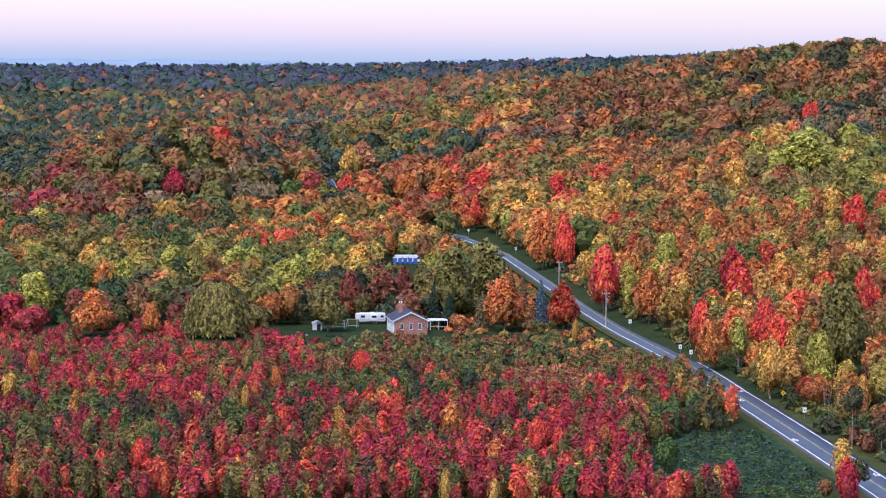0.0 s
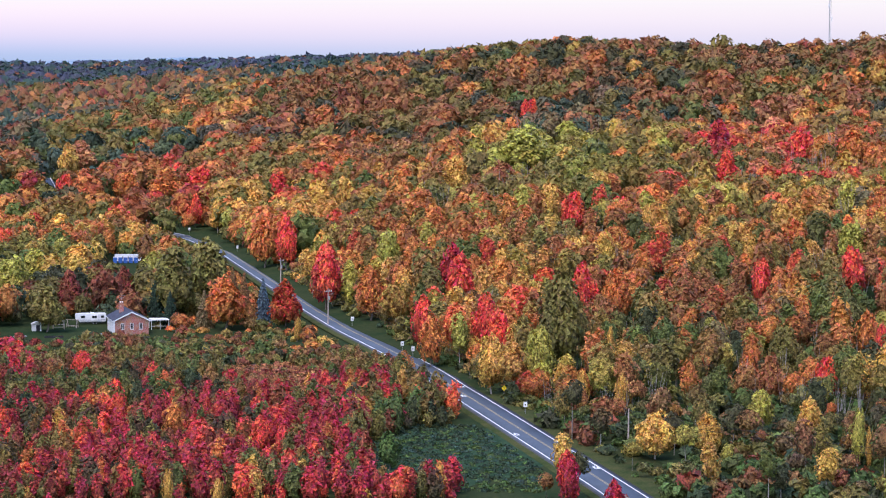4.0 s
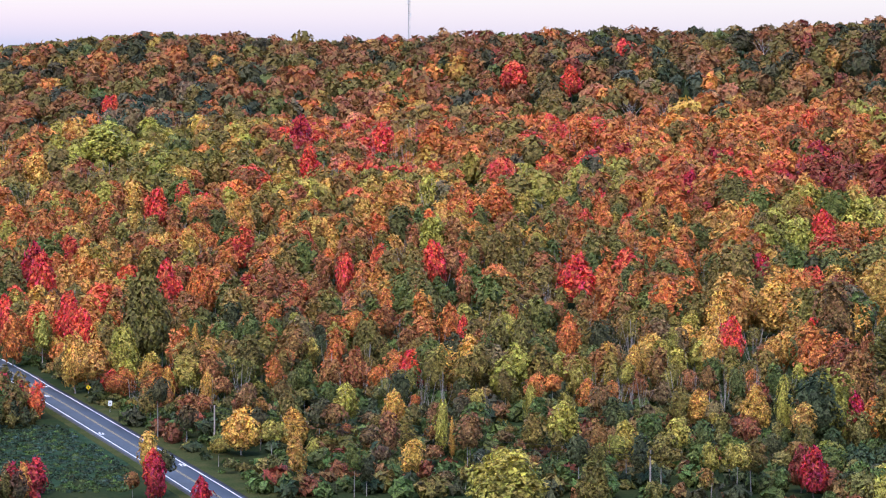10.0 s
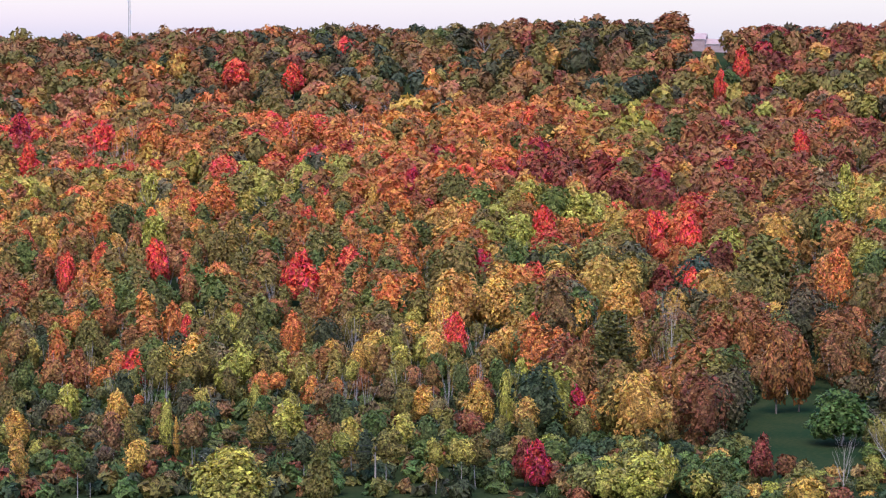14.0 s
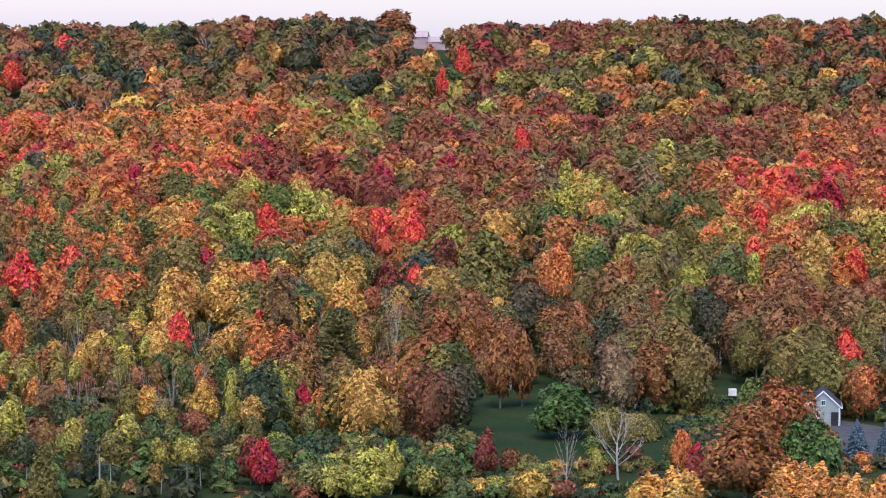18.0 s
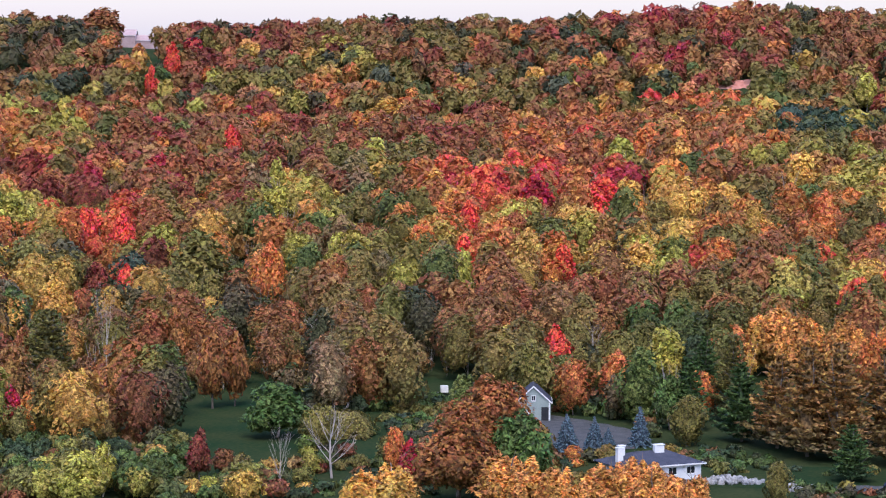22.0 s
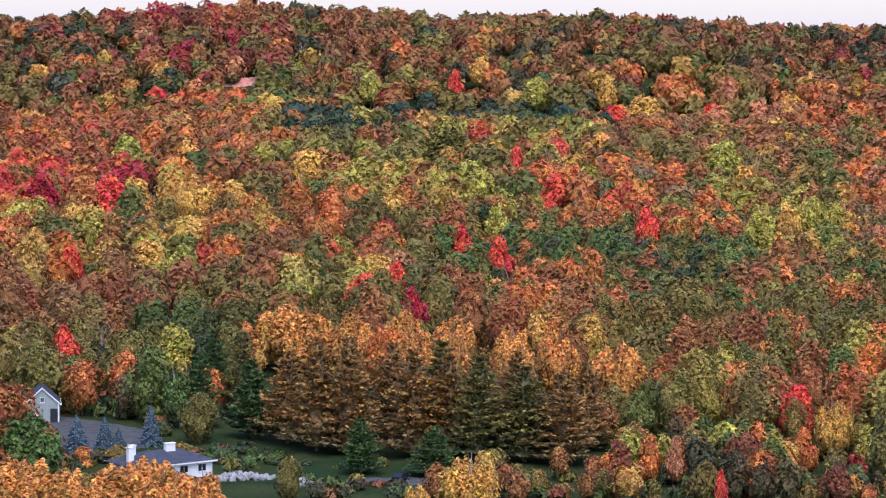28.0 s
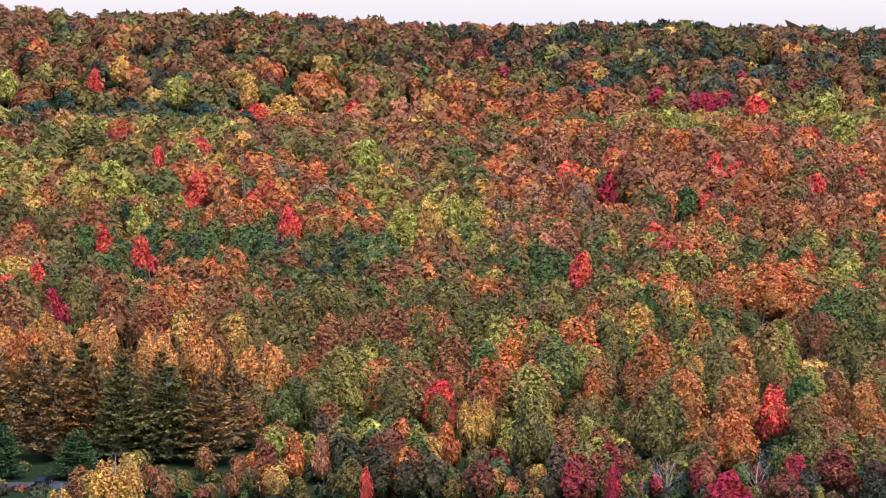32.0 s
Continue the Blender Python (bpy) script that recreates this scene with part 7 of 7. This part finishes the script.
def pole(x, y, h, arms):
    ob = thing("utility_pole", "weathered wooden utility pole beside the road", "pole", "utility poles")
    part("shaft", rod((0, 0, 0), (0, 0, h), 0.19, 8, 0.13), M_POLE, ob)
    if arms:
        part("crossarm", block(-1.1, 1.1, -0.06, 0.06, h - 0.9, h - 0.75), M_POLE, ob)
        for dx in (-1.0, -0.5, 0.5, 1.0):
            part("insulator", rod((dx, 0, h - 0.75), (dx, 0, h - 0.5), 0.06, 6), M_TRIM_W, ob)
        part("transformer", rod((0.35, -0.1, h - 3.3), (0.35, -0.1, h - 2.2), 0.25, 10), M_METAL, ob)
        part("lamp_arm", rod((0, 0, h - 1.8), (1.5, -0.2, h - 1.4), 0.04, 6), M_METAL, ob)
    ob.matrix_basis = pose(x, y, float(terrain(x, y)), 0, 0, 12)


POLES = [(39.0, 851.1, 8.5, True), (46.5, 720.5, 10.5, True), (92.3, 497.5, 8.6, False), (158.0, 425.0, 8.6, False)]
for p in POLES:
    pole(*p)
for (x0, y0, h0, _), (x1, y1, h1, _) in zip(POLES[:-1], POLES[1:]):
    for dz in (0.3, 1.4):
        s = np.linspace(0, 1, 14)
        z = (1 - s) * (terrain(x0, y0) + h0 - dz) + s * (terrain(x1, y1) + h1 - dz) - 4 * s * (1 - s) * 1.6
        v, f = tube(np.stack([x0 + (x1 - x0) * s, y0 + (y1 - y0) * s, z], -1), np.full(14, 0.035), 4)
        tagged(new("power_line", mesh_of("power_line", v, f, M_DARK)), "thin dark sagging overhead power line", "cable", "power lines")

for x, y in ((70.5, 597.9), (69.0, 581.9), (72.9, 520.9), (82.2, 477.0), (53.0, 683.9), (51.7, 666.0)):
    bm = bmesh.new()
    for q in ((-0.5, 0.5, -1.6, -1.2), (-0.5, 0.5, 0.3, 0.7), (-0.5, -0.2, -1.2, 0.3), (0.2, 0.5, -1.0, 0.2), (-0.15, 0.15, 0.9, 1.7)):
        box(bm, q[0], q[1], q[2], q[3], 0.145, 0.165)
    ob = new("lane_symbol", bm_mesh("lane_symbol", bm, M_PAINT_W))
    ob.matrix_basis = pose(x, y, float(terrain(x, y)), 0, 0, 6)
    tagged(ob, "worn white painted symbol on the asphalt", "road marking", "road markings", "structure")


# ------------------------------------------------------------------ bare shale face under the ridge
def shale_face():
    rng = np.random.default_rng(77)
    ux, uz = 26, 12
    cx, cy = 1405 * math.sin(radians(41.3)), 1405 * math.cos(radians(41.3))
    ax, ay = math.cos(radians(41.3)), -math.sin(radians(41.3))
    v, f = [], []
    for i in range(ux):
        for k in range(uz):
            s, h = (i / (ux - 1) - 0.4) * 34, k / (uz - 1)
            top = 6.5 * (1 - (abs(s) / 26) ** 2) + rng.normal(0, 0.4)
            back = 9 * h + rng.normal(0, 0.5)
            v.append((cx + ax * s + ay * 0 + math.sin(radians(41.3)) * back, cy + ay * s + math.cos(radians(41.3)) * back, float(terrain(cx, cy)) - 1 + h * top))
    for i in range(ux - 1):
        for k in range(uz - 1):
            f.append((i * uz + k, (i + 1) * uz + k, (i + 1) * uz + k + 1, i * uz + k + 1))
    tagged(new("shale_bank", mesh_of("shale_bank", v, f, M_SHALE)), "bare eroded bank of pinkish red shale", "bank", kind="structure")


shale_face()
